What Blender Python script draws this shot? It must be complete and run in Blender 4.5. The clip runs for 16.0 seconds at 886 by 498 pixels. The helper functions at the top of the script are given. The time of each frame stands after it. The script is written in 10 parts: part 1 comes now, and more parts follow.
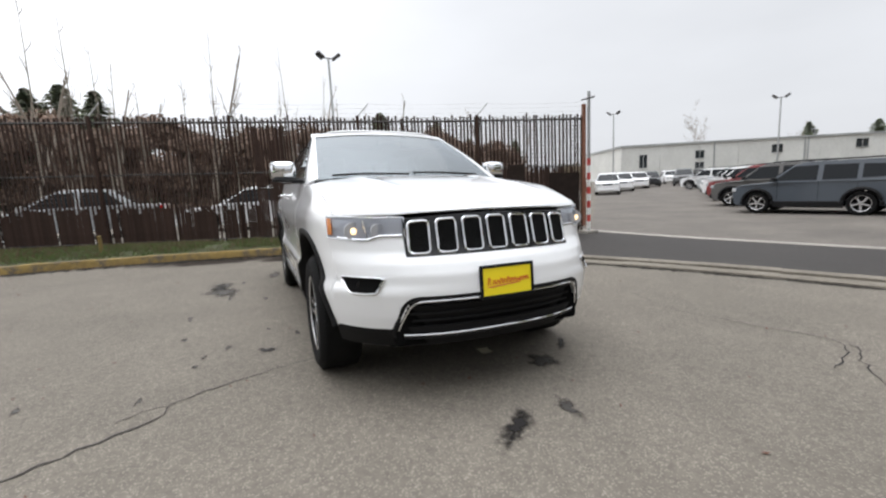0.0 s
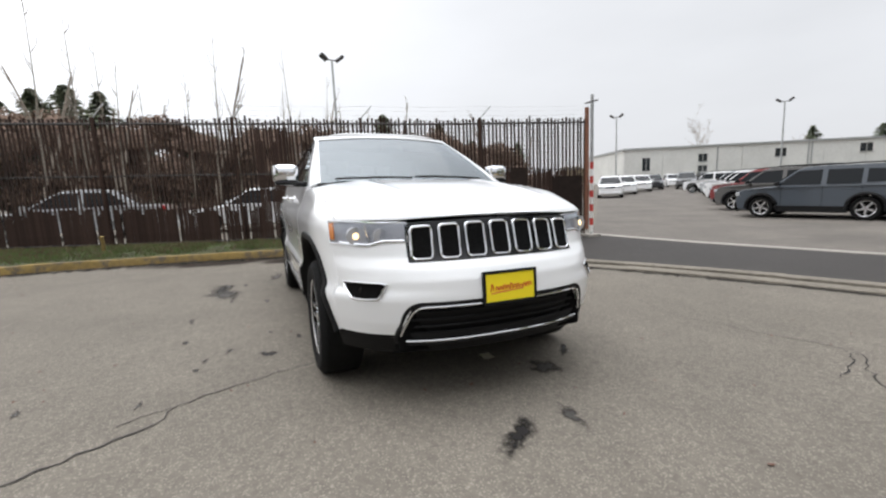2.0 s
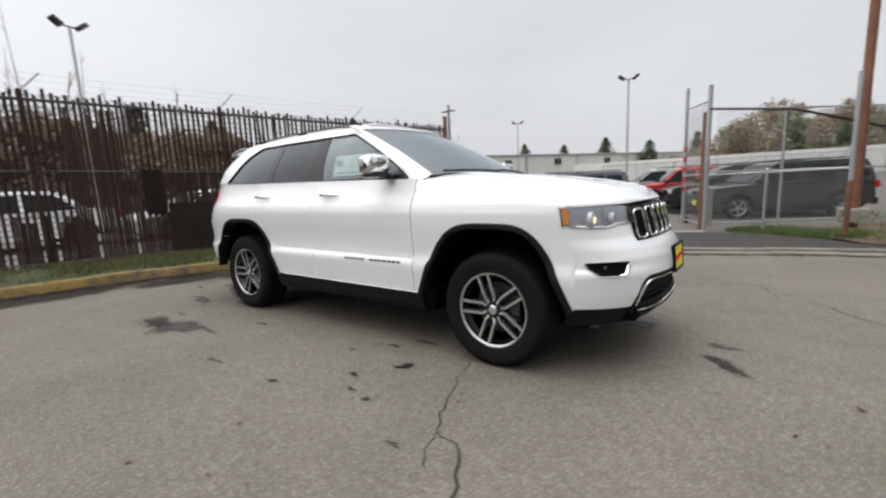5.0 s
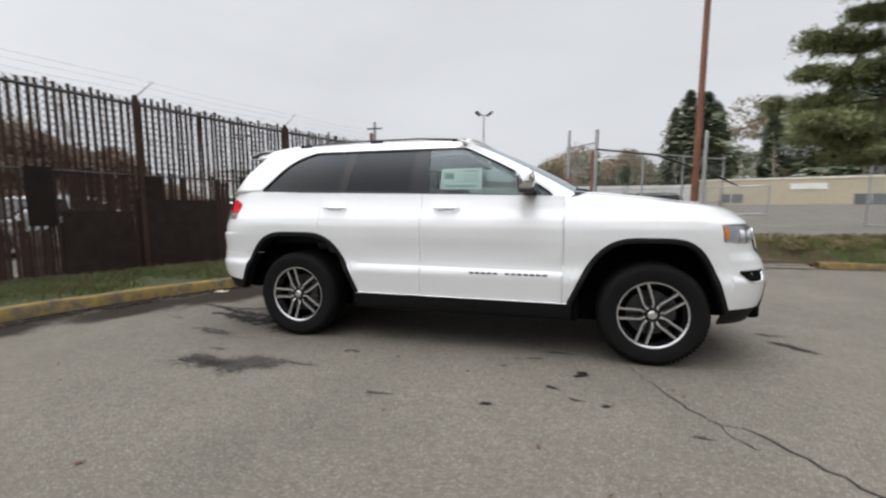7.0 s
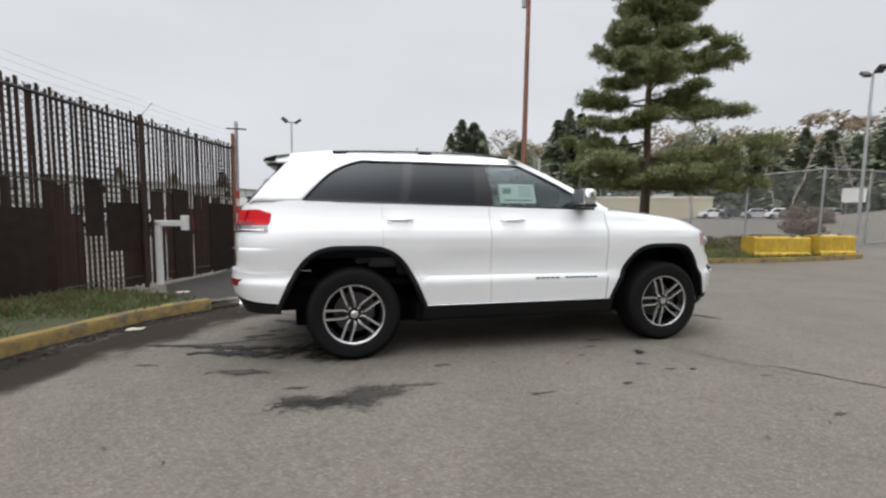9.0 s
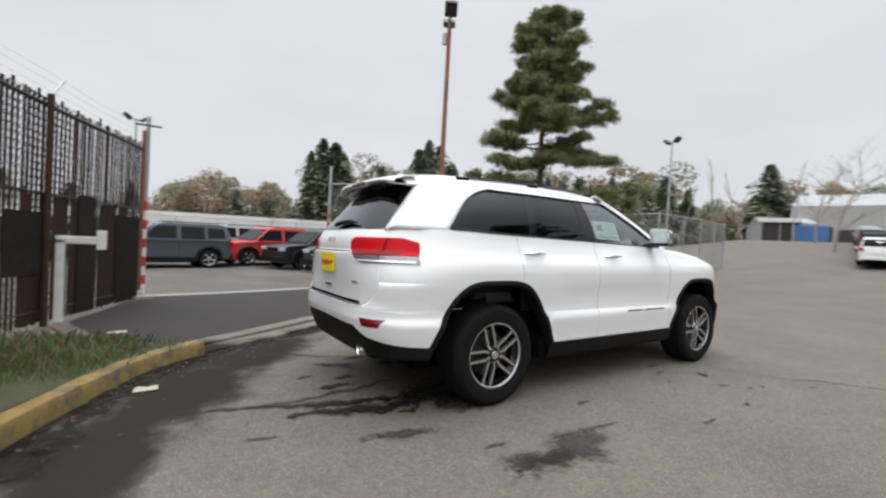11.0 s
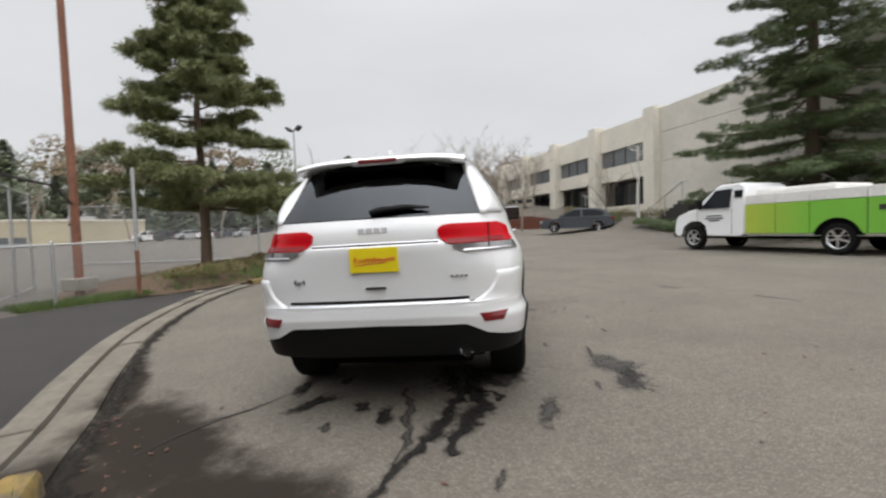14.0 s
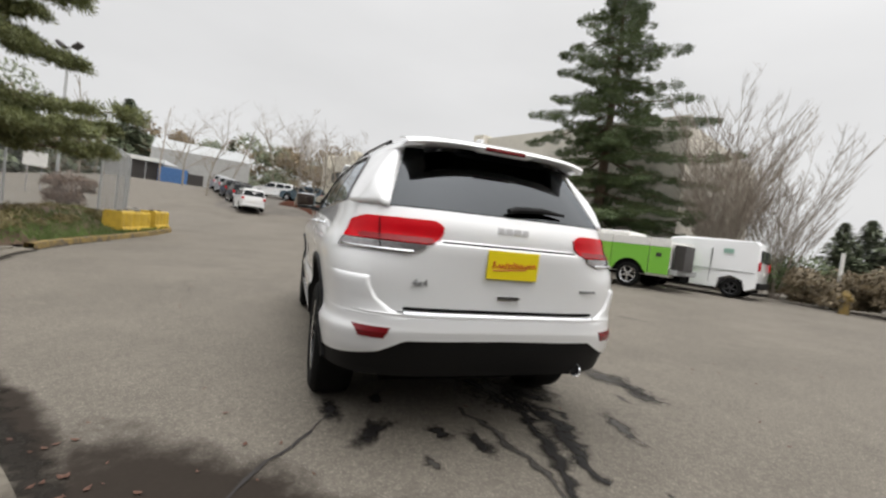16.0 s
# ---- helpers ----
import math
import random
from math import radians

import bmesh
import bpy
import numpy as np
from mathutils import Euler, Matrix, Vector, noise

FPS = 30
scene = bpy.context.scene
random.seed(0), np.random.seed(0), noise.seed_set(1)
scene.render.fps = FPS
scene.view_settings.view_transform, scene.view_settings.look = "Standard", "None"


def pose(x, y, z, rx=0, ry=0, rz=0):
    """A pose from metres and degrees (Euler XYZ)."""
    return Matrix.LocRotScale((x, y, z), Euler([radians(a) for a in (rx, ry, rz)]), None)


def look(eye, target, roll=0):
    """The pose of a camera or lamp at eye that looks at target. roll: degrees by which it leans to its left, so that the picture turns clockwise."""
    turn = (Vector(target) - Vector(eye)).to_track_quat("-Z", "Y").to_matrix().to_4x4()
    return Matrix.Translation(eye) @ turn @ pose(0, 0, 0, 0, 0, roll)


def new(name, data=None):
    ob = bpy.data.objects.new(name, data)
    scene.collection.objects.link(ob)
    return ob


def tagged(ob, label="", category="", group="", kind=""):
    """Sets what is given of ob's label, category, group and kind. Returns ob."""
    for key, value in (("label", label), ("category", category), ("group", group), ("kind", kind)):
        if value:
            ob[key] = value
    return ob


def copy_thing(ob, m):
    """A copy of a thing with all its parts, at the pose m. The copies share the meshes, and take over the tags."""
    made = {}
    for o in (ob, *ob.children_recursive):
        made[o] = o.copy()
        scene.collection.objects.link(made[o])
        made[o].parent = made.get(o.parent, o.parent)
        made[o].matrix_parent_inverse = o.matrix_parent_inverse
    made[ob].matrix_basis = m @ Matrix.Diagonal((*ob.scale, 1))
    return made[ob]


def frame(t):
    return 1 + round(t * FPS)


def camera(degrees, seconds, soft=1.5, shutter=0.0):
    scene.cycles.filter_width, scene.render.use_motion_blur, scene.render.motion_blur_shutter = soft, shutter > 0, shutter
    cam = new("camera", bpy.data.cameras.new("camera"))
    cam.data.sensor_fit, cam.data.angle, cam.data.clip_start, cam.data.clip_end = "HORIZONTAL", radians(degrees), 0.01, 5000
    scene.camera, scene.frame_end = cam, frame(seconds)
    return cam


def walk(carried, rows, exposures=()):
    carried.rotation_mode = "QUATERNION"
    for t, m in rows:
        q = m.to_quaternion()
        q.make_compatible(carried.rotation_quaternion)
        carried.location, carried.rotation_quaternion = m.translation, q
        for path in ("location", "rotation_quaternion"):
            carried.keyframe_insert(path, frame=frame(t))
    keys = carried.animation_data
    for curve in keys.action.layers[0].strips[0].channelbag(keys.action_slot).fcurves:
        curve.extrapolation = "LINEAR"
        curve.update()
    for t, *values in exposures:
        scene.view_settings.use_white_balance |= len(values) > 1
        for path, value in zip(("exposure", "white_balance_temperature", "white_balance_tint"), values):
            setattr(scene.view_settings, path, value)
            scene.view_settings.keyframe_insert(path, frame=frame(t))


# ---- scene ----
cam = camera(91.9, 16.0, soft=2.3, shutter=0.5)
PATH = [
    (0.0, (4.338, -1.206, 1.216), (1.618, -0.026, 0.760), -2.94),
    (0.5, (4.335, -1.206, 1.230), (1.615, -0.023, 0.781), -2.89),
    (1.0, (4.331, -1.209, 1.239), (1.616, -0.016, 0.784), -2.79),
    (1.5, (4.330, -1.202, 1.226), (1.606, -0.025, 0.783), -2.88),
    (2.0, (4.321, -1.202, 1.234), (1.594, -0.033, 0.791), -2.60),
    (2.5, (4.276, -1.270, 1.244), (1.553, -0.102, 0.777), -0.24),
    (3.0, (4.126, -1.635, 1.214), (1.444, -0.360, 0.784), -1.82),
    (3.5, (3.829, -2.031, 1.217), (1.216, -0.578, 0.968), -2.69),
    (4.0, (3.538, -2.489, 1.221), (1.160, -0.681, 0.937), -2.84),
    (4.2, (3.421, -2.646, 1.256), (1.167, -0.695, 0.919), -2.45),
    (6.3, (1.497, -3.957, 1.226), (0.308, -1.238, 0.793), -1.92),
    (6.5, (1.298, -4.043, 1.227), (0.156, -1.292, 0.865), -0.79),
    (7.0, (0.781, -4.207, 1.253), (0.004, -1.331, 0.896), 0.04),
    (7.5, (0.221, -4.372, 1.283), (-0.141, -1.416, 0.919), -0.57),
    (8.0, (-0.364, -4.432, 1.261), (-0.372, -1.446, 0.978), 0.08),
    (8.5, (-0.958, -4.475, 1.279), (-0.529, -1.519, 0.998), -0.04),
    (9.0, (-1.544, -4.385, 1.238), (-0.865, -1.475, 0.975), 0.89),
    (9.2, (-1.764, -4.336, 1.230), (-0.994, -1.444, 1.017), 1.23),
    (11.3, (-3.823, -3.119, 1.236), (-1.947, -0.778, 1.189), 1.07),
    (11.5, (-3.994, -2.967, 1.233), (-1.942, -0.779, 1.188), -0.32),
    (11.8, (-4.206, -2.716, 1.225), (-1.927, -0.766, 1.196), 1.01),
    (12.0, (-4.342, -2.522, 1.227), (-1.900, -0.779, 1.236), 0.26),
    (12.1, (-4.410, -2.417, 1.228), (-1.925, -0.737, 1.168), 2.07),
    (12.5, (-4.661, -2.059, 1.258), (-1.995, -0.683, 1.301), 4.85),
    (12.8, (-4.812, -1.812, 1.279), (-2.028, -0.694, 1.330), 4.72),
    (13.0, (-4.840, -1.653, 1.285), (-2.021, -0.627, 1.275), 3.05),
    (13.5, (-4.923, -1.185, 1.232), (-2.013, -0.461, 1.136), 3.86),
    (14.0, (-5.014, -0.688, 1.184), (-2.036, -0.353, 1.050), -1.74),
    (14.5, (-4.984, -0.180, 1.149), (-1.985, -0.181, 1.193), -0.58),
    (15.0, (-4.897, 0.362, 1.163), (-1.912, 0.064, 1.207), -0.73),
    (15.5, (-4.750, 0.763, 1.117), (-1.849, 0.003, 1.056), 1.98),
    (16.0, (-4.482, 1.166, 1.126), (-1.661, 0.147, 1.034), 7.38),
]
walk(cam, [(t, look(e, g, r)) for t, e, g, r in PATH],
     [(0, 0.17, 6640, 10), (3.0, 0.18, 6700, 10), (3.6, 0.17, 6700, 10), (4.2, 0.02, 6720, 10), (6.5, 0.0, 6680, 10), (9.0, 0.01, 6640, 10), (11.5, 0.06, 6650, 10), (12.6, 0.05, 6690, 10), (13.6, 0.01, 6780, 10), (14.6, 0.05, 6850, 10), (16.0, 0.08, 7000, 10)])

# ---- daylight: bright overcast with a veiled sun ----
world = bpy.data.worlds.new("sky")
scene.world = world
world.use_nodes = True
wn = world.node_tree
sky = wn.nodes.new("ShaderNodeTexSky")
sky.sky_type = "NISHITA"
sky.sun_disc = False
sky.sun_elevation = radians(38)
sky.sun_rotation = radians(-127)
sky.air_density, sky.dust_density, sky.ozone_density = 1.0, 5.0, 1.0
cover = wn.nodes.new("ShaderNodeMixRGB")
cover.inputs[0].default_value = 0.95
wn.links.new(sky.outputs[0], cover.inputs[1])
# overcast: brighter towards the zenith and round the veiled sun
SUN_WAY = Vector((-24, -18, 32)).normalized()
ccoord = wn.nodes.new("ShaderNodeTexCoord")
nrm = wn.nodes.new("ShaderNodeVectorMath")
nrm.operation = "NORMALIZE"
wn.links.new(ccoord.outputs["Generated"], nrm.inputs[0])
sepv = wn.nodes.new("ShaderNodeSeparateXYZ")
wn.links.new(nrm.outputs[0], sepv.inputs[0])


def wmath(op, a, b=None):
    n = wn.nodes.new("ShaderNodeMath")
    n.operation = op
    for i, v in enumerate((a, b)):
        if v is None:
            continue
        if isinstance(v, (int, float)):
            n.inputs[i].default_value = v
        else:
            wn.links.new(v, n.inputs[i])
    return n.outputs[0]


up = wmath("MAXIMUM", sepv.outputs[2], 0.0)
zen = wmath("MULTIPLY", wmath("POWER", up, 6.0), 43.0)
dot = wn.nodes.new("ShaderNodeVectorMath")
dot.operation = "DOT_PRODUCT"
dot.inputs[1].default_value = SUN_WAY
wn.links.new(nrm.outputs[0], dot.inputs[0])
glow = wmath("MULTIPLY", wmath("POWER", wmath("MAXIMUM", dot.outputs["Value"], 0.0), 2.5), 6.5)
ctex = wn.nodes.new("ShaderNodeTexNoise")
ctex.inputs["Scale"].default_value = 1.8
ctex.inputs["Detail"].default_value = 6
cmap = wn.nodes.new("ShaderNodeMapping")
cmap.inputs["Scale"].default_value = (1, 1, 3)
wn.links.new(nrm.outputs[0], cmap.inputs[0])
wn.links.new(cmap.outputs[0], ctex.inputs["Vector"])
cloud = wmath("MULTIPLY", ctex.outputs["Fac"], 2.0)
total = wmath("ADD", wmath("ADD", zen, glow), wmath("ADD", cloud, 6.4))
tintc = wn.nodes.new("ShaderNodeVectorMath")
tintc.operation = "SCALE"
tintc.inputs[0].default_value = (0.96, 1.0, 1.07)
wn.links.new(total, tintc.inputs["Scale"])
wn.links.new(tintc.outputs[0], cover.inputs[2])
bg = wn.nodes["Background"]
wn.links.new(cover.outputs[0], bg.inputs[0])
bg.inputs[1].default_value = 0.1
sun = new("sun", bpy.data.lights.new("sun", "SUN"))
sun.data.energy, sun.data.angle, sun.data.color = 0.35, radians(110), (1.0, 0.95, 0.88)
sun.matrix_world = look((-24, -18, 32), (0, 0, 0))


# ---- materials ----
def mat(name, color, rough=0.6, metal=0.0, vary=0.0, scale=8.0, bump=0.0, bscale=60.0, coat=0.0, stain=0.0, spec=0.5, rand=0.0):
    """A surface with two scales of variation and a fine relief."""
    m = bpy.data.materials.new(name)
    m.use_nodes = True
    t = m.node_tree
    b = t.nodes["Principled BSDF"]
    b.inputs["Base Color"].default_value = (*color, 1)
    b.inputs["Roughness"].default_value = rough
    b.inputs["Metallic"].default_value = metal
    b.inputs["Coat Weight"].default_value = coat
    b.inputs["Coat Roughness"].default_value = 0.04
    b.inputs["Specular IOR Level"].default_value = spec
    co = t.nodes.new("ShaderNodeTexCoord")
    if vary or stain or rand:
        n1 = t.nodes.new("ShaderNodeTexNoise")
        n1.inputs["Scale"].default_value = scale
        n1.inputs["Detail"].default_value = 8
        n2 = t.nodes.new("ShaderNodeTexNoise")
        n2.inputs["Scale"].default_value = scale / 9
        n2.inputs["Detail"].default_value = 4
        for n in (n1, n2):
            t.links.new(co.outputs["Object"], n.inputs["Vector"])
        a = t.nodes.new("ShaderNodeMath")
        a.operation = "MULTIPLY_ADD"
        a.inputs[1].default_value, a.inputs[2].default_value = 2 * vary, 1 - vary
        t.links.new(n1.outputs["Fac"], a.inputs[0])
        c = t.nodes.new("ShaderNodeMath")
        c.operation = "MULTIPLY_ADD"
        c.inputs[1].default_value, c.inputs[2].default_value = 2 * stain, 1 - stain
        t.links.new(n2.outputs["Fac"], c.inputs[0])
        d = t.nodes.new("ShaderNodeMath")
        d.operation = "MULTIPLY"
        t.links.new(a.outputs[0], d.inputs[0])
        t.links.new(c.outputs[0], d.inputs[1])
        last = d
        if rand:
            oi = t.nodes.new("ShaderNodeObjectInfo")
            e = t.nodes.new("ShaderNodeMath")
            e.operation = "MULTIPLY_ADD"
            e.inputs[1].default_value, e.inputs[2].default_value = 2 * rand, 1 - rand
            t.links.new(oi.outputs["Random"], e.inputs[0])
            h = t.nodes.new("ShaderNodeMath")
            h.operation = "MULTIPLY"
            t.links.new(d.outputs[0], h.inputs[0])
            t.links.new(e.outputs[0], h.inputs[1])
            last = h
        mix = t.nodes.new("ShaderNodeVectorMath")
        mix.operation = "SCALE"
        mix.inputs[0].default_value = color
        t.links.new(last.outputs[0], mix.inputs["Scale"])
        t.links.new(mix.outputs[0], b.inputs["Base Color"])
    if bump:
        nb = t.nodes.new("ShaderNodeTexNoise")
        nb.inputs["Scale"].default_value = bscale
        nb.inputs["Detail"].default_value = 6
        t.links.new(co.outputs["Object"], nb.inputs["Vector"])
        bp = t.nodes.new("ShaderNodeBump")
        bp.inputs["Strength"].default_value = bump
        bp.inputs["Distance"].default_value = 0.02
        t.links.new(nb.outputs["Fac"], bp.inputs["Height"])
        t.links.new(bp.outputs[0], b.inputs["Normal"])
    return m


def glass_mat(name, color, rough=0.02, f0=0.05, power=4.5):
    """Thin tinted pane: reflection over a coloured see-through."""
    m = bpy.data.materials.new(name)
    m.use_nodes = True
    t = m.node_tree
    t.nodes.remove(t.nodes["Principled BSDF"])
    tr = t.nodes.new("ShaderNodeBsdfTransparent")
    tr.inputs[0].default_value = (*color, 1)
    gl = t.nodes.new("ShaderNodeBsdfGlossy")
    gl.inputs["Roughness"].default_value = rough
    gl.inputs["Color"].default_value = (0.9, 0.95, 1, 1)
    lw = t.nodes.new("ShaderNodeLayerWeight")
    lw.inputs["Blend"].default_value = 0.5
    pw = t.nodes.new("ShaderNodeMath")
    pw.operation = "POWER"
    pw.inputs[1].default_value = power
    t.links.new(lw.outputs["Facing"], pw.inputs[0])
    sch = t.nodes.new("ShaderNodeMath")
    sch.operation = "MULTIPLY_ADD"
    sch.inputs[1].default_value, sch.inputs[2].default_value = 0.95 - f0, f0
    t.links.new(pw.outputs[0], sch.inputs[0])
    mx = t.nodes.new("ShaderNodeMixShader")
    t.links.new(sch.outputs[0], mx.inputs[0])
    t.links.new(tr.outputs[0], mx.inputs[1])
    t.links.new(gl.outputs[0], mx.inputs[2])
    t.links.new(mx.outputs[0], t.nodes["Material Output"].inputs[0])
    return m


def silt_mask(t):
    """Soft-edged clouds of wet silt in the low spot by the gutter, as a 0 to 1 value over the plan."""
    geo = t.nodes.new("ShaderNodeNewGeometry")
    n = t.nodes.new("ShaderNodeTexNoise")
    n.inputs["Scale"].default_value = 2.6
    n.inputs["Detail"].default_value = 9
    n.inputs["Roughness"].default_value = 0.62
    t.links.new(geo.outputs["Position"], n.inputs["Vector"])
    total = None
    for cx, cy, ax, ay, ang in ((-2.72, 1.38, 1.05, 0.44, 50), (-3.42, 0.42, 0.9, 0.5, 62), (-3.85, -0.5, 0.9, 0.36, 74), (-4.3, -1.9, 1.3, 0.40, 82), (-1.75, 2.42, 1.0, 0.16, 36), (-3.25, 1.42, 0.75, 0.36, 58)):
        mp = t.nodes.new("ShaderNodeMapping")
        mp.vector_type = "TEXTURE"
        mp.inputs["Location"].default_value = (cx, cy, 0)
        mp.inputs["Rotation"].default_value = (0, 0, radians(ang))
        mp.inputs["Scale"].default_value = (ax, ay, 1000)
        t.links.new(geo.outputs["Position"], mp.inputs[0])
        ln = t.nodes.new("ShaderNodeVectorMath")
        ln.operation = "LENGTH"
        t.links.new(mp.outputs[0], ln.inputs[0])
        one = t.nodes.new("ShaderNodeMath")
        one.operation = "SUBTRACT"
        one.inputs[0].default_value = 1.0
        t.links.new(ln.outputs["Value"], one.inputs[1])
        if total is None:
            total = one
        else:
            mxn = t.nodes.new("ShaderNodeMath")
            mxn.operation = "MAXIMUM"
            t.links.new(total.outputs[0], mxn.inputs[0])
            t.links.new(one.outputs[0], mxn.inputs[1])
            total = mxn
    jig = t.nodes.new("ShaderNodeMath")
    jig.operation = "MULTIPLY_ADD"
    jig.inputs[1].default_value, jig.inputs[2].default_value = 1.5, -0.75
    t.links.new(n.outputs["Fac"], jig.inputs[0])
    add = t.nodes.new("ShaderNodeMath")
    add.operation = "ADD"
    t.links.new(total.outputs[0], add.inputs[0])
    t.links.new(jig.outputs[0], add.inputs[1])
    mr = t.nodes.new("ShaderNodeMapRange")
    mr.interpolation_type = "SMOOTHSTEP"
    mr.inputs["From Min"].default_value, mr.inputs["From Max"].default_value = -0.25, 0.42
    mr.inputs["To Max"].default_value = 0.97
    t.links.new(add.outputs[0], mr.inputs["Value"])
    return mr.outputs["Result"]


def add_silt(m):
    """Lays the wet silt over a ground material."""
    t = m.node_tree
    b = t.nodes["Principled BSDF"]
    old = b.inputs["Base Color"].links[0].from_socket
    fac = silt_mask(t)
    mx = t.nodes.new("ShaderNodeMixRGB")
    mx.inputs[2].default_value = (0.028, 0.0225, 0.0185, 1)
    t.links.new(fac, mx.inputs[0])
    t.links.new(old, mx.inputs[1])
    t.links.new(mx.outputs[0], b.inputs["Base Color"])
    rg = t.nodes.new("ShaderNodeMath")
    rg.operation = "MULTIPLY_ADD"
    rg.inputs[1].default_value, rg.inputs[2].default_value = 0.05, b.inputs["Roughness"].default_value
    t.links.new(fac, rg.inputs[0])
    t.links.new(rg.outputs[0], b.inputs["Roughness"])
    sp = t.nodes.new("ShaderNodeMath")
    sp.operation = "MULTIPLY_ADD"
    sp.inputs[1].default_value, sp.inputs[2].default_value = -0.21, 0.25
    t.links.new(fac, sp.inputs[0])
    t.links.new(sp.outputs[0], b.inputs["Specular IOR Level"])


def asphalt_mat(name, base, fleck, rough, patch):
    """Worn asphalt: pale stone flecks in dark binder, with broad worn patches."""
    m = bpy.data.materials.new(name)
    m.use_nodes = True
    t = m.node_tree
    b = t.nodes["Principled BSDF"]
    co = t.nodes.new("ShaderNodeTexCoord")
    v = t.nodes.new("ShaderNodeTexVoronoi")
    v.inputs["Scale"].default_value = 150
    n1 = t.nodes.new("ShaderNodeTexNoise")
    n1.inputs["Scale"].default_value = 26
    n1.inputs["Detail"].default_value = 9
    n1.inputs["Roughness"].default_value = 0.7
    n2 = t.nodes.new("ShaderNodeTexNoise")
    n2.inputs["Scale"].default_value = 0.55
    n2.inputs["Detail"].default_value = 6
    n3 = t.nodes.new("ShaderNodeTexNoise")
    n3.inputs["Scale"].default_value = 3.2
    n3.inputs["Detail"].default_value = 5
    for n in (v, n1, n2, n3):
        t.links.new(co.outputs["Object"], n.inputs["Vector"])
    r = t.nodes.new("ShaderNodeValToRGB")
    r.color_ramp.elements[0].position, r.color_ramp.elements[1].position = 0.3, 0.75
    r.color_ramp.elements[0].color = (*[c * 0.75 for c in base], 1)
    r.color_ramp.elements[1].color = (*[c * 1.25 for c in base], 1)
    t.links.new(n1.outputs["Fac"], r.inputs[0])
    sep = t.nodes.new("ShaderNodeSeparateColor")
    t.links.new(v.outputs["Color"], sep.inputs[0])
    gt = t.nodes.new("ShaderNodeMath")
    gt.operation = "GREATER_THAN"
    gt.inputs[1].default_value = 0.86
    t.links.new(sep.outputs[0], gt.inputs[0])
    fm = t.nodes.new("ShaderNodeMath")
    fm.operation = "MULTIPLY"
    fm.inputs[1].default_value = 0.36
    t.links.new(gt.outputs[0], fm.inputs[0])
    mx = t.nodes.new("ShaderNodeMixRGB")
    mx.inputs[2].default_value = (*fleck, 1)
    t.links.new(fm.outputs[0], mx.inputs[0])
    t.links.new(r.outputs[0], mx.inputs[1])
    a = t.nodes.new("ShaderNodeMath")
    a.operation = "MULTIPLY_ADD"
    a.inputs[1].default_value, a.inputs[2].default_value = 2 * patch, 1 - patch
    t.links.new(n2.outputs["Fac"], a.inputs[0])
    a2 = t.nodes.new("ShaderNodeMath")
    a2.operation = "MULTIPLY_ADD"
    a2.inputs[1].default_value, a2.inputs[2].default_value = patch, 1 - patch / 2
    t.links.new(n3.outputs["Fac"], a2.inputs[0])
    am = t.nodes.new("ShaderNodeMath")
    am.operation = "MULTIPLY"
    t.links.new(a.outputs[0], am.inputs[0])
    t.links.new(a2.outputs[0], am.inputs[1])
    sc = t.nodes.new("ShaderNodeVectorMath")
    sc.operation = "SCALE"
    t.links.new(mx.outputs[0], sc.inputs[0])
    t.links.new(am.outputs[0], sc.inputs["Scale"])
    t.links.new(sc.outputs[0], b.inputs["Base Color"])
    b.inputs["Roughness"].default_value = rough
    bp = t.nodes.new("ShaderNodeBump")
    bp.inputs["Strength"].default_value = 0.5
    bp.inputs["Distance"].default_value = 0.006
    t.links.new(n1.outputs["Fac"], bp.inputs["Height"])
    t.links.new(bp.outputs[0], b.inputs["Normal"])
    return m


M_LOT = asphalt_mat("worn_grey_asphalt", (0.130, 0.115, 0.095), (0.33, 0.30, 0.255), 0.85, 0.28)
add_silt(M_LOT)
M_DRIVE = asphalt_mat("dark_asphalt", (0.023, 0.0192, 0.0165), (0.048, 0.042, 0.037), 0.85, 0.35)
M_FARLOT = asphalt_mat("pale_lot_surface", (0.104, 0.091, 0.077), (0.21, 0.19, 0.17), 0.9, 0.5)


def stain_mat(name, color, rough, spec=0.3):
    """A stain that thins out raggedly towards its rim."""
    m = mat(name, color, rough, vary=0.4, scale=18, spec=spec)
    t = m.node_tree
    b = t.nodes["Principled BSDF"]
    at = t.nodes.new("ShaderNodeAttribute")
    at.attribute_name = "core"
    geo = t.nodes.new("ShaderNodeNewGeometry")
    n = t.nodes.new("ShaderNodeTexNoise")
    n.inputs["Scale"].default_value = 16
    n.inputs["Detail"].default_value = 8
    n.inputs["Roughness"].default_value = 0.68
    t.links.new(geo.outputs["Position"], n.inputs["Vector"])
    a = t.nodes.new("ShaderNodeMath")
    a.operation = "MULTIPLY_ADD"
    a.inputs[1].default_value = 1.5
    t.links.new(n.outputs["Fac"], a.inputs[0])
    t.links.new(at.outputs["Fac"], a.inputs[2])
    mr = t.nodes.new("ShaderNodeMapRange")
    mr.interpolation_type = "SMOOTHSTEP"
    mr.inputs["From Min"].default_value, mr.inputs["From Max"].default_value = 0.85, 1.6
    t.links.new(a.outputs[0], mr.inputs["Value"])
    t.links.new(mr.outputs["Result"], b.inputs["Alpha"])
    return m


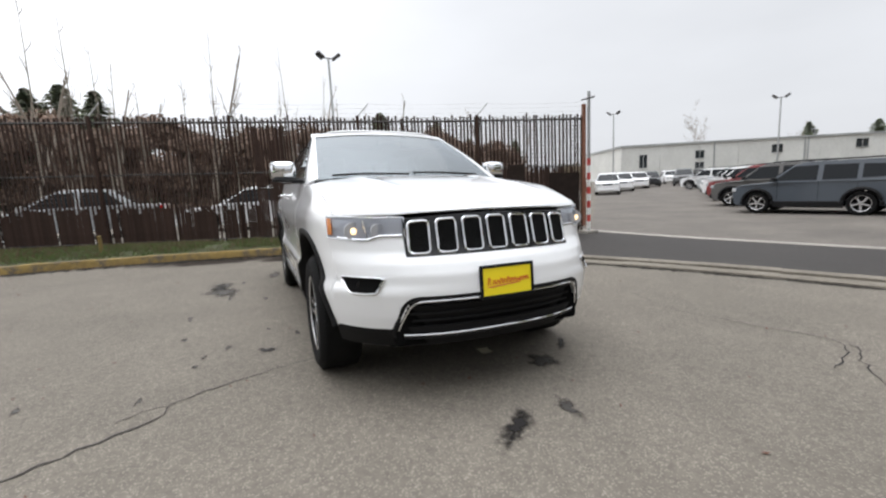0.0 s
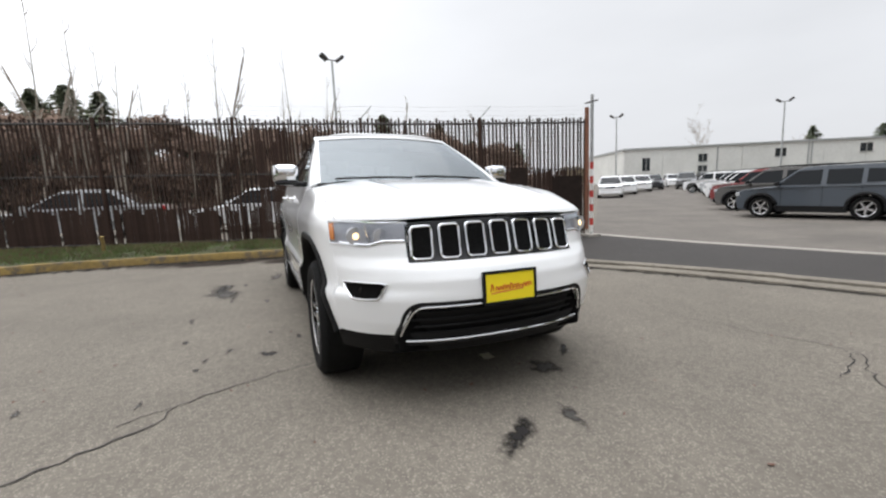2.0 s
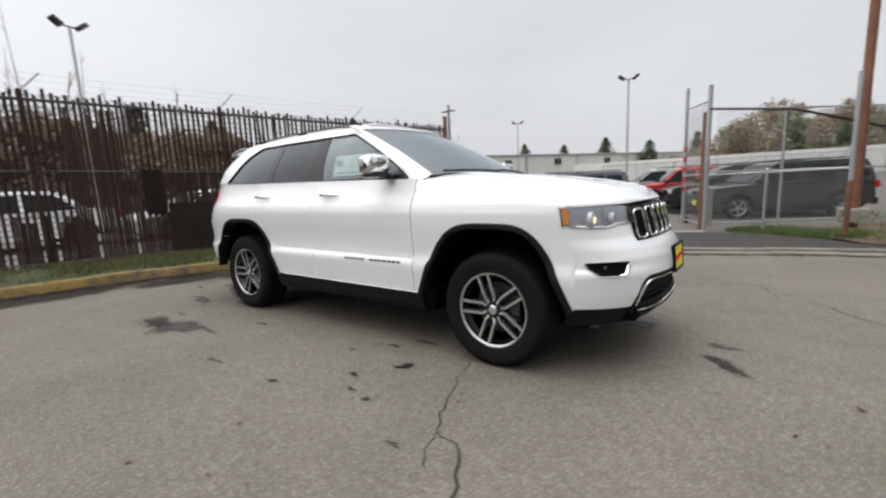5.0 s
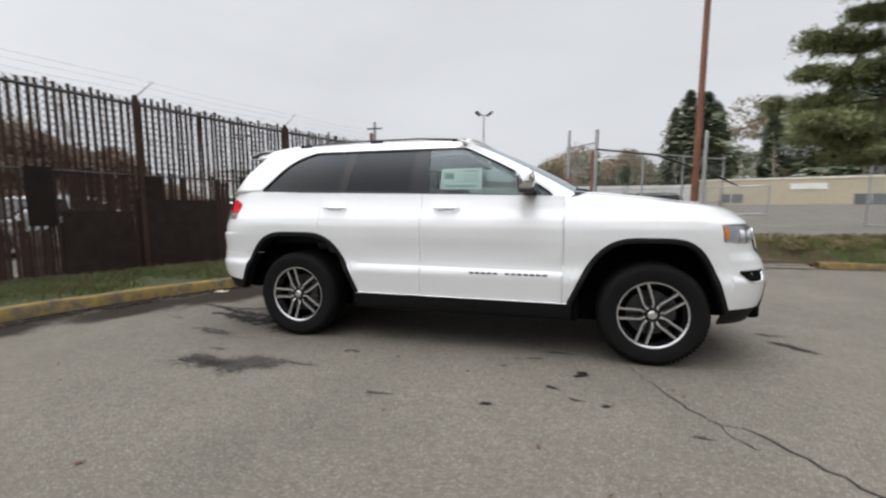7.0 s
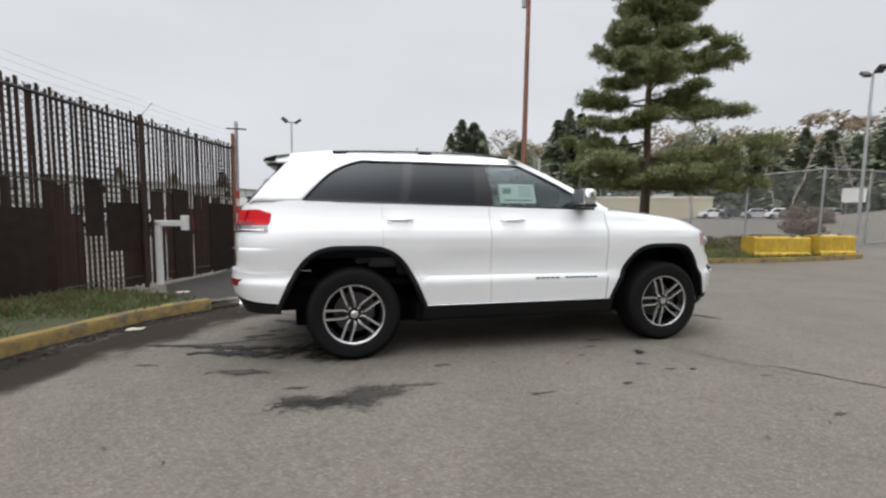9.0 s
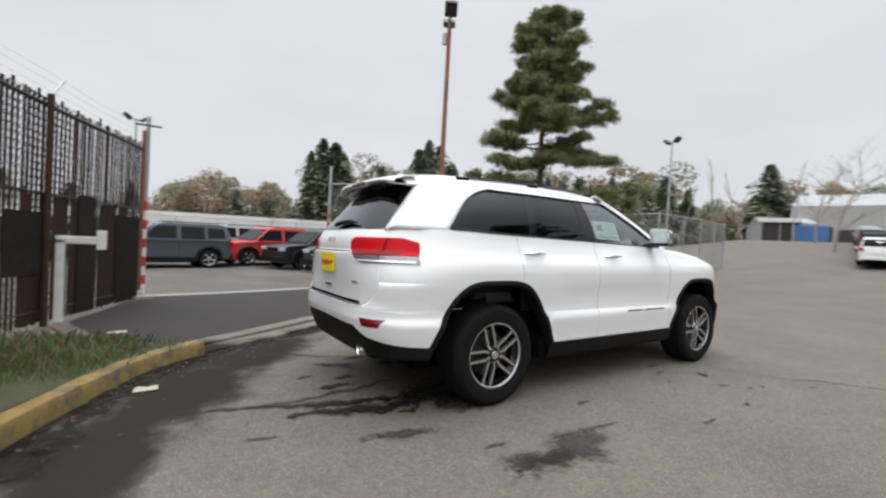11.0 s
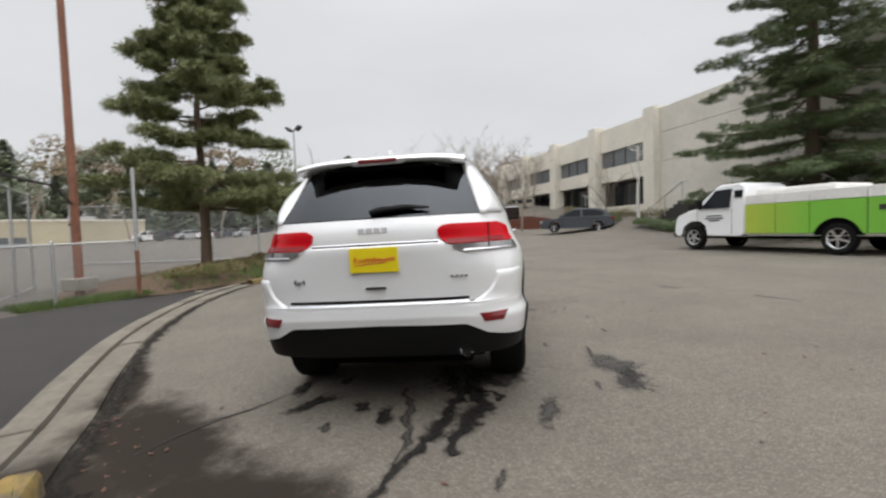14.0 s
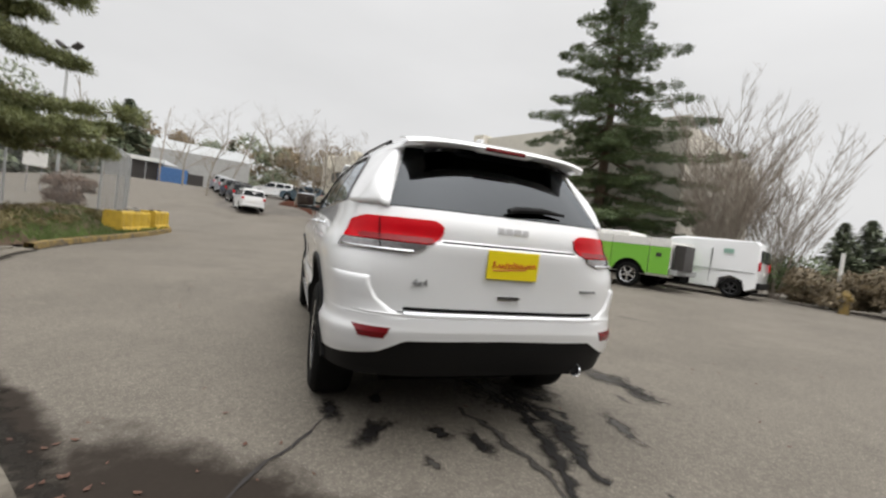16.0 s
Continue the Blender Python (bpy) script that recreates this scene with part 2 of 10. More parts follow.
M_WET = stain_mat("wet_asphalt", (0.014, 0.0125, 0.012), 0.55, 0.2)
M_DAMP = stain_mat("damp_asphalt", (0.04, 0.036, 0.032), 0.6)
M_SILT = stain_mat("wet_black_silt", (0.02, 0.017, 0.014), 0.8, 0.1)
M_CRACK = mat("crack_dirt", (0.025, 0.022, 0.02), 0.95, vary=0.4, scale=30)
M_CONC = mat("weathered_concrete", (0.27, 0.25, 0.22), 0.9, vary=0.3, scale=14, stain=0.3, bump=0.3, bscale=90)
M_GUTTER = mat("gutter_concrete", (0.165, 0.147, 0.12), 0.9, vary=0.4, scale=16, stain=0.5, bump=0.3, bscale=90)
add_silt(M_GUTTER)
M_YELLOW = mat("worn_yellow_paint", (0.215, 0.145, 0.042), 0.85, vary=0.4, scale=12, stain=0.4, bump=0.35, bscale=60)


def wear_off(m, under, scale, lo, hi):
    """Lets the dirty concrete show where the paint has worn off."""
    t = m.node_tree
    b = t.nodes["Principled BSDF"]
    old = b.inputs["Base Color"].links[0].from_socket
    geo = t.nodes.new("ShaderNodeNewGeometry")
    n = t.nodes.new("ShaderNodeTexNoise")
    n.inputs["Scale"].default_value = scale
    n.inputs["Detail"].default_value = 10
    n.inputs["Roughness"].default_value = 0.7
    t.links.new(geo.outputs["Position"], n.inputs["Vector"])
    mr = t.nodes.new("ShaderNodeMapRange")
    mr.inputs["From Min"].default_value, mr.inputs["From Max"].default_value = lo, hi
    t.links.new(n.outputs["Fac"], mr.inputs["Value"])
    mx = t.nodes.new("ShaderNodeMixRGB")
    mx.inputs[2].default_value = (*under, 1)
    t.links.new(mr.outputs[0], mx.inputs[0])
    t.links.new(old, mx.inputs[1])
    t.links.new(mx.outputs[0], b.inputs["Base Color"])


wear_off(M_YELLOW, (0.085, 0.07, 0.05), 5.0, 0.46, 0.62)
M_SOIL = mat("dark_soil", (0.095, 0.06, 0.036), 0.95, vary=0.5, scale=10, bump=0.6, bscale=40)
M_GRASSY = mat("turf_soil", (0.046, 0.05, 0.02), 0.95, vary=0.6, scale=6, stain=0.4, bump=0.8, bscale=40)
M_GRASS = mat("grass_blades", (0.085, 0.13, 0.03), 0.7, vary=0.5, scale=2.5, stain=0.4)
M_DRYGRASS = mat("dry_grass_blades", (0.12, 0.092, 0.045), 0.8, vary=0.5, scale=2.5)
M_BOARD = mat("dark_brown_board", (0.024, 0.0165, 0.0135), 0.8, spec=0.15, vary=0.4, scale=7, stain=0.4, rand=0.2)
M_SLAT = mat("brown_privacy_slat", (0.038, 0.022, 0.0165), 0.7, spec=0.2, vary=0.4, scale=9, stain=0.4, bump=0.1, rand=0.25)
M_GALV = mat("galvanised_steel", (0.42, 0.43, 0.43), 0.45, 0.7, vary=0.2, scale=14, stain=0.2)
M_RUST = mat("rust_red_paint", (0.21, 0.088, 0.052), 0.75, vary=0.4, scale=11, stain=0.4)
M_DARKMETAL = mat("dark_metal", (0.05, 0.045, 0.043), 0.5, 0.4, vary=0.3)
M_WHITEPAINT = mat("white_painted_steel", (0.72, 0.71, 0.68), 0.5, vary=0.15, scale=10, stain=0.15)
M_REDPAINT = mat("red_paint", (0.5, 0.05, 0.04), 0.5, vary=0.2)
# vehicles
M_BODY = mat("white_car_paint", (0.78, 0.785, 0.79), 0.28, coat=1.0, vary=0.015, scale=3)
M_BLACKPL = mat("black_plastic", (0.007, 0.007, 0.0075), 0.6, spec=0.2, vary=0.2, scale=40, bump=0.05, bscale=300)
M_GLOSSBLK = mat("gloss_black", (0.006, 0.006, 0.007), 0.15, coat=0.25, spec=0.3)
M_CHROME = mat("chrome", (0.82, 0.83, 0.85), 0.08, 1.0, vary=0.03)
M_ALLOY = mat("polished_alloy", (0.62, 0.62, 0.63), 0.25, 0.9, vary=0.08)
M_DKALLOY = mat("dark_alloy", (0.055, 0.055, 0.058), 0.4, 0.6, vary=0.1)
M_TYRE = mat("tyre_rubber", (0.008, 0.008, 0.008), 0.85, spec=0.15, vary=0.25, scale=30, bump=0.2, bscale=120)
M_DARK = mat("dark_cavity", (0.005, 0.005, 0.005), 0.95, vary=0.2, spec=0.05)
M_TINT = glass_mat("privacy_glass", (0.05, 0.05, 0.055), f0=0.03, power=3.6)
M_CLEAR = glass_mat("clear_glass", (0.72, 0.78, 0.76), f0=0.035, power=2.6)
M_SHIELD = glass_mat("windscreen_glass", (0.40, 0.45, 0.44), f0=0.075, power=3.4)
M_LENS = glass_mat("lamp_lens", (0.92, 0.93, 0.95), f0=0.03)
M_REDLENS = mat("red_lamp_lens", (0.5, 0.004, 0.010), 0.18, spec=0.12, vary=0.12, scale=12)
M_AMBER = mat("amber_lens", (0.62, 0.2, 0.04), 0.15, coat=1.0)
M_PLATE = mat("yellow_plate", (0.85, 0.68, 0.02), 0.35, vary=0.03)
M_PLATERED = mat("red_print", (0.55, 0.04, 0.02), 0.4)
M_SEAT = mat("grey_upholstery", (0.1, 0.1, 0.1), 0.7, vary=0.15, scale=30)
M_PAPER = mat("white_paper", (0.75, 0.8, 0.78), 0.8, vary=0.03)


# ---- building helpers ----
def add_mesh(name, verts, faces, material, parent=None, label="", smooth=False):
    me = bpy.data.meshes.new(name)
    me.from_pydata([tuple(v) for v in verts], [], faces)
    me.materials.append(material)
    if smooth:
        me.shade_smooth()
    ob = new(name, me)
    if parent:
        ob.parent = parent
    if label:
        ob["label"] = label
    return ob


def part(name, bm, material, parent=None, label="", smooth=False, angle=40):
    """Links a bmesh as one mesh object under its thing."""
    me = bpy.data.meshes.new(name)
    bmesh.ops.recalc_face_normals(bm, faces=bm.faces)
    if smooth:
        lim = radians(angle)
        for f in bm.faces:
            f.smooth = True
        for e in bm.edges:
            if len(e.link_faces) == 2 and e.calc_face_angle(0) > lim:
                e.smooth = False
    bm.to_mesh(me)
    bm.free()
    me.materials.append(material)
    ob = new(name, me)
    if parent:
        ob.parent = parent
    if label:
        ob["label"] = label
    return ob


def thing(name, label, category, m=None, group="", kind=""):
    ob = new(name)
    if m is not None:
        ob.matrix_basis = m
    return tagged(ob, label, category, group, kind)


def add_box(bm, c, s, bevel=0.0, m=None):
    """A box of size s about c, with rounded edges."""
    r = bmesh.ops.create_cube(bm, size=1.0)
    vs = r["verts"]
    bmesh.ops.scale(bm, vec=s, verts=vs)
    bmesh.ops.translate(bm, vec=c, verts=vs)
    if bevel:
        es = list({e for v in vs for e in v.link_edges})
        out = bmesh.ops.bevel(bm, geom=es, offset=bevel, segments=2, affect="EDGES", profile=0.6)
        vs = list({v for f in out["faces"] for v in f.verts} | {v for v in vs if v.is_valid})
    if m is not None:
        bmesh.ops.transform(bm, matrix=m, verts=vs)
    return vs


def add_tube(bm, pts, rad, sides=8, cap=True):
    """A tube along points; rad is one radius or a list of them."""
    pts = [Vector(p) for p in pts]
    rads = rad if isinstance(rad, (list, tuple)) else [rad] * len(pts)
    rings = []
    for i, p in enumerate(pts):
        d = (pts[min(i + 1, len(pts) - 1)] - pts[max(i - 1, 0)]).normalized()
        a = d.orthogonal().normalized() if abs(d.z) > 0.99 else d.cross(Vector((0, 0, 1))).normalized()
        b = d.cross(a)
        rings.append([bm.verts.new(p + (a * math.cos(k * math.tau / sides) + b * math.sin(k * math.tau / sides)) * rads[i]) for k in range(sides)])
    for r0, r1 in zip(rings, rings[1:]):
        for k in range(sides):
            bm.faces.new((r0[k], r0[(k + 1) % sides], r1[(k + 1) % sides], r1[k]))
    if cap:
        bm.faces.new(rings[0][::-1])
        bm.faces.new(rings[-1])
    return rings


def add_grid(bm, rows, thick=0.0, toward=None):
    """A sheet through rows of points; with thick, a shell that goes that far towards a point inside."""
    n, m = len(rows), len(rows[0])
    P = [[Vector(p) for p in r] for r in rows]
    front = [[bm.verts.new(p) for p in r] for r in P]

    def face(*q):
        vs = []
        for v in q:
            if v not in vs:
                vs.append(v)
        if len(vs) > 2:
            bm.faces.new(vs)
    for i in range(n - 1):
        for j in range(m - 1):
            face(front[i][j], front[i][j + 1], front[i + 1][j + 1], front[i + 1][j])
    if thick:
        goal = Vector(toward)
        back = []
        for i in range(n):
            row = []
            for j in range(m):
                du = P[min(i + 1, n - 1)][j] - P[max(i - 1, 0)][j]
                dv = P[i][min(j + 1, m - 1)] - P[i][max(j - 1, 0)]
                nn = dv.cross(du)
                nn = nn.normalized() if nn.length > 1e-9 else Vector((0, 0, 0))
                if nn.dot(goal - P[i][j]) < 0:
                    nn = -nn
                row.append(bm.verts.new(P[i][j] + nn * thick))
            back.append(row)
        for i in range(n - 1):
            for j in range(m - 1):
                face(back[i + 1][j], back[i + 1][j + 1], back[i][j + 1], back[i][j])
        for i in range(n - 1):
            face(front[i][0], front[i + 1][0], back[i + 1][0], back[i][0])
            face(back[i][-1], back[i + 1][-1], front[i + 1][-1], front[i][-1])
        for j in range(m - 1):
            face(front[0][j + 1], front[0][j], back[0][j], back[0][j + 1])
            face(back[-1][j + 1], back[-1][j], front[-1][j], front[-1][j + 1])
    return front


def spline(pts, n):
    """n points evenly along a smooth curve through pts."""
    P = [np.array(p, float) for p in pts]
    P = [2 * P[0] - P[1]] + P + [2 * P[-1] - P[-2]]
    out = []
    for i in range(1, len(P) - 2):
        for k in range(16):
            t = k / 16
            a, b, c, d = P[i - 1], P[i], P[i + 1], P[i + 2]
            out.append(0.5 * (2 * b + (c - a) * t + (2 * a - 5 * b + 4 * c - d) * t * t + (3 * b - a - 3 * c + d) * t ** 3))
    out.append(P[-2])
    out = np.array(out)
    s = np.concatenate([[0], np.cumsum(np.linalg.norm(np.diff(out, axis=0), axis=1))])
    q = np.linspace(0, s[-1], n)
    return [tuple(float(np.interp(x, s, out[:, k])) for k in range(out.shape[1])) for x in q]


def smooth_step(a, b, x):
    t = min(1.0, max(0.0, (x - a) / (b - a)))
    return t * t * (3 - 2 * t)


def gz(x, y):
    """Height of the ground."""
    yy = y if abs(y) < 9 else math.copysign(9 + 3 * math.tanh((abs(y) - 9) / 3), y)
    xx = max(-12.0, min(x, 40.0))
    return 0.0054 * xx - 0.0274 * yy + 0.02 * max(0.0, min(x, 120.0) - 8) * smooth_step(6, 16, x) + 0.08 * (min(max(x, 28.0), 60.0) - 28) * (1 - smooth_step(22, 34, y)) * smooth_step(26, 34, x)


# ---- ground ----
def ground_sheet():
    def axis():
        a = [float(v) for v in np.arange(-16, 16.01, 0.8)]
        out, step, v = [], 1.2, 16.0
        while v < 900:
            v += step
            step *= 1.22
            out.append(v)
        return [-v for v in out[::-1]] + a + out
    xs, ys = axis(), axis()
    bm = bmesh.new()
    add_grid(bm, [[(x, y, gz(x, y)) for x in xs] for y in ys])
    ob = part("ground", bm, M_LOT, smooth=True)
    tagged(ob, "worn grey asphalt lot with flecks and stains", "ground", kind="structure")


ground_sheet()

# line of the lot's edge: kerb along the fence, then the flush gutter across the driveway
EDGE = [(-3.9, -12), (-4.5, -7.5), (-4.75, -4.6), (-4.72, -2.6), (-4.45, -0.9), (-4.08, 0.2), (-3.6, 1.15), (-3.05, 1.62), (-2.3, 2.12),
        (-1.3, 2.85), (0.2, 3.82), (2.3, 4.82), (4.2, 5.42), (5.75, 5.62), (7.5, 5.62), (9.5, 5.42), (11.5, 5.18), (13.1, 5.1), (13.85, 5.35), (14.2, 6.0), (14.35, 7.4), (14.4, 9.0)]


# ---- the white car: x forward, its right side at -y ----
def curve1(pairs):
    xs, ys = [p[0] for p in pairs], [p[1] for p in pairs]
    return lambda v: float(np.interp(v, xs, ys))


HUB, AXF, AXR, ARCH, ARCH_H = 0.378, 1.457, -1.457, 0.625, 0.545
C_W = curve1([(0.2, 0.86), (0.4, 0.925), (0.52, 0.94), (0.62, 0.953), (0.645, 0.95), (0.675, 0.926), (0.72, 0.925), (0.9, 0.945), (1.0, 0.948), (1.06, 0.935), (1.14, 0.89), (1.22, 0.862), (1.3, 0.845)])
C_XF = curve1([(0.2, 2.18), (0.3, 2.28), (0.4, 2.34), (0.5, 2.368), (0.62, 2.378), (0.72, 2.365), (0.78, 2.335), (0.84, 2.283), (0.92, 2.255), (1.0, 2.24), (1.05, 2.215), (1.1, 2.16)])
C_XR = curve1([(0.2, -2.25), (0.32, -2.33), (0.42, -2.40), (0.55, -2.455), (0.66, -2.475), (0.73, -2.47), (0.745, -2.43), (0.9, -2.435), (1.1, -2.45), (1.13, -2.425), (1.2, -2.42), (1.26, -2.395), (1.3, -2.37)])
NF, XCF, XCR = 2.6, 1.5, -1.45
C_NR = curve1([(0.92, 4.4), (1.06, 3.7)])


def outline(s, z):
    """Plan of the body at height z: s 0 is the nose, 1 to 2 the flank, 3 the middle of the tail."""
    w = C_W(z)
    if s <= 1:
        a = s * math.pi / 2
        return XCF + (C_XF(z) - XCF) * max(0, math.cos(a)) ** (2 / NF), w * math.sin(a) ** (2 / NF), z
    if s < 2:
        return XCF + (XCR - XCF) * (s - 1), w, z
    a = (s - 2) * math.pi / 2
    return XCR + (C_XR(z) - XCR) * math.sin(a) ** (2 / C_NR(z)), w * max(0, math.cos(a)) ** (2 / C_NR(z)), z


def s_at_x(x, z=0.7):
    """Where along the plan the flank has this x."""
    if XCR <= x <= XCF:
        return 1 + (x - XCF) / (XCR - XCF)
    if x > XCF:
        return math.acos(min(1, ((x - XCF) / (C_XF(z) - XCF)) ** (NF / 2))) * 2 / math.pi
    return 2 + math.asin(min(1, ((x - XCR) / (C_XR(z) - XCR)) ** (C_NR(z) / 2))) * 2 / math.pi


def front_x(y, z):
    return XCF + (C_XF(z) - XCF) * (1 - min(1, abs(y) / C_W(z)) ** NF) ** (1 / NF)


def rear_x(y, z):
    return XCR + (C_XR(z) - XCR) * (1 - min(1, abs(y) / C_W(z)) ** C_NR(z)) ** (1 / C_NR(z))


def arch_r(c, w):
    """Half length of a wheel arch; the front one is shorter ahead of the hub."""
    return 0.515 if c > 0 and w > 0 else ARCH


def arch_z(x):
    for c in (AXF, AXR):
        d, r = abs(x - c), arch_r(c, x - c)
        if d < r:
            return HUB + ARCH_H * (1 - (d / r) ** 4) ** 1.5
    return 0.0


def arch_stations(c):
    return [s_at_x(c + arch_r(c, math.cos(a)) * math.cos(a) * 0.9999) for a in np.linspace(0, math.pi, 33)]


def loop_tube(bm, pts, r, sides=6):
    """A closed tube."""
    n = len(pts)
    P = [Vector(p) for p in pts]
    rings = []
    for i, p in enumerate(P):
        d = (P[(i + 1) % n] - P[i - 1]).normalized()
        a = d.cross(Vector((1, 0, 0.02)))
        a = a.normalized() if a.length > 1e-4 else d.orthogonal().normalized()
        b = d.cross(a).normalized()
        rings.append([bm.verts.new(p + (a * math.cos(k * math.tau / sides) + b * math.sin(k * math.tau / sides)) * r) for k in range(sides)])
    for i in range(n):
        r0, r1 = rings[i], rings[(i + 1) % n]
        for k in range(sides):
            bm.faces.new((r0[k], r0[(k + 1) % sides], r1[(k + 1) % sides], r1[k]))


def round_poly(poly, r, n=4):
    """A polygon with rounded corners."""
    out = []
    for i, p in enumerate(poly):
        p, a, b = Vector(p), Vector(poly[i - 1]), Vector(poly[(i + 1) % len(poly)])
        u, v = (a - p), (b - p)
        q0, q1 = p + u.normalized() * min(r, u.length * 0.45), p + v.normalized() * min(r, v.length * 0.45)
        for k in range(n + 1):
            t = k / n
            out.append(tuple(q0 * (1 - t) ** 2 + p * 2 * t * (1 - t) + q1 * t * t))
    return out


def plate_on(bm, poly, surf, out, depth):
    """A slab of the given (y, z) outline that lies on a curved end of the car."""
    f = [bm.verts.new((surf(y, z) + out, y, z)) for y, z in poly]
    g = [bm.verts.new((surf(y, z) + out - depth, y, z)) for y, z in poly]
    n = len(poly)
    cy, cz = sum(p[0] for p in poly) / n, sum(p[1] for p in poly) / n
    c = bm.verts.new((surf(cy, cz) + out, cy, cz))
    d = bm.verts.new((surf(cy, cz) + out - depth, cy, cz))
    for i in range(n):
        j = (i + 1) % n
        bm.faces.new((c, f[i], f[j]))
        bm.faces.new((d, g[j], g[i]))
        bm.faces.new((f[j], f[i], g[i], g[j]))


def band_on(bm, top, bottom, surf, out, depth, n=24):
    """A strip across a curved end between two (y, z) lines, with thickness."""
    rows = []
    for k in range(n + 1):
        t = k / n
        a, b = top(t), bottom(t)
        rows.append([(surf(y, z) + out, y, z) for y, z in [(a[0] + (b[0] - a[0]) * j / 6, a[1] + (b[1] - a[1]) * j / 6) for j in range(7)]])
    add_grid(bm, rows, abs(depth), (0, 0, 0.7))


def lerp2(p, q):
    return lambda t: (p[0] + (q[0] - p[0]) * t, p[1] + (q[1] - p[1]) * t)


def make_wheel():
    """A wheel in its own place, outer face towards -y; returns its root."""
    w = new("wheel")
    R, r = HUB, 0.242
    prof = [(0.235, -0.105), (0.25, -0.125), (0.29, -0.138), (0.335, -0.135), (0.36, -0.118), (0.374, -0.09), (0.378, -0.05), (0.379, 0.05), (0.374, 0.09), (0.36, 0.118), (0.30, 0.135), (0.24, 0.12)]
    bm = bmesh.new()
    N = 72
    rows = []
    for k in range(N + 1):
        a = k * math.tau / N
        rows.append([(q * math.cos(a), y, q * math.sin(a)) for q, y in prof])
    add_grid(bm, rows)
    for a in [i * math.tau / N for i in range(N)]:
        for y in (-0.085, -0.03, 0.03, 0.085):
            add_box(bm, (0.3775, y, 0), (0.002, 0.042, 0.022), 0, Matrix.Rotation(a + y, 4, "Y"))
    bmesh.ops.remove_doubles(bm, verts=bm.verts, dist=1e-5)
    tyre = part("tyre", bm, M_TYRE, w, "black road tyre with block tread", smooth=True, angle=30)
    # rim barrel and lip
    bm = bmesh.new()
    lip = [(0.205, -0.07), (0.222, -0.095), (0.232, -0.118), (0.243, -0.122), (0.247, -0.112), (0.24, -0.1), (0.225, 0.1), (0.2, 0.1)]
    add_grid(bm, [[(q * math.cos(k * math.tau / 60), y, q * math.sin(k * math.tau / 60)) for q, y in lip] for k in range(61)])
    bmesh.ops.remove_doubles(bm, verts=bm.verts, dist=1e-5)
    rim = part("rim", bm, M_GLOSSBLK, w, "dark alloy rim with a bright lip", smooth=True)
    bm = bmesh.new()
    lip = [(0.231, -0.117), (0.236, -0.1215), (0.244, -0.1235), (0.249, -0.113)]
    add_grid(bm, [[(q * math.cos(k * math.tau / 60), y, q * math.sin(k * math.tau / 60)) for q, y in lip] for k in range(61)])
    part("rim_lip", bm, M_ALLOY, rim, smooth=True)
    # spokes: five pairs, dark flanks and bright faces
    for k in range(5):
        base = k * math.tau / 5 + math.radians(108)
        for sgn in (-1, 1):
            bm = bmesh.new()
            along, across = Vector((math.cos(base), 0, math.sin(base))), Vector((-math.sin(base), 0, math.cos(base)))
            p0 = along * 0.040 + across * sgn * 0.016 + Vector((0, -0.100, 0))
            p1 = along * 0.085 + across * sgn * 0.034 + Vector((0, -0.108, 0))
            p2 = along * 0.229 + across * sgn * 0.037 + Vector((0, -0.115, 0))
            rows = []
            for p, hw, dp in ((p0, 0.009, 0.045), (p1, 0.0085, 0.036), (p2, 0.0095, 0.028)):
                d = (p2 - p0).normalized()
                t = Vector((-d.z, 0, d.x))
                rows.append([p + t * hw * 0.9 + Vector((0, 0.002, 0)), p - t * hw * 0.9 + Vector((0, 0.002, 0)), p - t * hw + Vector((0, dp, 0)), p + t * hw + Vector((0, dp, 0)), p + t * hw * 0.9 + Vector((0, 0.002, 0))])
            add_grid(bm, rows)
            part("spoke", bm, M_ALLOY, rim)
            bm = bmesh.new()
            q0, q1 = p0.lerp(p2, 0.12) + Vector((0, 0.012, 0)), p2 + Vector((0, 0.012, 0))
            d = (q1 - q0).normalized()
            t = Vector((-d.z, 0, d.x))
            add_grid(bm, [[q0 + t * 0.013, q0 - t * 0.013], [q1 + t * 0.015, q1 - t * 0.015]], 0.02, (0, 1, 0))
            part("spoke_back", bm, M_GLOSSBLK, rim)
    bm = bmesh.new()
    add_tube(bm, [(0, -0.06, 0), (0, -0.098, 0), (0, -0.1, 0)], [0.075, 0.07, 0.06], 24)
    hubp = part("hub", bm, M_GLOSSBLK, w, smooth=True)
    bm = bmesh.new()
    add_tube(bm, [(0, -0.095, 0), (0, -0.112, 0), (0, -0.115, 0)], [0.032, 0.031, 0.024], 20)
    part("hub_cap", bm, M_CHROME, hubp, smooth=True)
    for k in range(5):
        a = k * math.tau / 5 + math.pi / 2 + math.pi / 5
        bm = bmesh.new()
        add_tube(bm, [(0.056 * math.cos(a), -0.095, 0.056 * math.sin(a)), (0.056 * math.cos(a), -0.11, 0.056 * math.sin(a))], [0.011, 0.009], 6)
        part("wheel_nut", bm, M_CHROME, hubp)
    bm = bmesh.new()
    add_tube(bm, [(0, -0.02, 0), (0, 0.0, 0)], 0.165, 40)
    part("brake_disc", bm, M_DKALLOY, w, "bare steel brake disc")
    bm = bmesh.new()
    add_box(bm, (0.13, -0.03, 0.03), (0.07, 0.06, 0.14), 0.012)
    part("brake_caliper", bm, M_DKALLOY, w)
    bm = bmesh.new()
    add_tube(bm, [(0, 0.01, 0), (0, 0.09, 0)], 0.2, 32)
    part("wheel_back", bm, M_DARK, w)
    return w


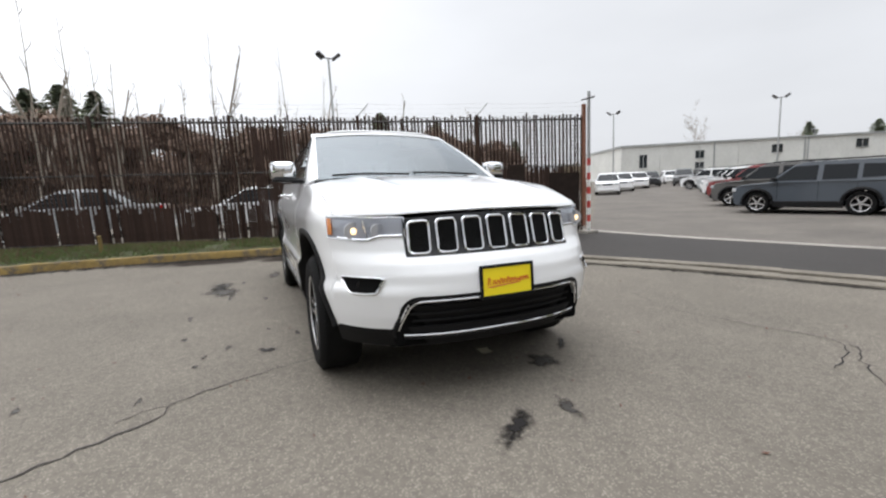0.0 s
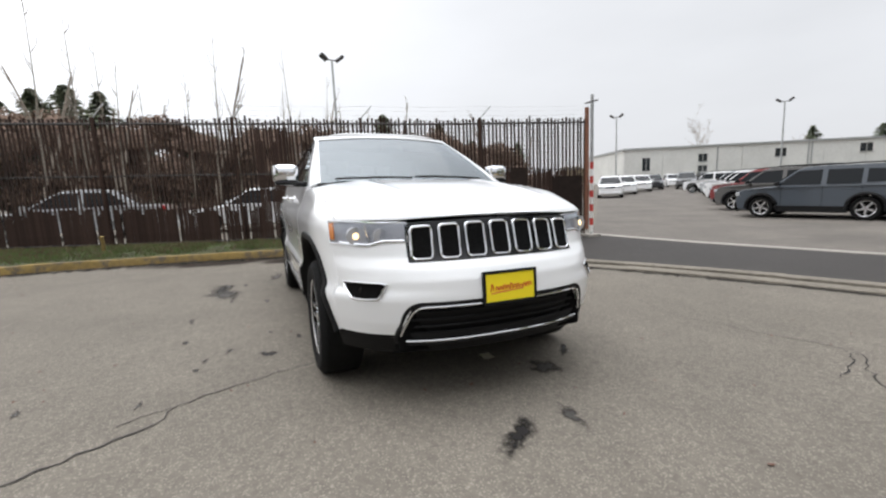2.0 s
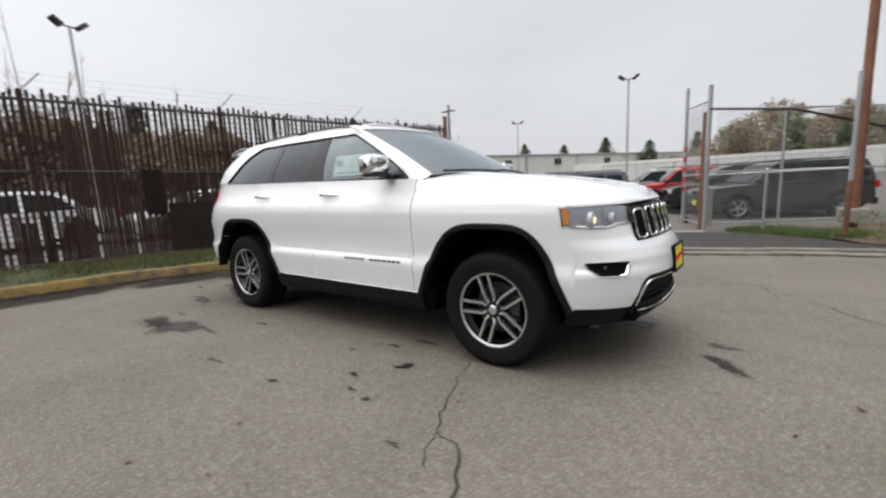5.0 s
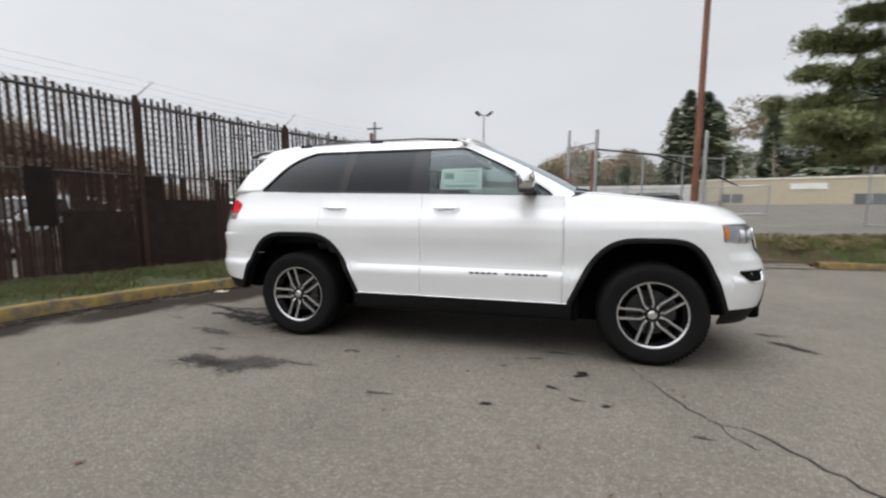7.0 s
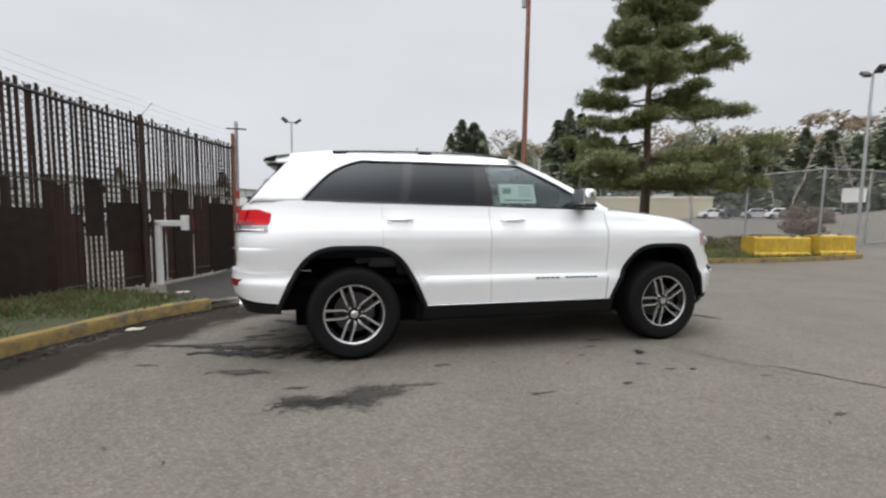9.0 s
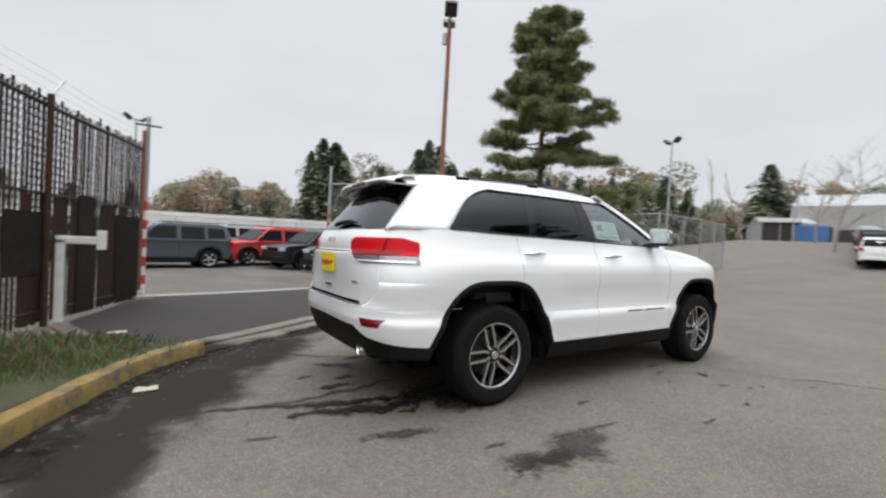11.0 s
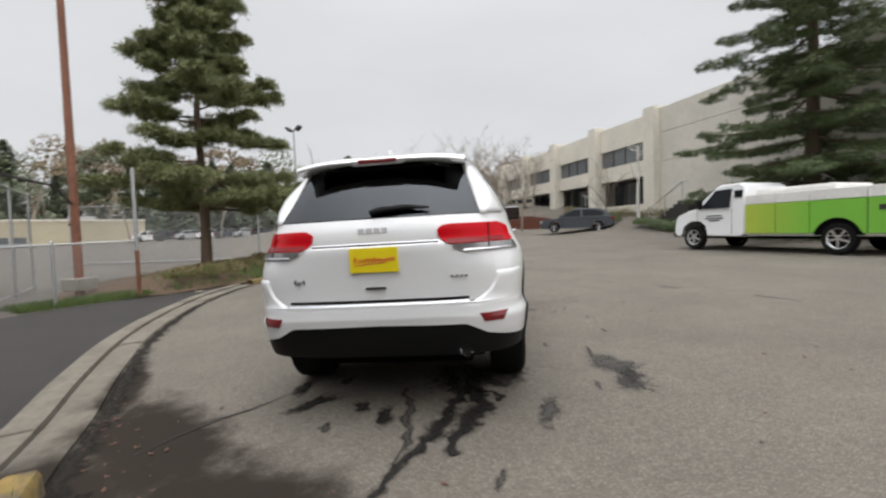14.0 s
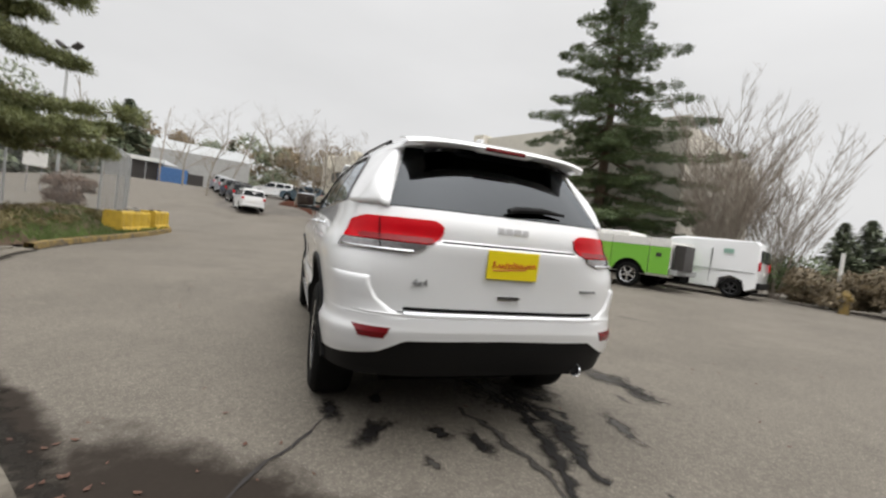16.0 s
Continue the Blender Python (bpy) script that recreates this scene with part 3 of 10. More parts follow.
def white_suv():
    car = thing("sport_utility_car", "white five-door sport utility car with yellow dealer plates", "car", pose(0, 0, 0, -1.57, -0.31, 0))
    sill = 0.425

    def roof(x, u):
        yr = float(np.interp(x, [-2.2, -1.6, -0.9, 0.1, 0.3], [0.57, 0.64, 0.682, 0.675, 0.66]))
        c = float(np.interp(x, [-2.2, -2.0, -1.7, -1.0, -0.4, 0.0, 0.14], [1.70, 1.738, 1.773, 1.798, 1.80, 1.775, 1.742]))
        return (x, u * yr, c - (c - 1.642) * abs(u) ** 7 - 0.012 * u * u)
    win_top, win_low = 1.64, 1.285
    rw = lambda u, v: (-2.385 + 0.29 * v + 0.125 * abs(u) ** 3, u * (0.685 - 0.125 * v), win_low + (win_top - win_low) * v)
    def ws(u, v):
        return (1.06 - 0.95 * v - 0.18 * u * u * (1 - 0.3 * v), u * (0.775 - 0.125 * v), 1.278 - 0.012 * u * u + (1.735 - 1.278) * v - 0.012 * v * u * u + 0.02 * math.sin(math.pi * v))
    shoulder = curve1([(-2.5, 1.285), (-1.85, 1.295), (-0.3, 1.262), (0.8, 1.24), (1.05, 1.225), (1.4, 1.185), (1.7, 1.135), (1.9, 1.095), (2.05, 1.06), (2.2, 1.04)])
    lowf = lambda x: max(sill, arch_z(x))
    gap = 0.0022
    s_af = s_at_x(AXF + arch_r(AXF, 1))        # front end of the front arch
    s_door = s_at_x(0.822)
    s_ar = s_at_x(AXR - ARCH)        # rear end of the rear arch
    # nose: bumper cover with dents for lamps and the lower grille
    rows = []
    def in_low(y, z):
        t = (z - 0.40) / 0.195
        return 0 <= t <= 1 and abs(y) < 0.60 - 0.075 * t
    def in_fog(y, z):
        return abs(z - 0.671) < 0.034 and 0.67 < abs(y) < 0.80
    n = 140
    for k in range(n + 1):
        s = (k / n * 2 - 1) * s_af
        sd = -1 if s < 0 else 1
        col = []
        for j in range(43):
            yo = outline(abs(s), 0.9)[1]
            zt = 0.898 + 0.023 * (1 - smooth_step(0.64, 0.70, yo)) + 0.016 * smooth_step(0.72, 0.86, yo)
            z0 = 0.40 + 0.036 * smooth_step(0.56, 0.62, yo)
            z = z0 + (zt - z0) * j / 42
            x, y, _ = outline(abs(s), z)
            if in_low(y, z):
                x -= 0.07
            elif in_fog(y, z):
                x -= 0.014
            col.append((x, sd * y, z))
        rows.append(col)
    bm = bmesh.new()
    add_grid(bm, rows, 0.012, (0.8, 0, 0.7))
    bumper = part("front_bumper", bm, M_BODY, car, smooth=True, angle=32)
    bm = bmesh.new()
    band_on(bm, lerp2((-0.55, 0.60), (0.55, 0.60)), lerp2((-0.62, 0.38), (0.62, 0.38)), front_x, -0.052, 0.01, 40)
    part("lower_grille", bm, M_BLACKPL, bumper, "black mesh lower grille")
    for z in (0.43, 0.47, 0.51, 0.55):
        bm = bmesh.new()
        add_tube(bm, [(front_x(y, z) - 0.04, y, z) for y in np.linspace(-0.53, 0.53, 25)], 0.007, 6)
        part("grille_bar", bm, M_BLACKPL, bumper)
    poly = [(-0.60, 0.398), (0.60, 0.398), (0.525, 0.588), (-0.525, 0.588)]
    ring = []
    rp = round_poly(poly, 0.06, 5)
    for i, p in enumerate(rp):
        q = rp[(i + 1) % len(rp)]
        m = max(1, int(math.dist(p, q) / 0.05))
        ring += [(p[0] + (q[0] - p[0]) * k / m, p[1] + (q[1] - p[1]) * k / m) for k in range(m)]
    bm = bmesh.new()
    loop_tube(bm, [(front_x(y, z) - 0.001, y, z) for y, z in ring], 0.0075, 8)
    part("chrome_surround", bm, M_CHROME, bumper, "chrome strip round the lower grille", smooth=True)
    bm = bmesh.new()
    loop_tube(bm, [(front_x(y * 1.03, z) - 0.009, y * 1.035, z + (0.018 if z > 0.5 else -0.01)) for y, z in ring], 0.015, 6)
    part("black_surround", bm, M_BLACKPL, bumper, smooth=True)
    # black valance under the bumper
    bm = bmesh.new()
    rows = []
    for k in range(61):
        s = (k / 60 * 2 - 1) * (s_af + 0.02)
        sd = -1 if s < 0 else 1
        rows.append([(lambda q: (q[0] - 0.012, sd * (q[1] - 0.008), q[2]))(outline(abs(s), 0.32 + 0.12 * j / 6)) for j in range(7)])
    add_grid(bm, rows, 0.015, (0.8, 0, 0.6))
    part("front_valance", bm, M_BLACKPL, car, "black plastic chin under the bumper", smooth=True)
    for sd in (-1, 1):
        bm = bmesh.new()
        edge = lambda v: (0.648 + 0.045 * v, 0.826 - 0.022 * v)
        add_grid(bm, [[(front_x(y, z) + 0.0025 - 0.012 * math.sin(math.pi * k / 10) * math.sin(math.pi * v), sd * y, z) for y, z in [(edge(v)[0] + (edge(v)[1] - edge(v)[0]) * k / 10, 0.710 - 0.078 * v) for k in range(11)]] for v in (0, 0.12, 0.3, 0.5, 0.7, 0.88, 1)], 0.006, (1.5, 0, 0.67))
        part("fog_lamp_bay", bm, M_DARK, bumper, "gloss black fog lamp recess", smooth=True)
        bm = bmesh.new()
        add_tube(bm, [(front_x(y, z) + 0.005, y, z) for y, z in [(sd * 0.828, 0.690), (sd * 0.826, 0.711), (sd * 0.78, 0.713), (sd * 0.72, 0.713), (sd * 0.67, 0.713), (sd * 0.646, 0.706), (sd * 0.662, 0.672), (sd * 0.69, 0.634), (sd * 0.74, 0.629), (sd * 0.79, 0.630), (sd * 0.806, 0.636), (sd * 0.828, 0.690)]], [0.003, 0.004, 0.004, 0.004, 0.006, 0.010, 0.012, 0.009, 0.006, 0.005, 0.004, 0.003], 8)
        part("fog_lamp_bezel", bm, M_CHROME, bumper, "chrome fog lamp edge", smooth=True)
        bm = bmesh.new()
        add_tube(bm, [(front_x(sd * 0.75, 0.672) - 0.02, sd * 0.75, 0.672), (front_x(sd * 0.75, 0.672) - 0.004, sd * 0.75, 0.672)], 0.022, 16)
        part("fog_lamp", bm, M_GLOSSBLK, bumper)
    # grille: black band, seven slots with chrome rings
    g_top = lambda t: (-0.525 + 1.05 * t, 1.014 + 0.018 * (1 - (2 * t - 1) ** 2))
    g_bot = lambda t: (-0.525 + 1.05 * t, 0.816 + 0.004 * (1 - (2 * t - 1) ** 2))
    bm = bmesh.new()
    band_on(bm, g_top, g_bot, front_x, 0.004, 0.02, 40)
    grille = part("grille", bm, M_GLOSSBLK, car, "black grille with seven chrome-ringed slots", smooth=True)
    for k in range(7):
        u = (k - 3) * 0.149
        t = lambda v: (v + 0.525) / 1.05
        w = 0.0535
        def gp(y, f):
            a, b = g_top(t(y)), g_bot(t(y))
            return (y * (1 + 0.012 * (1 - f)), b[1] + 0.015 + (a[1] - b[1] - 0.034) * f)
        poly = [gp(u - w, 0), gp(u + w, 0), gp(u + w, 1), gp(u - w, 1)]
        rp = round_poly(poly, 0.026, 4)
        bm = bmesh.new()
        loop_tube(bm, [(front_x(y, z) + 0.012, y, z) for y, z in rp], 0.0075, 8)
        part("chrome_ring", bm, M_CHROME, grille, smooth=True)
        bm = bmesh.new()
        plate_on(bm, rp, front_x, 0.009, 0.006)
        slot = part("slot", bm, M_DARK, grille)
        bm = bmesh.new()
        cy, z0, z1 = u, min(p[1] for p in rp), max(p[1] for p in rp)
        nz = 13
        for i in range(nz):
            z = z0 + (z1 - z0) * (i + 0.5) / nz
            for j in range(5):
                y = cy - w + 2 * w * (j + (0.5 if i % 2 else 0.0)) / 5 + 0.006
                if abs(y - cy) < w - 0.012:
                    x = front_x(y, z) + 0.0095
                    hexa = [(0.0095 * math.cos(a), 0.0065 * math.sin(a)) for a in [q * math.pi / 3 for q in range(6)]]
                    o = [bm.verts.new((x + 0.002, y + a, z + b)) for a, b in hexa]
                    c = [bm.verts.new((x + 0.0035, y + a * 0.7, z + b * 0.7)) for a, b in hexa]
                    for q in range(6):
                        bm.faces.new((o[q], o[(q + 1) % 6], c[(q + 1) % 6], c[q]))
        part("mesh_insert", bm, M_BLACKPL, grille, "black honeycomb mesh")
    # headlights
    for sd in (-1, 1):
        h = [(0.512, 1.018), (0.512, 0.925), (0.56, 0.905), (0.60, 0.897), (0.80, 0.897), (0.862, 0.905), (0.868, 1.012)]
        poly = [(sd * y, z) for y, z in h]
        bm = bmesh.new()
        add_grid(bm, [[(front_x(sd * y, z) - 0.012, sd * y, z) for z in np.linspace(np.interp(y, [0.512, 0.635, 0.70, 0.80, 0.872], [0.920, 0.920, 0.898, 0.907, 0.915]), 1.024 + 0.010 * smooth_step(0.6, 0.87, y), 6)] for y in [0.512, 0.54, 0.56, 0.58, 0.60, 0.622, 0.645, 0.68, 0.72, 0.76, 0.80, 0.82, 0.84, 0.857, 0.872]], 0.02, (1.2, 0, 0.9))
        hl = part("headlight", bm, M_LAMPIN, car, "clear headlight with bright housing", smooth=True)
        bm = bmesh.new()
        add_grid(bm, [[(front_x(sd * y, z) + 0.004, sd * y, z) for z in np.linspace(np.interp(y, [0.512, 0.635, 0.70, 0.80, 0.872], [0.920, 0.920, 0.898, 0.907, 0.915]), 1.024 + 0.010 * smooth_step(0.6, 0.87, y), 6)] for y in [0.512, 0.54, 0.56, 0.58, 0.60, 0.622, 0.645, 0.68, 0.72, 0.76, 0.80, 0.82, 0.84, 0.857, 0.872]], 0.003, (1.2, 0, 0.9))
        part("lens", bm, M_LENS, hl, smooth=True).visible_shadow = False
        for y, r in ((0.755, 0.048), (0.64, 0.04)):
            bm = bmesh.new()
            x = front_x(sd * y, 0.952) - 0.012
            add_tube(bm, [(x - 0.02, sd * y, 0.952), (x + 0.008, sd * y, 0.952), (x + 0.012, sd * y, 0.952), (x - 0.002, sd * y, 0.952)], [r, r, r * 0.9, r * 0.8], 24)
            part("reflector", bm, M_LAMPIN, hl, "bright lamp reflector", smooth=True)
            bm = bmesh.new()
            bmesh.ops.create_uvsphere(bm, u_segments=16, v_segments=10, radius=r * (0.55 if y > 0.7 else 0.4), matrix=Matrix.Translation((x - 0.008, sd * y, 0.952)))
            part("bulb", bm, M_WARM if y > 0.7 else M_LENS, hl, smooth=True)
        bm = bmesh.new()
        add_grid(bm, [[(front_x(sd * y, z) + 0.0055, sd * y, z) for z in (0.93, 0.95, 0.985, 1.02)] for y in (0.855, 0.861, 0.866, 0.871)], 0.008, (1.2, 0, 0.9))
        part("side_marker", bm, M_AMBER, hl, "amber side marker")
        low_edge = lambda y: float(np.interp(y, [0.512, 0.635, 0.70, 0.80, 0.872], [0.920, 0.920, 0.898, 0.907, 0.915]))
        ye = [0.514, 0.54, 0.57, 0.60, 0.64, 0.68, 0.72, 0.76, 0.79, 0.815, 0.835, 0.85, 0.862, 0.871]
        rp = [(y, low_edge(y)) for y in ye] + [(y, 1.022 + 0.010 * smooth_step(0.6, 0.87, y)) for y in reversed(ye)]
        bm = bmesh.new()
        loop_tube(bm, [(front_x(y, z) + 0.003, sd * y, z) for y, z in rp], 0.004, 6)
        part("lamp_trim", bm, M_CHROME, hl, "thin chrome lamp edge", smooth=True)
        bm = bmesh.new()
        add_tube(bm, [(front_x(sd * y, 0.9) - 0.004, sd * y, float(np.interp(y, [0.512, 0.635, 0.70, 0.80, 0.872], [0.920, 0.920, 0.898, 0.907, 0.915])) + 0.008) for y in np.linspace(0.53, 0.83, 12)], 0.006, 6)
        part("lamp_strip", bm, M_CHROME, hl, "chrome strip along the lamp", smooth=True)
        bm = bmesh.new()
        add_tube(bm, [(front_x(sd * 0.70, z) - 0.006, sd * (0.70 + (z - 0.95) * 0.2), z) for z in (0.91, 0.95, 1.01)], 0.005, 6)
        part("lamp_divider", bm, M_CHROME, hl)
    # strip of body between lamps and bonnet, and the bonnet
    nose_z = lambda y: 1.030 + 0.018 * (1 - min(1, abs(y) / 0.55) ** 2)
    def hood_z(x, y):
        c = float(np.interp(x, [0.9, 1.1, 1.48, 1.8, 2.0, 2.1, 2.16, 2.2, 2.25], [1.288, 1.279, 1.24, 1.195, 1.155, 1.130, 1.108, 1.085, 1.045]))
        e = min(1, abs(y) / 0.86)
        rib = 0.010 * math.exp(-((abs(y) - 0.46 - 0.05 * (1.6 - x)) / 0.05) ** 2)
        return c - 0.022 * e ** 2 - 0.045 * e ** 6 + rib
    def bonnet_z(x, y):
        q = max(0.0, front_x(y, 1.03) - 0.006 - x)
        z = hood_z(x, y)
        zn = nose_z(y) + 0.006
        f = min(1, q / (0.16 + 0.5 * min(1, abs(y) / 0.84) ** 5))
        return zn + (z - zn) * math.sqrt(max(0, 1 - (1 - f) ** 2)) if z > zn else zn
    bm = bmesh.new()
    rows = []
    for k in range(61):
        y = (k / 60 * 2 - 1) * 0.84
        xs = front_x(y, 1.03) - 0.006
        x0 = 1.075 - 0.20 * (abs(y) / 0.84) ** 2
        rows.append([(x, y, bonnet_z(x, y)) for x in [x0 + (xs - x0) * (1 - (1 - j / 32) ** 1.6) for j in range(33)]])
    add_grid(bm, rows, 0.015, (1.4, 0, 0.6))
    part("bonnet", bm, M_BODY, car, "white bonnet with two shallow ridges", smooth=True, angle=50)
    for sd in (-1, 1):
        # wing: flank, then a strip that folds over to the bonnet
        s_lamp = s_at_x(front_x(0.872, 0.95) - 0.007, 0.95)
        def wing_rows(sa, sb, zlow, zhigh):
            out = []
            for s in sorted({*np.linspace(sa, sb, 30), *[e for e in arch_stations(AXF) if sa < e < sb]}):
                x = outline(s, 0.75)[0]
                a = max(lowf(x), zlow)
                if zhigh:
                    out.append([outline(s, a + (zhigh - a) * k / 8) for k in range(9)])
                    continue
                b = shoulder(x) - 0.035
                xx, yy, _ = outline(s, min(b, 1.05))
                yh = min(0.84, yy - 0.004)
                t = bonnet_z(min(xx, front_x(yh, 1.03) - 0.006), yh)
                b = min(b, t - 0.008)
                col = [outline(s, a + (b - a) * k / 16) for k in range(17)]
                xx, yy = col[-1][0], col[-1][1]
                for f in (0.3, 0.6, 0.85, 1.0):
                    col.append((xx, yy + (yh + 0.004 - yy) * f, b + (t - b) * math.sin(f * math.pi / 2)))
                out.append(col)
            return [[(q[0], sd * q[1], q[2]) for q in r] for r in out]
        bm = bmesh.new()
        add_grid(bm, wing_rows(s_lamp, s_door - gap, 0.0, None), 0.012, (1.4, 0, 0.7))
        add_grid(bm, wing_rows(s_af, s_lamp, 0.0, 0.914), 0.012, (1.4, 0, 0.7))
        add_grid(bm, wing_rows(math.asin((0.832 / C_W(1.03)) ** (NF / 2)) * 2 / math.pi, s_lamp, 1.024, None), 0.012, (1.4, 0, 0.7))
        part("front_wing", bm, M_BODY, car, smooth=True)
        # doors
        def door(x0, x1, name, xh, label):
            rows = []
            xs = sorted({*np.linspace(x0, x1, 30), *[AXR + ARCH * math.cos(a) * 0.9999 for a in np.linspace(0, math.pi / 2, 17) if x1 < AXR + ARCH * math.cos(a) < x0]}, reverse=True)
            for x in xs:
                s = s_at_x(x)
                a, b = lowf(x), shoulder(x)
                rows.append([(q[0], sd * (q[1] - door_dent(q[0], q[2])), q[2]) for q in (outline(s, a + (b - a) * k / 40) for k in range(41))])
            bm = bmesh.new()
            add_grid(bm, rows, 0.012, (x0, 0, 0.8))
            d = part(name, bm, M_BODY, car, smooth=True, angle=25)
            bm = bmesh.new()
            yh = C_W(1.14)
            add_tube(bm, [(xh - 0.105, sd * (yh + 0.006), 1.143), (xh - 0.085, sd * (yh + 0.04), 1.145), (xh, sd * (yh + 0.047), 1.147), (xh + 0.085, sd * (yh + 0.04), 1.145), (xh + 0.105, sd * (yh + 0.006), 1.143)], [0.009, 0.0115, 0.012, 0.0115, 0.009], 10)
            part("door_handle", bm, M_CHROME, d, label, smooth=True)
            bm = bmesh.new()
            add_box(bm, (xh, sd * (yh - 0.012), 1.145), (0.15, 0.05, 0.05), 0.015)
            part("handle_cup", bm, M_BODY, d)
            return d
        fd = door(0.8185, -0.2995, "front_door", -0.09, "chrome door handle")
        rd = door(-0.3045, -1.2235, "rear_door", -1.08, "chrome door handle")
        # white jambs behind the door gaps
        for xg in (0.8205, -0.302, -1.2255):
            bm = bmesh.new()
            add_grid(bm, [[(xx, sd * (outline(s_at_x(xx), z)[1] - door_dent(xx, z) - 0.0135), z) for z in np.linspace(max(sill, arch_z(xg)), shoulder(xg) - 0.01, 12)] for xx in (xg - 0.012, xg, xg + 0.012)], 0.004, (xg, 0, 0.8))
            part("door_jamb", bm, M_BODY, car)
        # badge strokes low on the front door
        for k in range(13):
            if k == 5:
                continue
            bm = bmesh.new()
            x = 0.13 + k * 0.047
            add_box(bm, (x, sd * (C_W(0.64) + 0.002), 0.64), (0.036, 0.005, 0.014), 0.0015)
            part("badge_stroke", bm, M_DKALLOY, fd)
        # rear quarter
        rows = []
        for s in sorted({*np.linspace(s_at_x(-1.2275), 2.80, 60), *arch_stations(AXR)}):
            if s < s_at_x(-1.2275) or s > 2.80:
                continue
            x = outline(s, 0.9)[0]
            a = max(arch_z(outline(s, 0.75)[0]), 0.7455 if x < AXR else sill)
            b = min(shoulder(x), 1.278 if x < -2.33 else 2.0)
            rows.append([(q[0], sd * q[1], q[2]) for q in (outline(s, a + (b - a) * k / 16) for k in range(17))])
        bm = bmesh.new()
        add_grid(bm, [r for r in rows if abs(r[5][1]) > 0.66 or r[5][0] > -2.2], 0.012, (-1.4, 0, 0.9))
        part("rear_quarter", bm, M_BODY, car, smooth=True)
        # sill cladding
        bm = bmesh.new()
        add_grid(bm, [[(x, sd * y, z) for y, z in ((0.80, 0.27), (0.885, 0.29), (0.915, 0.33), (0.928, 0.40), (0.933, 0.427), (0.925, 0.44))] for x in np.linspace(0.89, -0.89, 30)], 0.015, (0, 0, 0.6))
        part("sill", bm, M_BLACKPL, car, "black plastic sill", smooth=True)
        bm = bmesh.new()
        add_tube(bm, [(x, sd * 0.938, 0.432) for x in np.linspace(0.87, -0.87, 12)], 0.006, 6)
        part("sill_strip", bm, M_ALLOY, car)
        # arch trims and liners
        for c in (AXF, AXR):
            rows = []
            for w in [math.sin(q) * 0.955 for q in np.linspace(-math.pi / 2, math.pi / 2, 49)]:
                px, pz = c + arch_r(c, w) * w, HUB + ARCH_H * (1 - w ** 4) ** 1.5
                tz = -ARCH_H * 6 * w ** 3 * math.sqrt(1 - w ** 4)
                l = math.hypot(arch_r(c, w), tz)
                nx, nz = -tz / l, arch_r(c, w) / l
                col = []
                for r, o in ((0.545, 0.002), (0.541, 0.011), (0.526, 0.015), (0.510, 0.012), (0.503, 0.0), (0.503, -0.08)):
                    x, z = px + nx * (r - 0.53), pz + nz * (r - 0.53)
                    y = outline(s_at_x(x, max(z, 0.45)), max(z, 0.45))[1] + o
                    col.append((x, sd * y, z))
                rows.append(col)
            bm = bmesh.new()
            add_grid(bm, rows)
            part("arch_trim", bm, M_BLACKPL, car, "black plastic wheel-arch trim", smooth=True)
            bm = bmesh.new()
            add_grid(bm, [[(c + arch_r(c, w) * w, sd * y, HUB + (ARCH_H - 0.005) * (1 - w ** 4) ** 1.5) for y in (0.87, 0.6, 0.45)] for w in np.linspace(-0.93, 0.93, 30)], 0.01, (c, sd * 0.6, 2))
            part("arch_liner", bm, M_DARK, car)
            bm = bmesh.new()
            add_box(bm, (c - 0.03, sd * 0.46, 0.62), (1.06, 0.02, 0.55))
            part("arch_wall", bm, M_DARK, car)
        # side glass and pillars: a leaning surface from waist to roof rail
        zr = 1.645
        def gside(x, v, out=0.0):
            zb = shoulder(x) + 0.004
            yb = float(np.interp(x, [-2.35, -2.3, -2.2, -2.1, -1.83, -1.5, -1.0, 0.9], [0.60, 0.65, 0.735, 0.79, 0.828, 0.838, 0.838, 0.838]))
            yr = float(np.interp(x, [-2.2, -2.03, -1.6, -0.9, 0.1, 0.9], [0.545, 0.562, 0.63, 0.672, 0.67, 0.62]))
            return (x, sd * (yb + (yr - yb) * v + 0.022 * math.sin(math.pi * min(1, max(0, v))) + out), zb + (zr - zb) * v)
        q_edge = lambda v: -1.85 + 0.30 * max(0.0, v) + 0.16 * max(0.0, v) ** 6
        a_edge = lambda v: 0.735 - 0.71 * max(0.0, v) ** 1.18
        def pane(name, l, r, material, out, label="", nx=14, nv=10, v0=0.0, v1=1.0, thick=0.004):
            rows = []
            for k in range(nx + 1):
                rows.append([gside(l(v) + (r(v) - l(v)) * k / nx, v, out) for v in np.linspace(v0, v1, nv + 1)])
            bm = bmesh.new()
            add_grid(bm, rows, thick, (0, 0, 1.4))
            ob = part(name, bm, material, car, label, smooth=True)
            return ob
        K = lambda c, sl=0.0: (lambda v: c + sl * v)
        for nm, l, r, mt in (("quarter_window", q_edge, K(-1.075, 0.05), M_TINT), ("rear_door_window", K(-1.005, 0.06), K(-0.42, 0.02), M_TINT), ("front_door_window", K(-0.255, -0.03), a_edge, M_CLEAR)):
            pane(nm, l, r, mt, 0.0, "dark privacy glass" if mt is M_TINT else "clear door glass").visible_shadow = False
        pane("middle_pillar", K(-0.425, 0.02), K(-0.25, -0.03), M_GLOSSBLK, 0.003, "gloss black pillar", 4, 8, thick=0.02)
        pane("rear_pillar_trim", K(-1.08, 0.05), K(-1.0, 0.06), M_GLOSSBLK, 0.003, "gloss black pillar", 4, 8, thick=0.02)
        rows = []
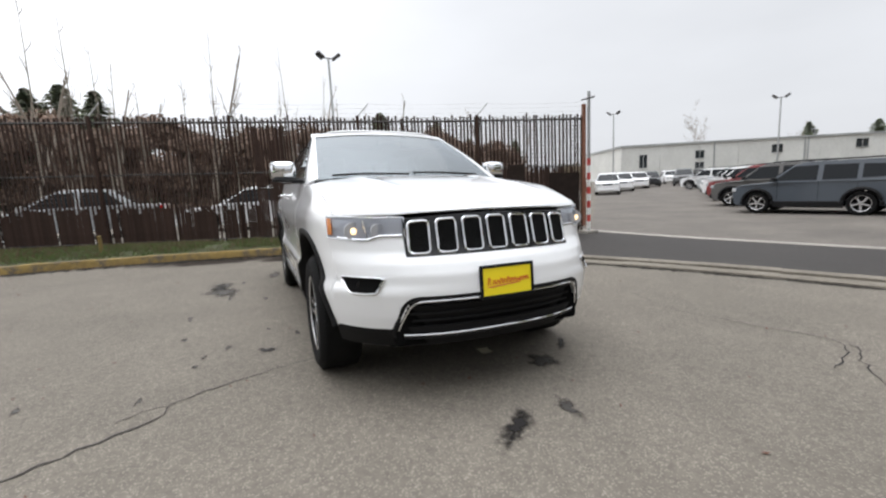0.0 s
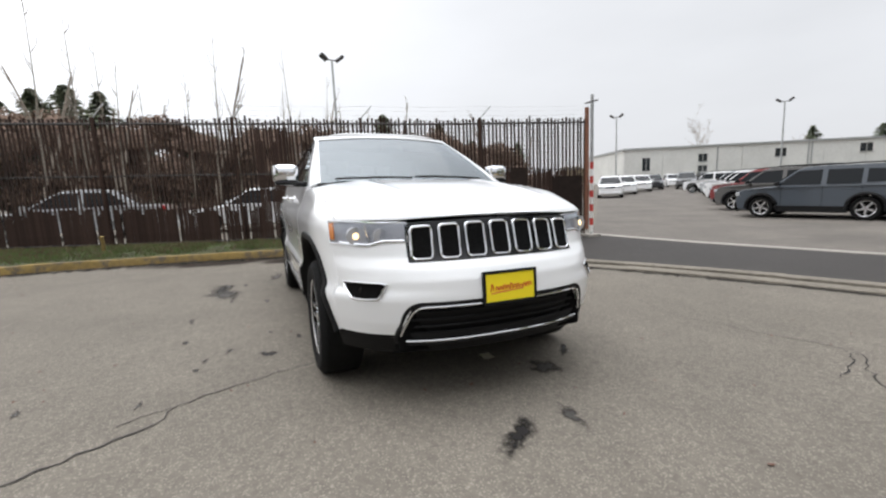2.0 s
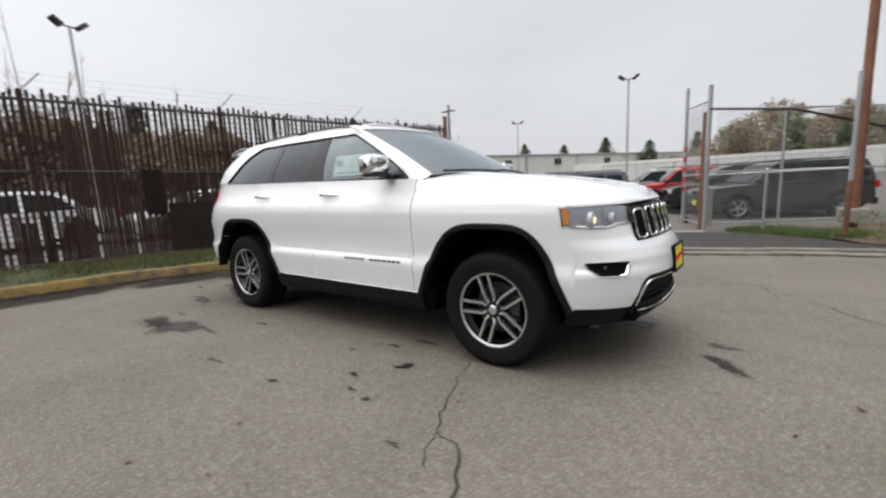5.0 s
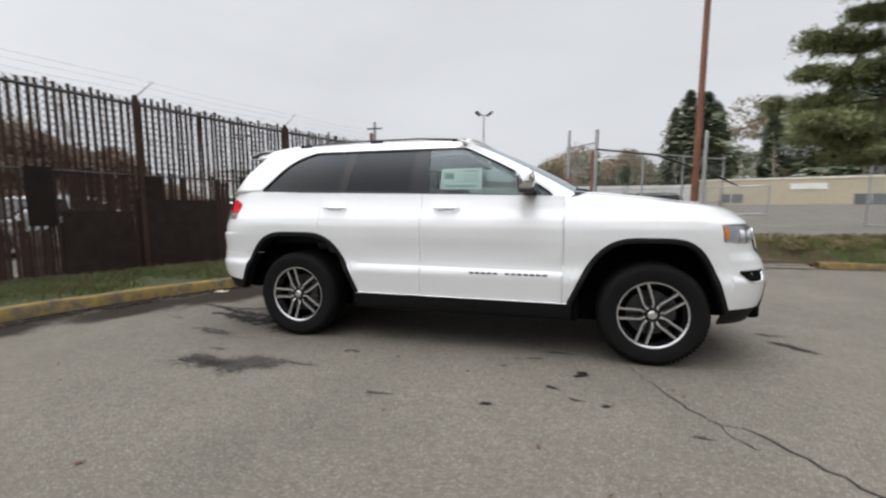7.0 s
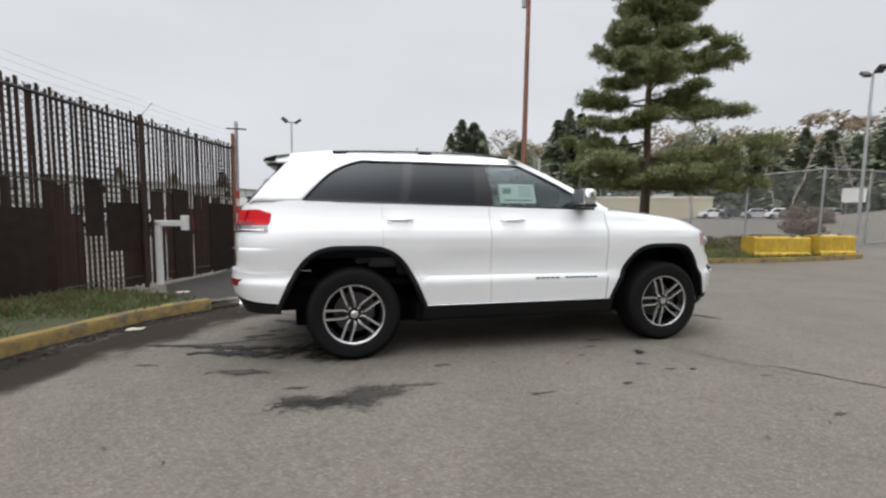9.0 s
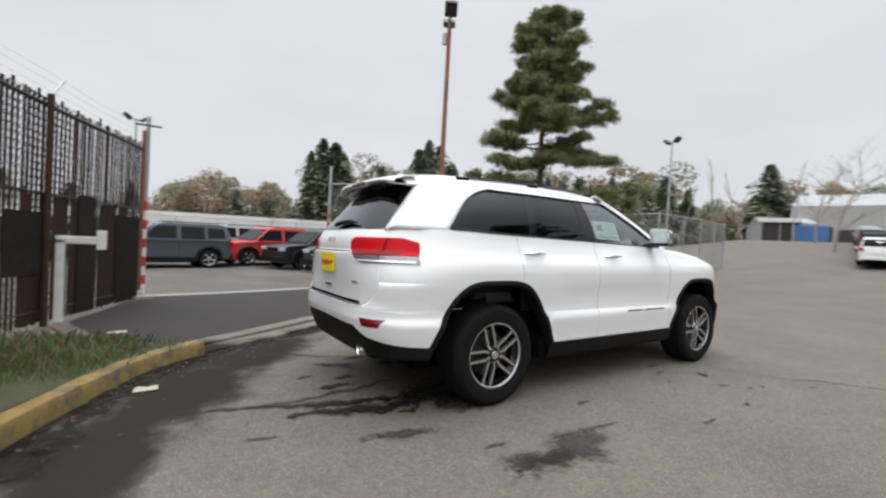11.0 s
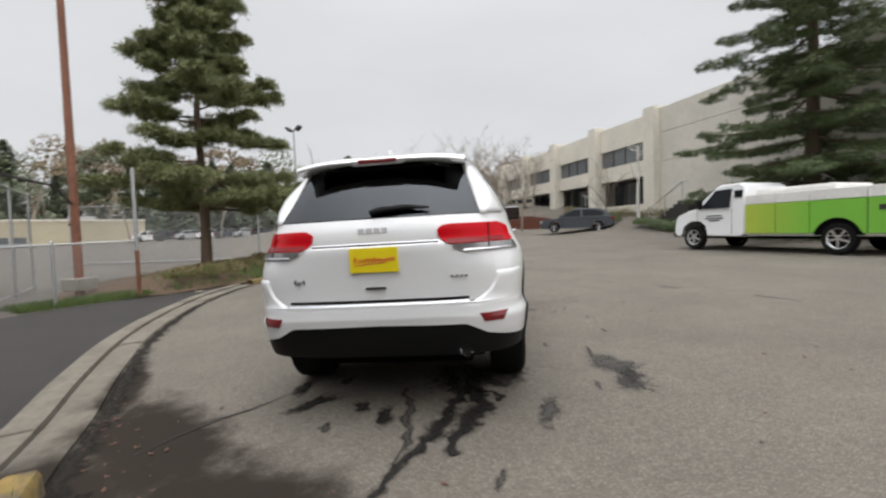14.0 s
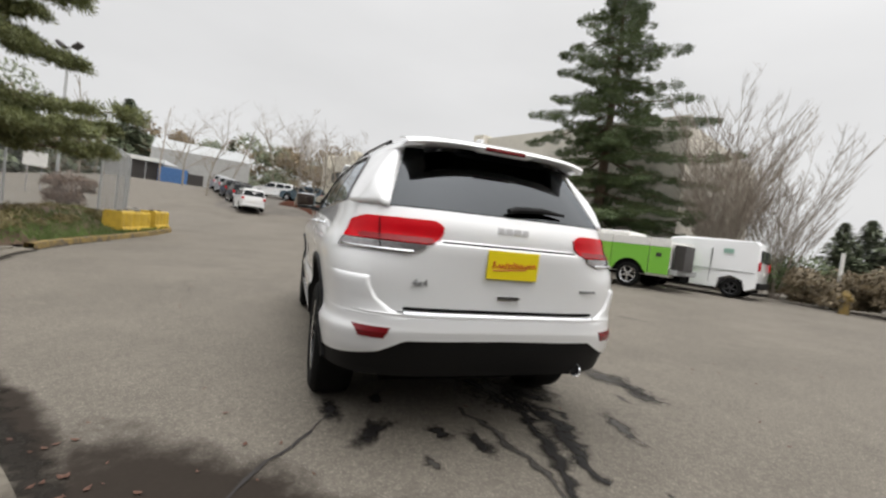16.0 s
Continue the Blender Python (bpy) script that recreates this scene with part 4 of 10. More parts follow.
        for v in np.linspace(-0.03, 1.04, 16):
            col = [gside(a_edge(v) + (0.84 - 0.78 * v - a_edge(v)) * k / 4, v, 0.006) for k in range(5)]
            q = ws(sd * 0.985, max(0.0, v))
            e, p = Vector((q[0] + 0.006, q[1], q[2] + 0.006)), Vector(col[-1])
            mid = p.lerp(e, 0.5) + Vector((0.02, sd * 0.012, 0.008))
            col += [tuple(p.lerp(mid, 0.6)), tuple(mid), tuple(mid.lerp(e, 0.5)), tuple(e)]
            rows.append(col)
        bm = bmesh.new()
        add_grid(bm, rows, 0.02, (0, 0, 1.2))
        part("front_pillar", bm, M_BODY, car, "white windscreen pillar", smooth=True, angle=60)
        rows = []
        for v in np.linspace(-0.015, 1.06, 14):
            xr = -2.23 + 0.27 * v
            col = [gside(q_edge(v) + (xr - q_edge(v)) * k / 8, v, 0.006) for k in range(9)]
            q = rw(sd * 0.965, v)
            e, p = Vector((q[0] - 0.006, q[1], q[2] + 0.002)), Vector(col[-1])
            mid = p.lerp(e, 0.5) + Vector((-0.008, sd * 0.012, 0.0))
            col += [tuple(p.lerp(mid, 0.55)), tuple(mid), tuple(mid.lerp(e, 0.5)), tuple(e)]
            rows.append(col)
        bm = bmesh.new()
        add_grid(bm, rows, 0.015, (-1.5, 0, 1.3))
        part("rear_corner_pillar", bm, M_BODY, car, "white rear pillar", smooth=True, angle=130)
        bm = bmesh.new()
        add_tube(bm, [gside(x, 0.0, 0.008) for x in np.linspace(-1.83, 0.735, 40)], 0.009, 6)
        part("waist_trim", bm, M_GLOSSBLK, car)
        bm = bmesh.new()
        add_tube(bm, [gside(q_edge(v), v, 0.008) for v in np.linspace(0, 1, 14)] + [gside(x, 1.0, 0.008) for x in np.linspace(-1.36, 0.02, 20)] + [gside(a_edge(v), v, 0.008) for v in np.linspace(1, 0, 16)], 0.008, 6)
        part("window_trim", bm, M_GLOSSBLK, car)
        # roof rail
        bm = bmesh.new()
        pts = [(x, sd * float(np.interp(x, [-1.9, -0.8, 0.1], [0.535, 0.585, 0.575])), roof(x, 0.86)[2] + 0.016 - 0.02 * ((x + 0.85) / 1.0) ** 6) for x in np.linspace(0.0, -1.62, 24)]
        add_tube(bm, pts, [0.005] + [0.0085] * 22 + [0.005], 8)
        rail = part("roof_rail", bm, M_DKALLOY, car, "dark roof rail", smooth=True)
        for x in (-0.06, -0.82, -1.56):
            bm = bmesh.new()
            add_box(bm, (x, sd * float(np.interp(x, [-1.9, -0.8, 0.1], [0.535, 0.585, 0.575])), roof(x, 0.86)[2] + 0.004), (0.12, 0.02, 0.03), 0.008)
            part("rail_foot", bm, M_BLACKPL, rail)
        # mirror
        bm = bmesh.new()
        add_box(bm, (0.55, sd * 0.99, 1.352), (0.12, 0.195, 0.145), 0.042)
        mir = part("door_mirror", bm, M_CHROME, car, "chrome-capped door mirror", smooth=True, angle=60)
        bm = bmesh.new()
        add_box(bm, (0.555, sd * 0.98, 1.275), (0.12, 0.2, 0.035), 0.014)
        add_box(bm, (0.575, sd * 0.875, 1.262), (0.10, 0.12, 0.04), 0.012)
        part("mirror_foot", bm, M_GLOSSBLK, mir)
        bm = bmesh.new()
        add_box(bm, (0.482, sd * 1.0, 1.355), (0.008, 0.18, 0.125), 0.003)
        part("mirror_glass", bm, M_CHROME, mir)
        # tail lamp: red upper, clear lower, from flank round to the gate
        def s_rear_y(y, z=1.15):
            return 2 + math.acos(min(1, (y / C_W(z)) ** (C_NR(z) / 2))) * 2 / math.pi
        s_flank = s_at_x(-2.095, 1.15)
        for nm, z0, z1, y_in, mt, lb in (("tail_light", 1.102, 1.222, 0.402, M_REDLENS, "red tail light"), ("reversing_light", 1.046, 1.098, 0.472, M_CLEARLAMP, "clear reversing light")):
            ss = [*np.linspace(s_flank, s_rear_y(0.80), 6)[:-1], *[s_rear_y(y) for y in np.linspace(0.80, y_in, 18)]]
            rows = []
            for s in ss:
                q = outline(s, 1.15)
                e = max(0.0, 1 - (q[1] - y_in) / 0.07) if q[0] < -2.2 else 0.0
                if nm == "tail_light":
                    bot, top = z0 + 0.045 * e * e, z1 - 0.03 * e * e - (0.02 * max(0, (q[0] + 2.2) / 0.07))
                else:
                    bot, top = z0 + 0.03 * e, z1
                col = []
                for k in range(6):
                    p = outline(s, bot + (top - bot) * k / 5)
                    f = min(1, max(0, (-q[0] - 2.25) / 0.12))
                    col.append((p[0] - 0.014 * f, sd * (p[1] + 0.010 * (1 - f)), p[2]))
                rows.append(col)
            bm = bmesh.new()
            add_grid(bm, rows, 0.03, (-1.9, 0, 1.1))
            tl = part(nm, bm, mt, car, lb, smooth=True)
        bm = bmesh.new()
        add_grid(bm, [[(rear_x(y, z) - 0.0165, sd * y, z) for z in (1.106, 1.118, 1.132)] for y in np.linspace(0.45, 0.80, 14)], 0.006, (-1.9, 0, 1.1))
        part("lamp_band", bm, M_REDDEEP, car, "deep red band in the tail light", smooth=True)
        bm = bmesh.new()
        yq = 0.705
        add_tube(bm, [(rear_x(yq, z) - 0.013, sd * yq, z) for z in (1.046, 1.09, 1.14, 1.19, 1.218)], 0.004, 5)
        part("lamp_seam", bm, M_DARK, car)
        bm = bmesh.new()
        add_tube(bm, [(rear_x(y, 1.06) - 0.016, sd * y, 1.058) for y in np.linspace(0.55, 0.87, 14)], 0.007, 6)
        part("lamp_strip", bm, M_CHROME, car, "bright strip in the reversing light")
        # bumper reflector
        bm = bmesh.new()
        add_grid(bm, [[(rear_x(y, z) - 0.004, sd * y, z) for y in np.linspace(0.628 + 0.03 * v, 0.805 - 0.03 * v, 9)] for v, z in ((0, 0.672), (0.5, 0.645), (1, 0.616))], 0.012, (-2.0, 0, 0.64))
        part("reflector", bm, M_REDREF, car, "dark red bumper reflector")
    # rear bumper, valance, tailgate
    s0 = s_at_x(-1.80)
    def rear_rows(z0, z1, m, n=120, out=0.0, low=None):
        s0 = s_at_x(-1.80) if low else s_ar
        rows = []
        for k in range(n + 1):
            u = k / n * 2 - 1
            s = 3 - abs(u) * (3 - s0)
            sd = -1 if u < 0 else 1
            zz0 = max(low(outline(s, 0.6)[1]), min(z1 - 0.002, arch_z(outline(s, 0.7)[0]))) if low else z0
            rows.append([(q[0] - out, sd * q[1], q[2]) for q in (outline(s, zz0 + (z1 - zz0) * j / m) for j in range(m + 1))])
        return rows
    lowb = lambda y: float(np.interp(y, [0, 0.55, 0.68, 0.95], [0.618, 0.61, 0.545, 0.48]))
    bm = bmesh.new()
    add_grid(bm, rear_rows(0.5, 0.743, 16, low=lowb), 0.012, (-1.5, 0, 0.7))
    rb = part("rear_bumper", bm, M_BODY, car, smooth=True)
    bm = bmesh.new()
    add_grid(bm, [[(rear_x(y, 0.73) + d, y, z) for d, z in ((0.0, 0.742), (0.07, 0.747))] for y in np.linspace(-0.86, 0.86, 30)], 0.01, (-2, 0, 0))
    part("bumper_step", bm, M_BODY, rb, smooth=True)
    bm = bmesh.new()
    add_tube(bm, [(rear_x(y, 0.73) + 0.012, y, 0.749) for y in np.linspace(-0.57, 0.57, 24)], 0.009, 6)
    part("step_strip", bm, M_CHROME, rb, "chrome strip on the bumper step")
    bm = bmesh.new()
    add_tube(bm, [(rear_x(y, 0.745) - 0.006, y, 0.768) for y in np.linspace(-0.57, 0.57, 24)], 0.009, 6)
    part("gate_gap", bm, M_DARK, rb, "dark gap over the bumper step")
    # the bumper climbs beside the gate
    for sd in (-1, 1):
        rows = []
        for k in range(17):
            u = (k / 16) ** 1.7
            col = []
            for z, o in ((0.731, 0.0), (0.76, 0.9), (0.81, 1.0), (0.87, 1.0), (0.895, 0.92), (0.91, 0.6), (0.918, 0.1), (0.92, -0.3)):
                y0 = float(np.interp(z, [0.731, 0.76, 0.80, 0.86, 0.92], [0.57, 0.62, 0.685, 0.725, 0.74]))
                sa = 2 + math.acos((y0 / C_W(z)) ** (C_NR(z) / 2)) * 2 / math.pi
                sb = s_at_x(-1.98, z)
                x, y, _ = outline(sa + (sb - sa) * u, z)
                f = smooth_step(0.0, 0.05, u) * (1 - smooth_step(0.5, 1.0, u))
                back = 0.018 * o * f if o > 0 else 0.02 * o
                col.append((x - back, sd * (y + 0.3 * back), z))
            rows.append(col)
        bm = bmesh.new()
        add_grid(bm, rows)
        part("bumper_corner", bm, M_BODY, rb, smooth=True)
    bm = bmesh.new()
    add_grid(bm, rear_rows(0.40, 0.635, 9, out=-0.012), 0.012, (-1.5, 0, 0.6))
    part("rear_valance", bm, M_BLACKPL, car, "black lower rear bumper", smooth=True)
    bm = bmesh.new()
    yw = lambda z: float(np.interp(z, [0.745, 0.82, 0.95, 1.3], [0.69, 0.725, 0.735, 0.70]))
    add_grid(bm, [[(rear_x(u * yw(z), z) - 0.003, u * yw(z), z) for z in [0.752, 0.77, 0.80, 0.86, 0.9, 0.95, 1.0, 1.05, 1.09, 1.105, 1.115, 1.13, 1.15, 1.2, 1.24, 1.278]] for u in np.linspace(-1, 1, 41)], 0.015, (-1.5, 0, 1.0))
    gate = part("tailgate", bm, M_BODY, car, smooth=True, angle=25)
    # dark tube that stands in for the shadow under the tailgate's lip
    bm = bmesh.new()
    add_tube(bm, [(rear_x(y, 1.12) - 0.006, y, 1.118) for y in np.linspace(-0.4, 0.4, 16)], 0.005, 6)
    part("gate_lip_shadow", bm, M_DARK, gate)
    bm = bmesh.new()
    add_box(bm, (-2.446, 0, 0.85), (0.012, 0.13, 0.014), 0.004)
    part("gate_latch", bm, M_DARKMETAL, gate)
    # rear window
    bm = bmesh.new()
    add_grid(bm, [[rw(u, v) for v in np.linspace(0, 1, 10)] for u in np.linspace(-0.96, 0.96, 25)], 0.004, (-1.5, 0, 1.2))
    part("rear_window", bm, M_TINT, car, "dark privacy glass rear window", smooth=True).visible_shadow = False
    bm = bmesh.new()
    add_tube(bm, [(lambda p: (p[0] - 0.03, p[1], p[2]))(rw(u, v)) for u, v in ((-0.52, 0.13), (-0.3, 0.16), (-0.05, 0.13), (0.04, 0.09))], [0.007, 0.017, 0.019, 0.017], 8)
    part("rear_wiper", bm, M_BLACKPL, car, "black rear wiper arm", smooth=True)
    # windscreen
    bm = bmesh.new()
    add_grid(bm, [[ws(u, v) for v in np.linspace(0, 0.95, 14)] for u in np.linspace(-1, 1, 25)], 0.005, (0, 0, 1.2))
    part("windscreen", bm, M_SHIELD, car, "pale reflecting windscreen", smooth=True).visible_shadow = False
    bm = bmesh.new()
    add_grid(bm, [[(lambda p: (p[0] + 0.004, p[1], p[2] + 0.006))(ws(u, v)) for v in (0.925, 0.95, 0.975, 1.0, 1.03)] for u in np.linspace(-1.04, 1.04, 25)], 0.012, (0, 0, 1.2))
    part("roof_header", bm, M_BODY, car, smooth=True)
    bm = bmesh.new()
    add_grid(bm, [[(lambda p: (p[0] + d, p[1], p[2] + e))(ws(u, 0.0)) for d, e in ((0.05, -0.012), (0.02, -0.005), (-0.05, -0.01))] for u in np.linspace(-1.02, 1.02, 25)], 0.01, (0, 0, 0.5))
    part("cowl", bm, M_BLACKPL, car)
    for u0, u1 in ((0.75, -0.05), (-0.1, -0.85)):
        bm = bmesh.new()
        add_tube(bm, [(lambda p: (p[0] + 0.012, p[1], p[2] + 0.012))(ws(u0 + (u1 - u0) * k / 8, 0.01 + 0.02 * math.sin(k / 8 * 2))) for k in range(9)], 0.009, 6)
        part("wiper", bm, M_BLACKPL, car)
    # roof
    bm = bmesh.new()
    add_grid(bm, [[roof(x - (0.15 * u * u if x > 0.09 else 0), u) for u in [-1, -0.99, -0.975, -0.95, -0.91, -0.85, -0.75, -0.6, -0.4, -0.2, 0, 0.2, 0.4, 0.6, 0.75, 0.85, 0.91, 0.95, 0.975, 0.99, 1]] for x in [0.125, 0.1, 0.0, -0.1, -0.3, -0.5, -0.8, -1.1, -1.4, -1.7, -1.9, -2.08]], 0.02, (-0.9, 0, 1.2))
    part("roof", bm, M_BODY, car, "white roof", smooth=True, angle=60)
    # spoiler
    bm = bmesh.new()
    rows = []
    for u in np.linspace(-1, 1, 31):
        e = 1 - 0.35 * abs(u) ** 4
        y = u * 0.575
        lamp = 0.012 if abs(y) < 0.16 else 0.0
        rows.append([(-1.98, y, 1.728 - 0.03 * u ** 4), (-2.1, y, 1.71 - 0.03 * u ** 4), (-2.1 - 0.115 * e, y, 1.685 - 0.03 * u ** 4), (-2.1 - 0.125 * e, y, 1.667 - 0.03 * u ** 4), (-2.1 - 0.11 * e, y, 1.652 - lamp - 0.03 * u ** 4), (-2.07, y, 1.648 - 0.02 * u ** 4)])
    add_grid(bm, rows, 0.006, (-1.9, 0, 1.66))
    sp = part("spoiler", bm, M_BODY, car, "white roof spoiler", smooth=True, angle=50)
    bm = bmesh.new()
    add_grid(bm, [[(-2.185 + 0.035 * abs(u) ** 4, u * 0.47, 1.648 - 0.035 * u ** 4), (-2.17, u * 0.46, 1.635 - 0.03 * abs(u) ** 3), (-2.13, u * 0.45, 1.615), (-2.07, u * 0.45, 1.64)] for u in np.linspace(-1, 1, 31)], 0.006, (-2.05, 0, 1.64))
    part("spoiler_underside", bm, M_GLOSSBLK, sp, smooth=True)
    bm = bmesh.new()
    add_box(bm, (-2.222, 0, 1.664), (0.014, 0.26, 0.024), 0.006)
    part("brake_light", bm, M_REDREF, sp, "red high brake light")
    bm = bmesh.new()
    add_tube(bm, [(-1.75, 0.0, 1.745), (-1.82, 0.0, 1.785), (-1.86, 0, 1.787), (-1.87, 0, 1.73)], [0.03, 0.022, 0.014, 0.006], 8)
    part("aerial_fin", bm, M_BODY, car, smooth=True)
    # badges: bonnet, tailgate, drive badge
    def strokes(parent, where, widths, h, m, material):
        u = -sum(widths) / 2 - 0.006 * (len(widths) - 1) / 2
        for w in widths:
            bm = bmesh.new()
            add_box(bm, (0, u + w / 2, 0), (0.006, w, h), 0.002)
            ob = part("badge_stroke", bm, material, parent)
            ob.matrix_basis = where @ m
            u += w + 0.008
    strokes(gate, Matrix.Translation((-2.426, 0, 1.205)), [0.036, 0.042, 0.042, 0.04], 0.034, Matrix.Identity(4), M_BADGE)
    strokes(car, Matrix.Translation((2.185, 0, 1.105)), [0.036, 0.04, 0.04, 0.036], 0.03, Matrix.Rotation(radians(-40), 4, "Y"), M_CHROME)
    strokes(gate, Matrix.Translation((-2.432, -0.52, 0.905)), [0.02] * 4, 0.014, Matrix.Identity(4), M_BADGE2)
    cu = bpy.data.curves.new("badge_text", "FONT")
    cu.body, cu.size, cu.extrude, cu.align_x = "4x4", 0.055, 0.003, "CENTER"
    cu.materials.append(M_BADGE2)
    tx = new("badge_text", cu)
    tx.parent = gate
    tx["label"] = "dark 4x4 badge lettering"
    tx.matrix_basis = Matrix.Translation((rear_x(0.5, 0.9) - 0.008, 0.5, 0.885)) @ pose(0, 0, 0, 90, 0, -90)
    # plates
    def plate(x, z, tilt, facing, wire):
        m = Matrix.Translation((x, 0, z)) @ pose(0, 0, 0, 0, 0, 0 if facing > 0 else 180) @ Matrix.Rotation(radians(tilt), 4, "Y")
        bm = bmesh.new()
        add_box(bm, (0, 0, 0), (0.008, 0.305, 0.152), 0.003)
        p = part("dealer_plate", bm, M_PLATE, car, "yellow plate with a red script scrawl")
        p.matrix_basis = m
        if wire:
            bm = bmesh.new()
            for c, sz in (((0.002, 0, 0.083), (0.014, 0.335, 0.016)), ((0.002, 0, -0.083), (0.014, 0.335, 0.016)), ((0.002, 0.16, 0), (0.014, 0.016, 0.152)), ((0.002, -0.16, 0), (0.014, 0.016, 0.152)), ((-0.01, 0, 0), (0.012, 0.33, 0.17))):
                add_box(bm, c, sz, 0.003)
            part("plate_frame", bm, M_BLACKPL, p, "black plate frame")
        rnd = random.Random(5)
        for k, (y, h) in enumerate(((-0.115, 0.055), (-0.085, 0.03), (-0.062, 0.028), (-0.04, 0.04), (-0.018, 0.03), (0.004, 0.045), (0.026, 0.028), (0.046, 0.03), (0.068, 0.012), (0.086, 0.028), (0.106, 0.028), (0.124, 0.03))):
            bm = bmesh.new()
            z0 = -0.012 + 0.01 * (k / 12)
            add_tube(bm, [(0.0045, y - 0.008, z0 - 0.006), (0.0048, y - 0.002, z0 + h * 0.6), (0.0045, y + 0.005, z0 + h * 0.5), (0.0045, y + 0.009, z0 - 0.004)], 0.0034, 5)
            part("script_stroke", bm, M_PLATERED, p)
        bm = bmesh.new()
        add_tube(bm, [(0.0045, -0.12, -0.03), (0.0045, -0.04, -0.024), (0.0045, 0.08, -0.016)], 0.003, 5)
        part("script_stroke", bm, M_PLATERED, p)
    plate(2.380, 0.664, -4, 1, True)
    plate(-2.457, 1.025, 2, -1, False)
    # exhaust, tow eye
    bm = bmesh.new()
    add_grid(bm, [[(x, -0.535 + r * math.cos(a), 0.43 + r * math.sin(a)) for x, r in ((-2.2, 0.034), (-2.38, 0.038), (-2.39, 0.036), (-2.385, 0.032), (-2.25, 0.03))] for a in np.linspace(0, math.tau, 25)])
    part("exhaust_tip", bm, M_CHROME, car, "chrome exhaust tip", smooth=True)
    # under the car
    bm = bmesh.new()
    add_box(bm, (0, 0, 0.33), (3.9, 1.1, 0.22), 0.03)
    add_box(bm, (0, 0, 0.37), (1.9, 1.74, 0.18), 0.03)
    add_box(bm, (2.0, 0, 0.48), (0.5, 1.2, 0.3), 0.03)
    add_box(bm, (-2.05, 0, 0.55), (0.55, 1.3, 0.35), 0.03)
    part("underbody", bm, M_DARK, car)
    for c in (AXF, AXR):
        bm = bmesh.new()
        add_tube(bm, [(c, -0.8, HUB), (c, 0.8, HUB)], 0.05, 10)
        part("axle", bm, M_DARK, car)
    # cabin: floor, dash, seats, wheel
    bm = bmesh.new()
    add_box(bm, (-0.6, 0, 0.62), (3.0, 1.5, 0.05))
    add_box(bm, (-1.9, 0, 0.9), (0.75, 1.35, 0.03))
    part("cabin_floor", bm, M_DARK, car)
    bm = bmesh.new()
    add_box(bm, (0.72, 0, 1.06), (0.5, 1.5, 0.26), 0.08)
    part("dashboard", bm, M_BLACKPL, car, "black dashboard", smooth=True)
    for sd in (-1, 1):
        bm = bmesh.new()
        add_box(bm, (-0.1, sd * 0.78, 0.95), (2.0, 0.05, 0.55), 0.02)
        part("door_lining", bm, M_BLACKPL, car)
        bm = bmesh.new()
        add_box(bm, (-1.66, sd * 0.70, 1.02), (1.05, 0.05, 0.4), 0.02)
        part("boot_lining", bm, M_BLACKPL, car)
    for x, ys in ((-0.22, (-0.37, 0.37)), (-1.12, (-0.42, 0.0, 0.42))):
        for y in ys:
            bm = bmesh.new()
            add_box(bm, (x + 0.05, y, 0.80), (0.52, 0.5 if len(ys) == 2 else 0.4, 0.16), 0.05)
            add_box(bm, (x - 0.25, y, 1.08), (0.16, 0.48 if len(ys) == 2 else 0.4, 0.62), 0.06, Matrix.Translation((x - 0.2, y, 0.8)) @ Matrix.Rotation(radians(-14), 4, "Y") @ Matrix.Translation((0.2 - x, -y, -0.8)))
            add_box(bm, (x - 0.40, y, 1.46), (0.10, 0.25, 0.17), 0.04)
            part("seat", bm, M_SEAT, car, "grey seat with headrest", smooth=True, angle=60)
    bm = bmesh.new()
    loop_tube(bm, [(0.36 + 0.06 * math.sin(a), 0.37 + 0.185 * math.cos(a), 1.12 + 0.175 * math.sin(a)) for a in np.linspace(0, math.tau, 24, endpoint=False)], 0.016, 8)
    part("steering_wheel", bm, M_BLACKPL, car, smooth=True)
    bm = bmesh.new()
    add_grid(bm, [[(x, sd2 * 0.60, z) for x, z, sd2 in ((xx, 1.60 + 0.06 * 0, s2) for s2 in (-1, 1))] for xx in (0.05, -2.0)], 0.02, (0, 0, 1.2))
    part("headlining", bm, M_SEAT, car)
    bm = bmesh.new()
    add_box(bm, (0.28, 0, 1.60), (0.03, 0.22, 0.07), 0.015)
    part("inside_mirror", bm, M_BLACKPL, car)
    # price sheet inside the near front window
    bm = bmesh.new()
    p0 = [(-0.17, 1.30), (0.18, 1.30), (0.17, 1.475), (-0.17, 1.475)]
    vs = [bm.verts.new((x, -0.80 + (z - 1.28) * 0.40, z)) for x, z in p0] + [bm.verts.new((x, -0.797 + (z - 1.28) * 0.40, z)) for x, z in p0]
    for f in ((0, 1, 2, 3), (7, 6, 5, 4), (0, 4, 5, 1), (1, 5, 6, 2), (2, 6, 7, 3), (3, 7, 4, 0)):
        bm.faces.new([vs[i] for i in f])
    sheet = part("price_sheet", bm, M_PAPER, car, "white price sheet in the window")
    for (x, z, w, h) in ((-0.1, 1.39, 0.08, 0.09), (0.08, 1.45, 0.12, 0.01), (0.08, 1.42, 0.12, 0.006), (0.08, 1.395, 0.12, 0.006), (0.08, 1.37, 0.12, 0.006), (0.0, 1.325, 0.26, 0.014)):
        bm = bmesh.new()
        add_box(bm, (x, -0.802 + (z - 1.28) * 0.40, z), (w, 0.001, h))
        part("print_bar", bm, M_PRINT, sheet)
    # wheels
    w = make_wheel()
    w.parent = car
    w["label"] = "grey ten-spoke alloy wheel with black tyre"
    w.matrix_basis = pose(AXF, -0.80, HUB)
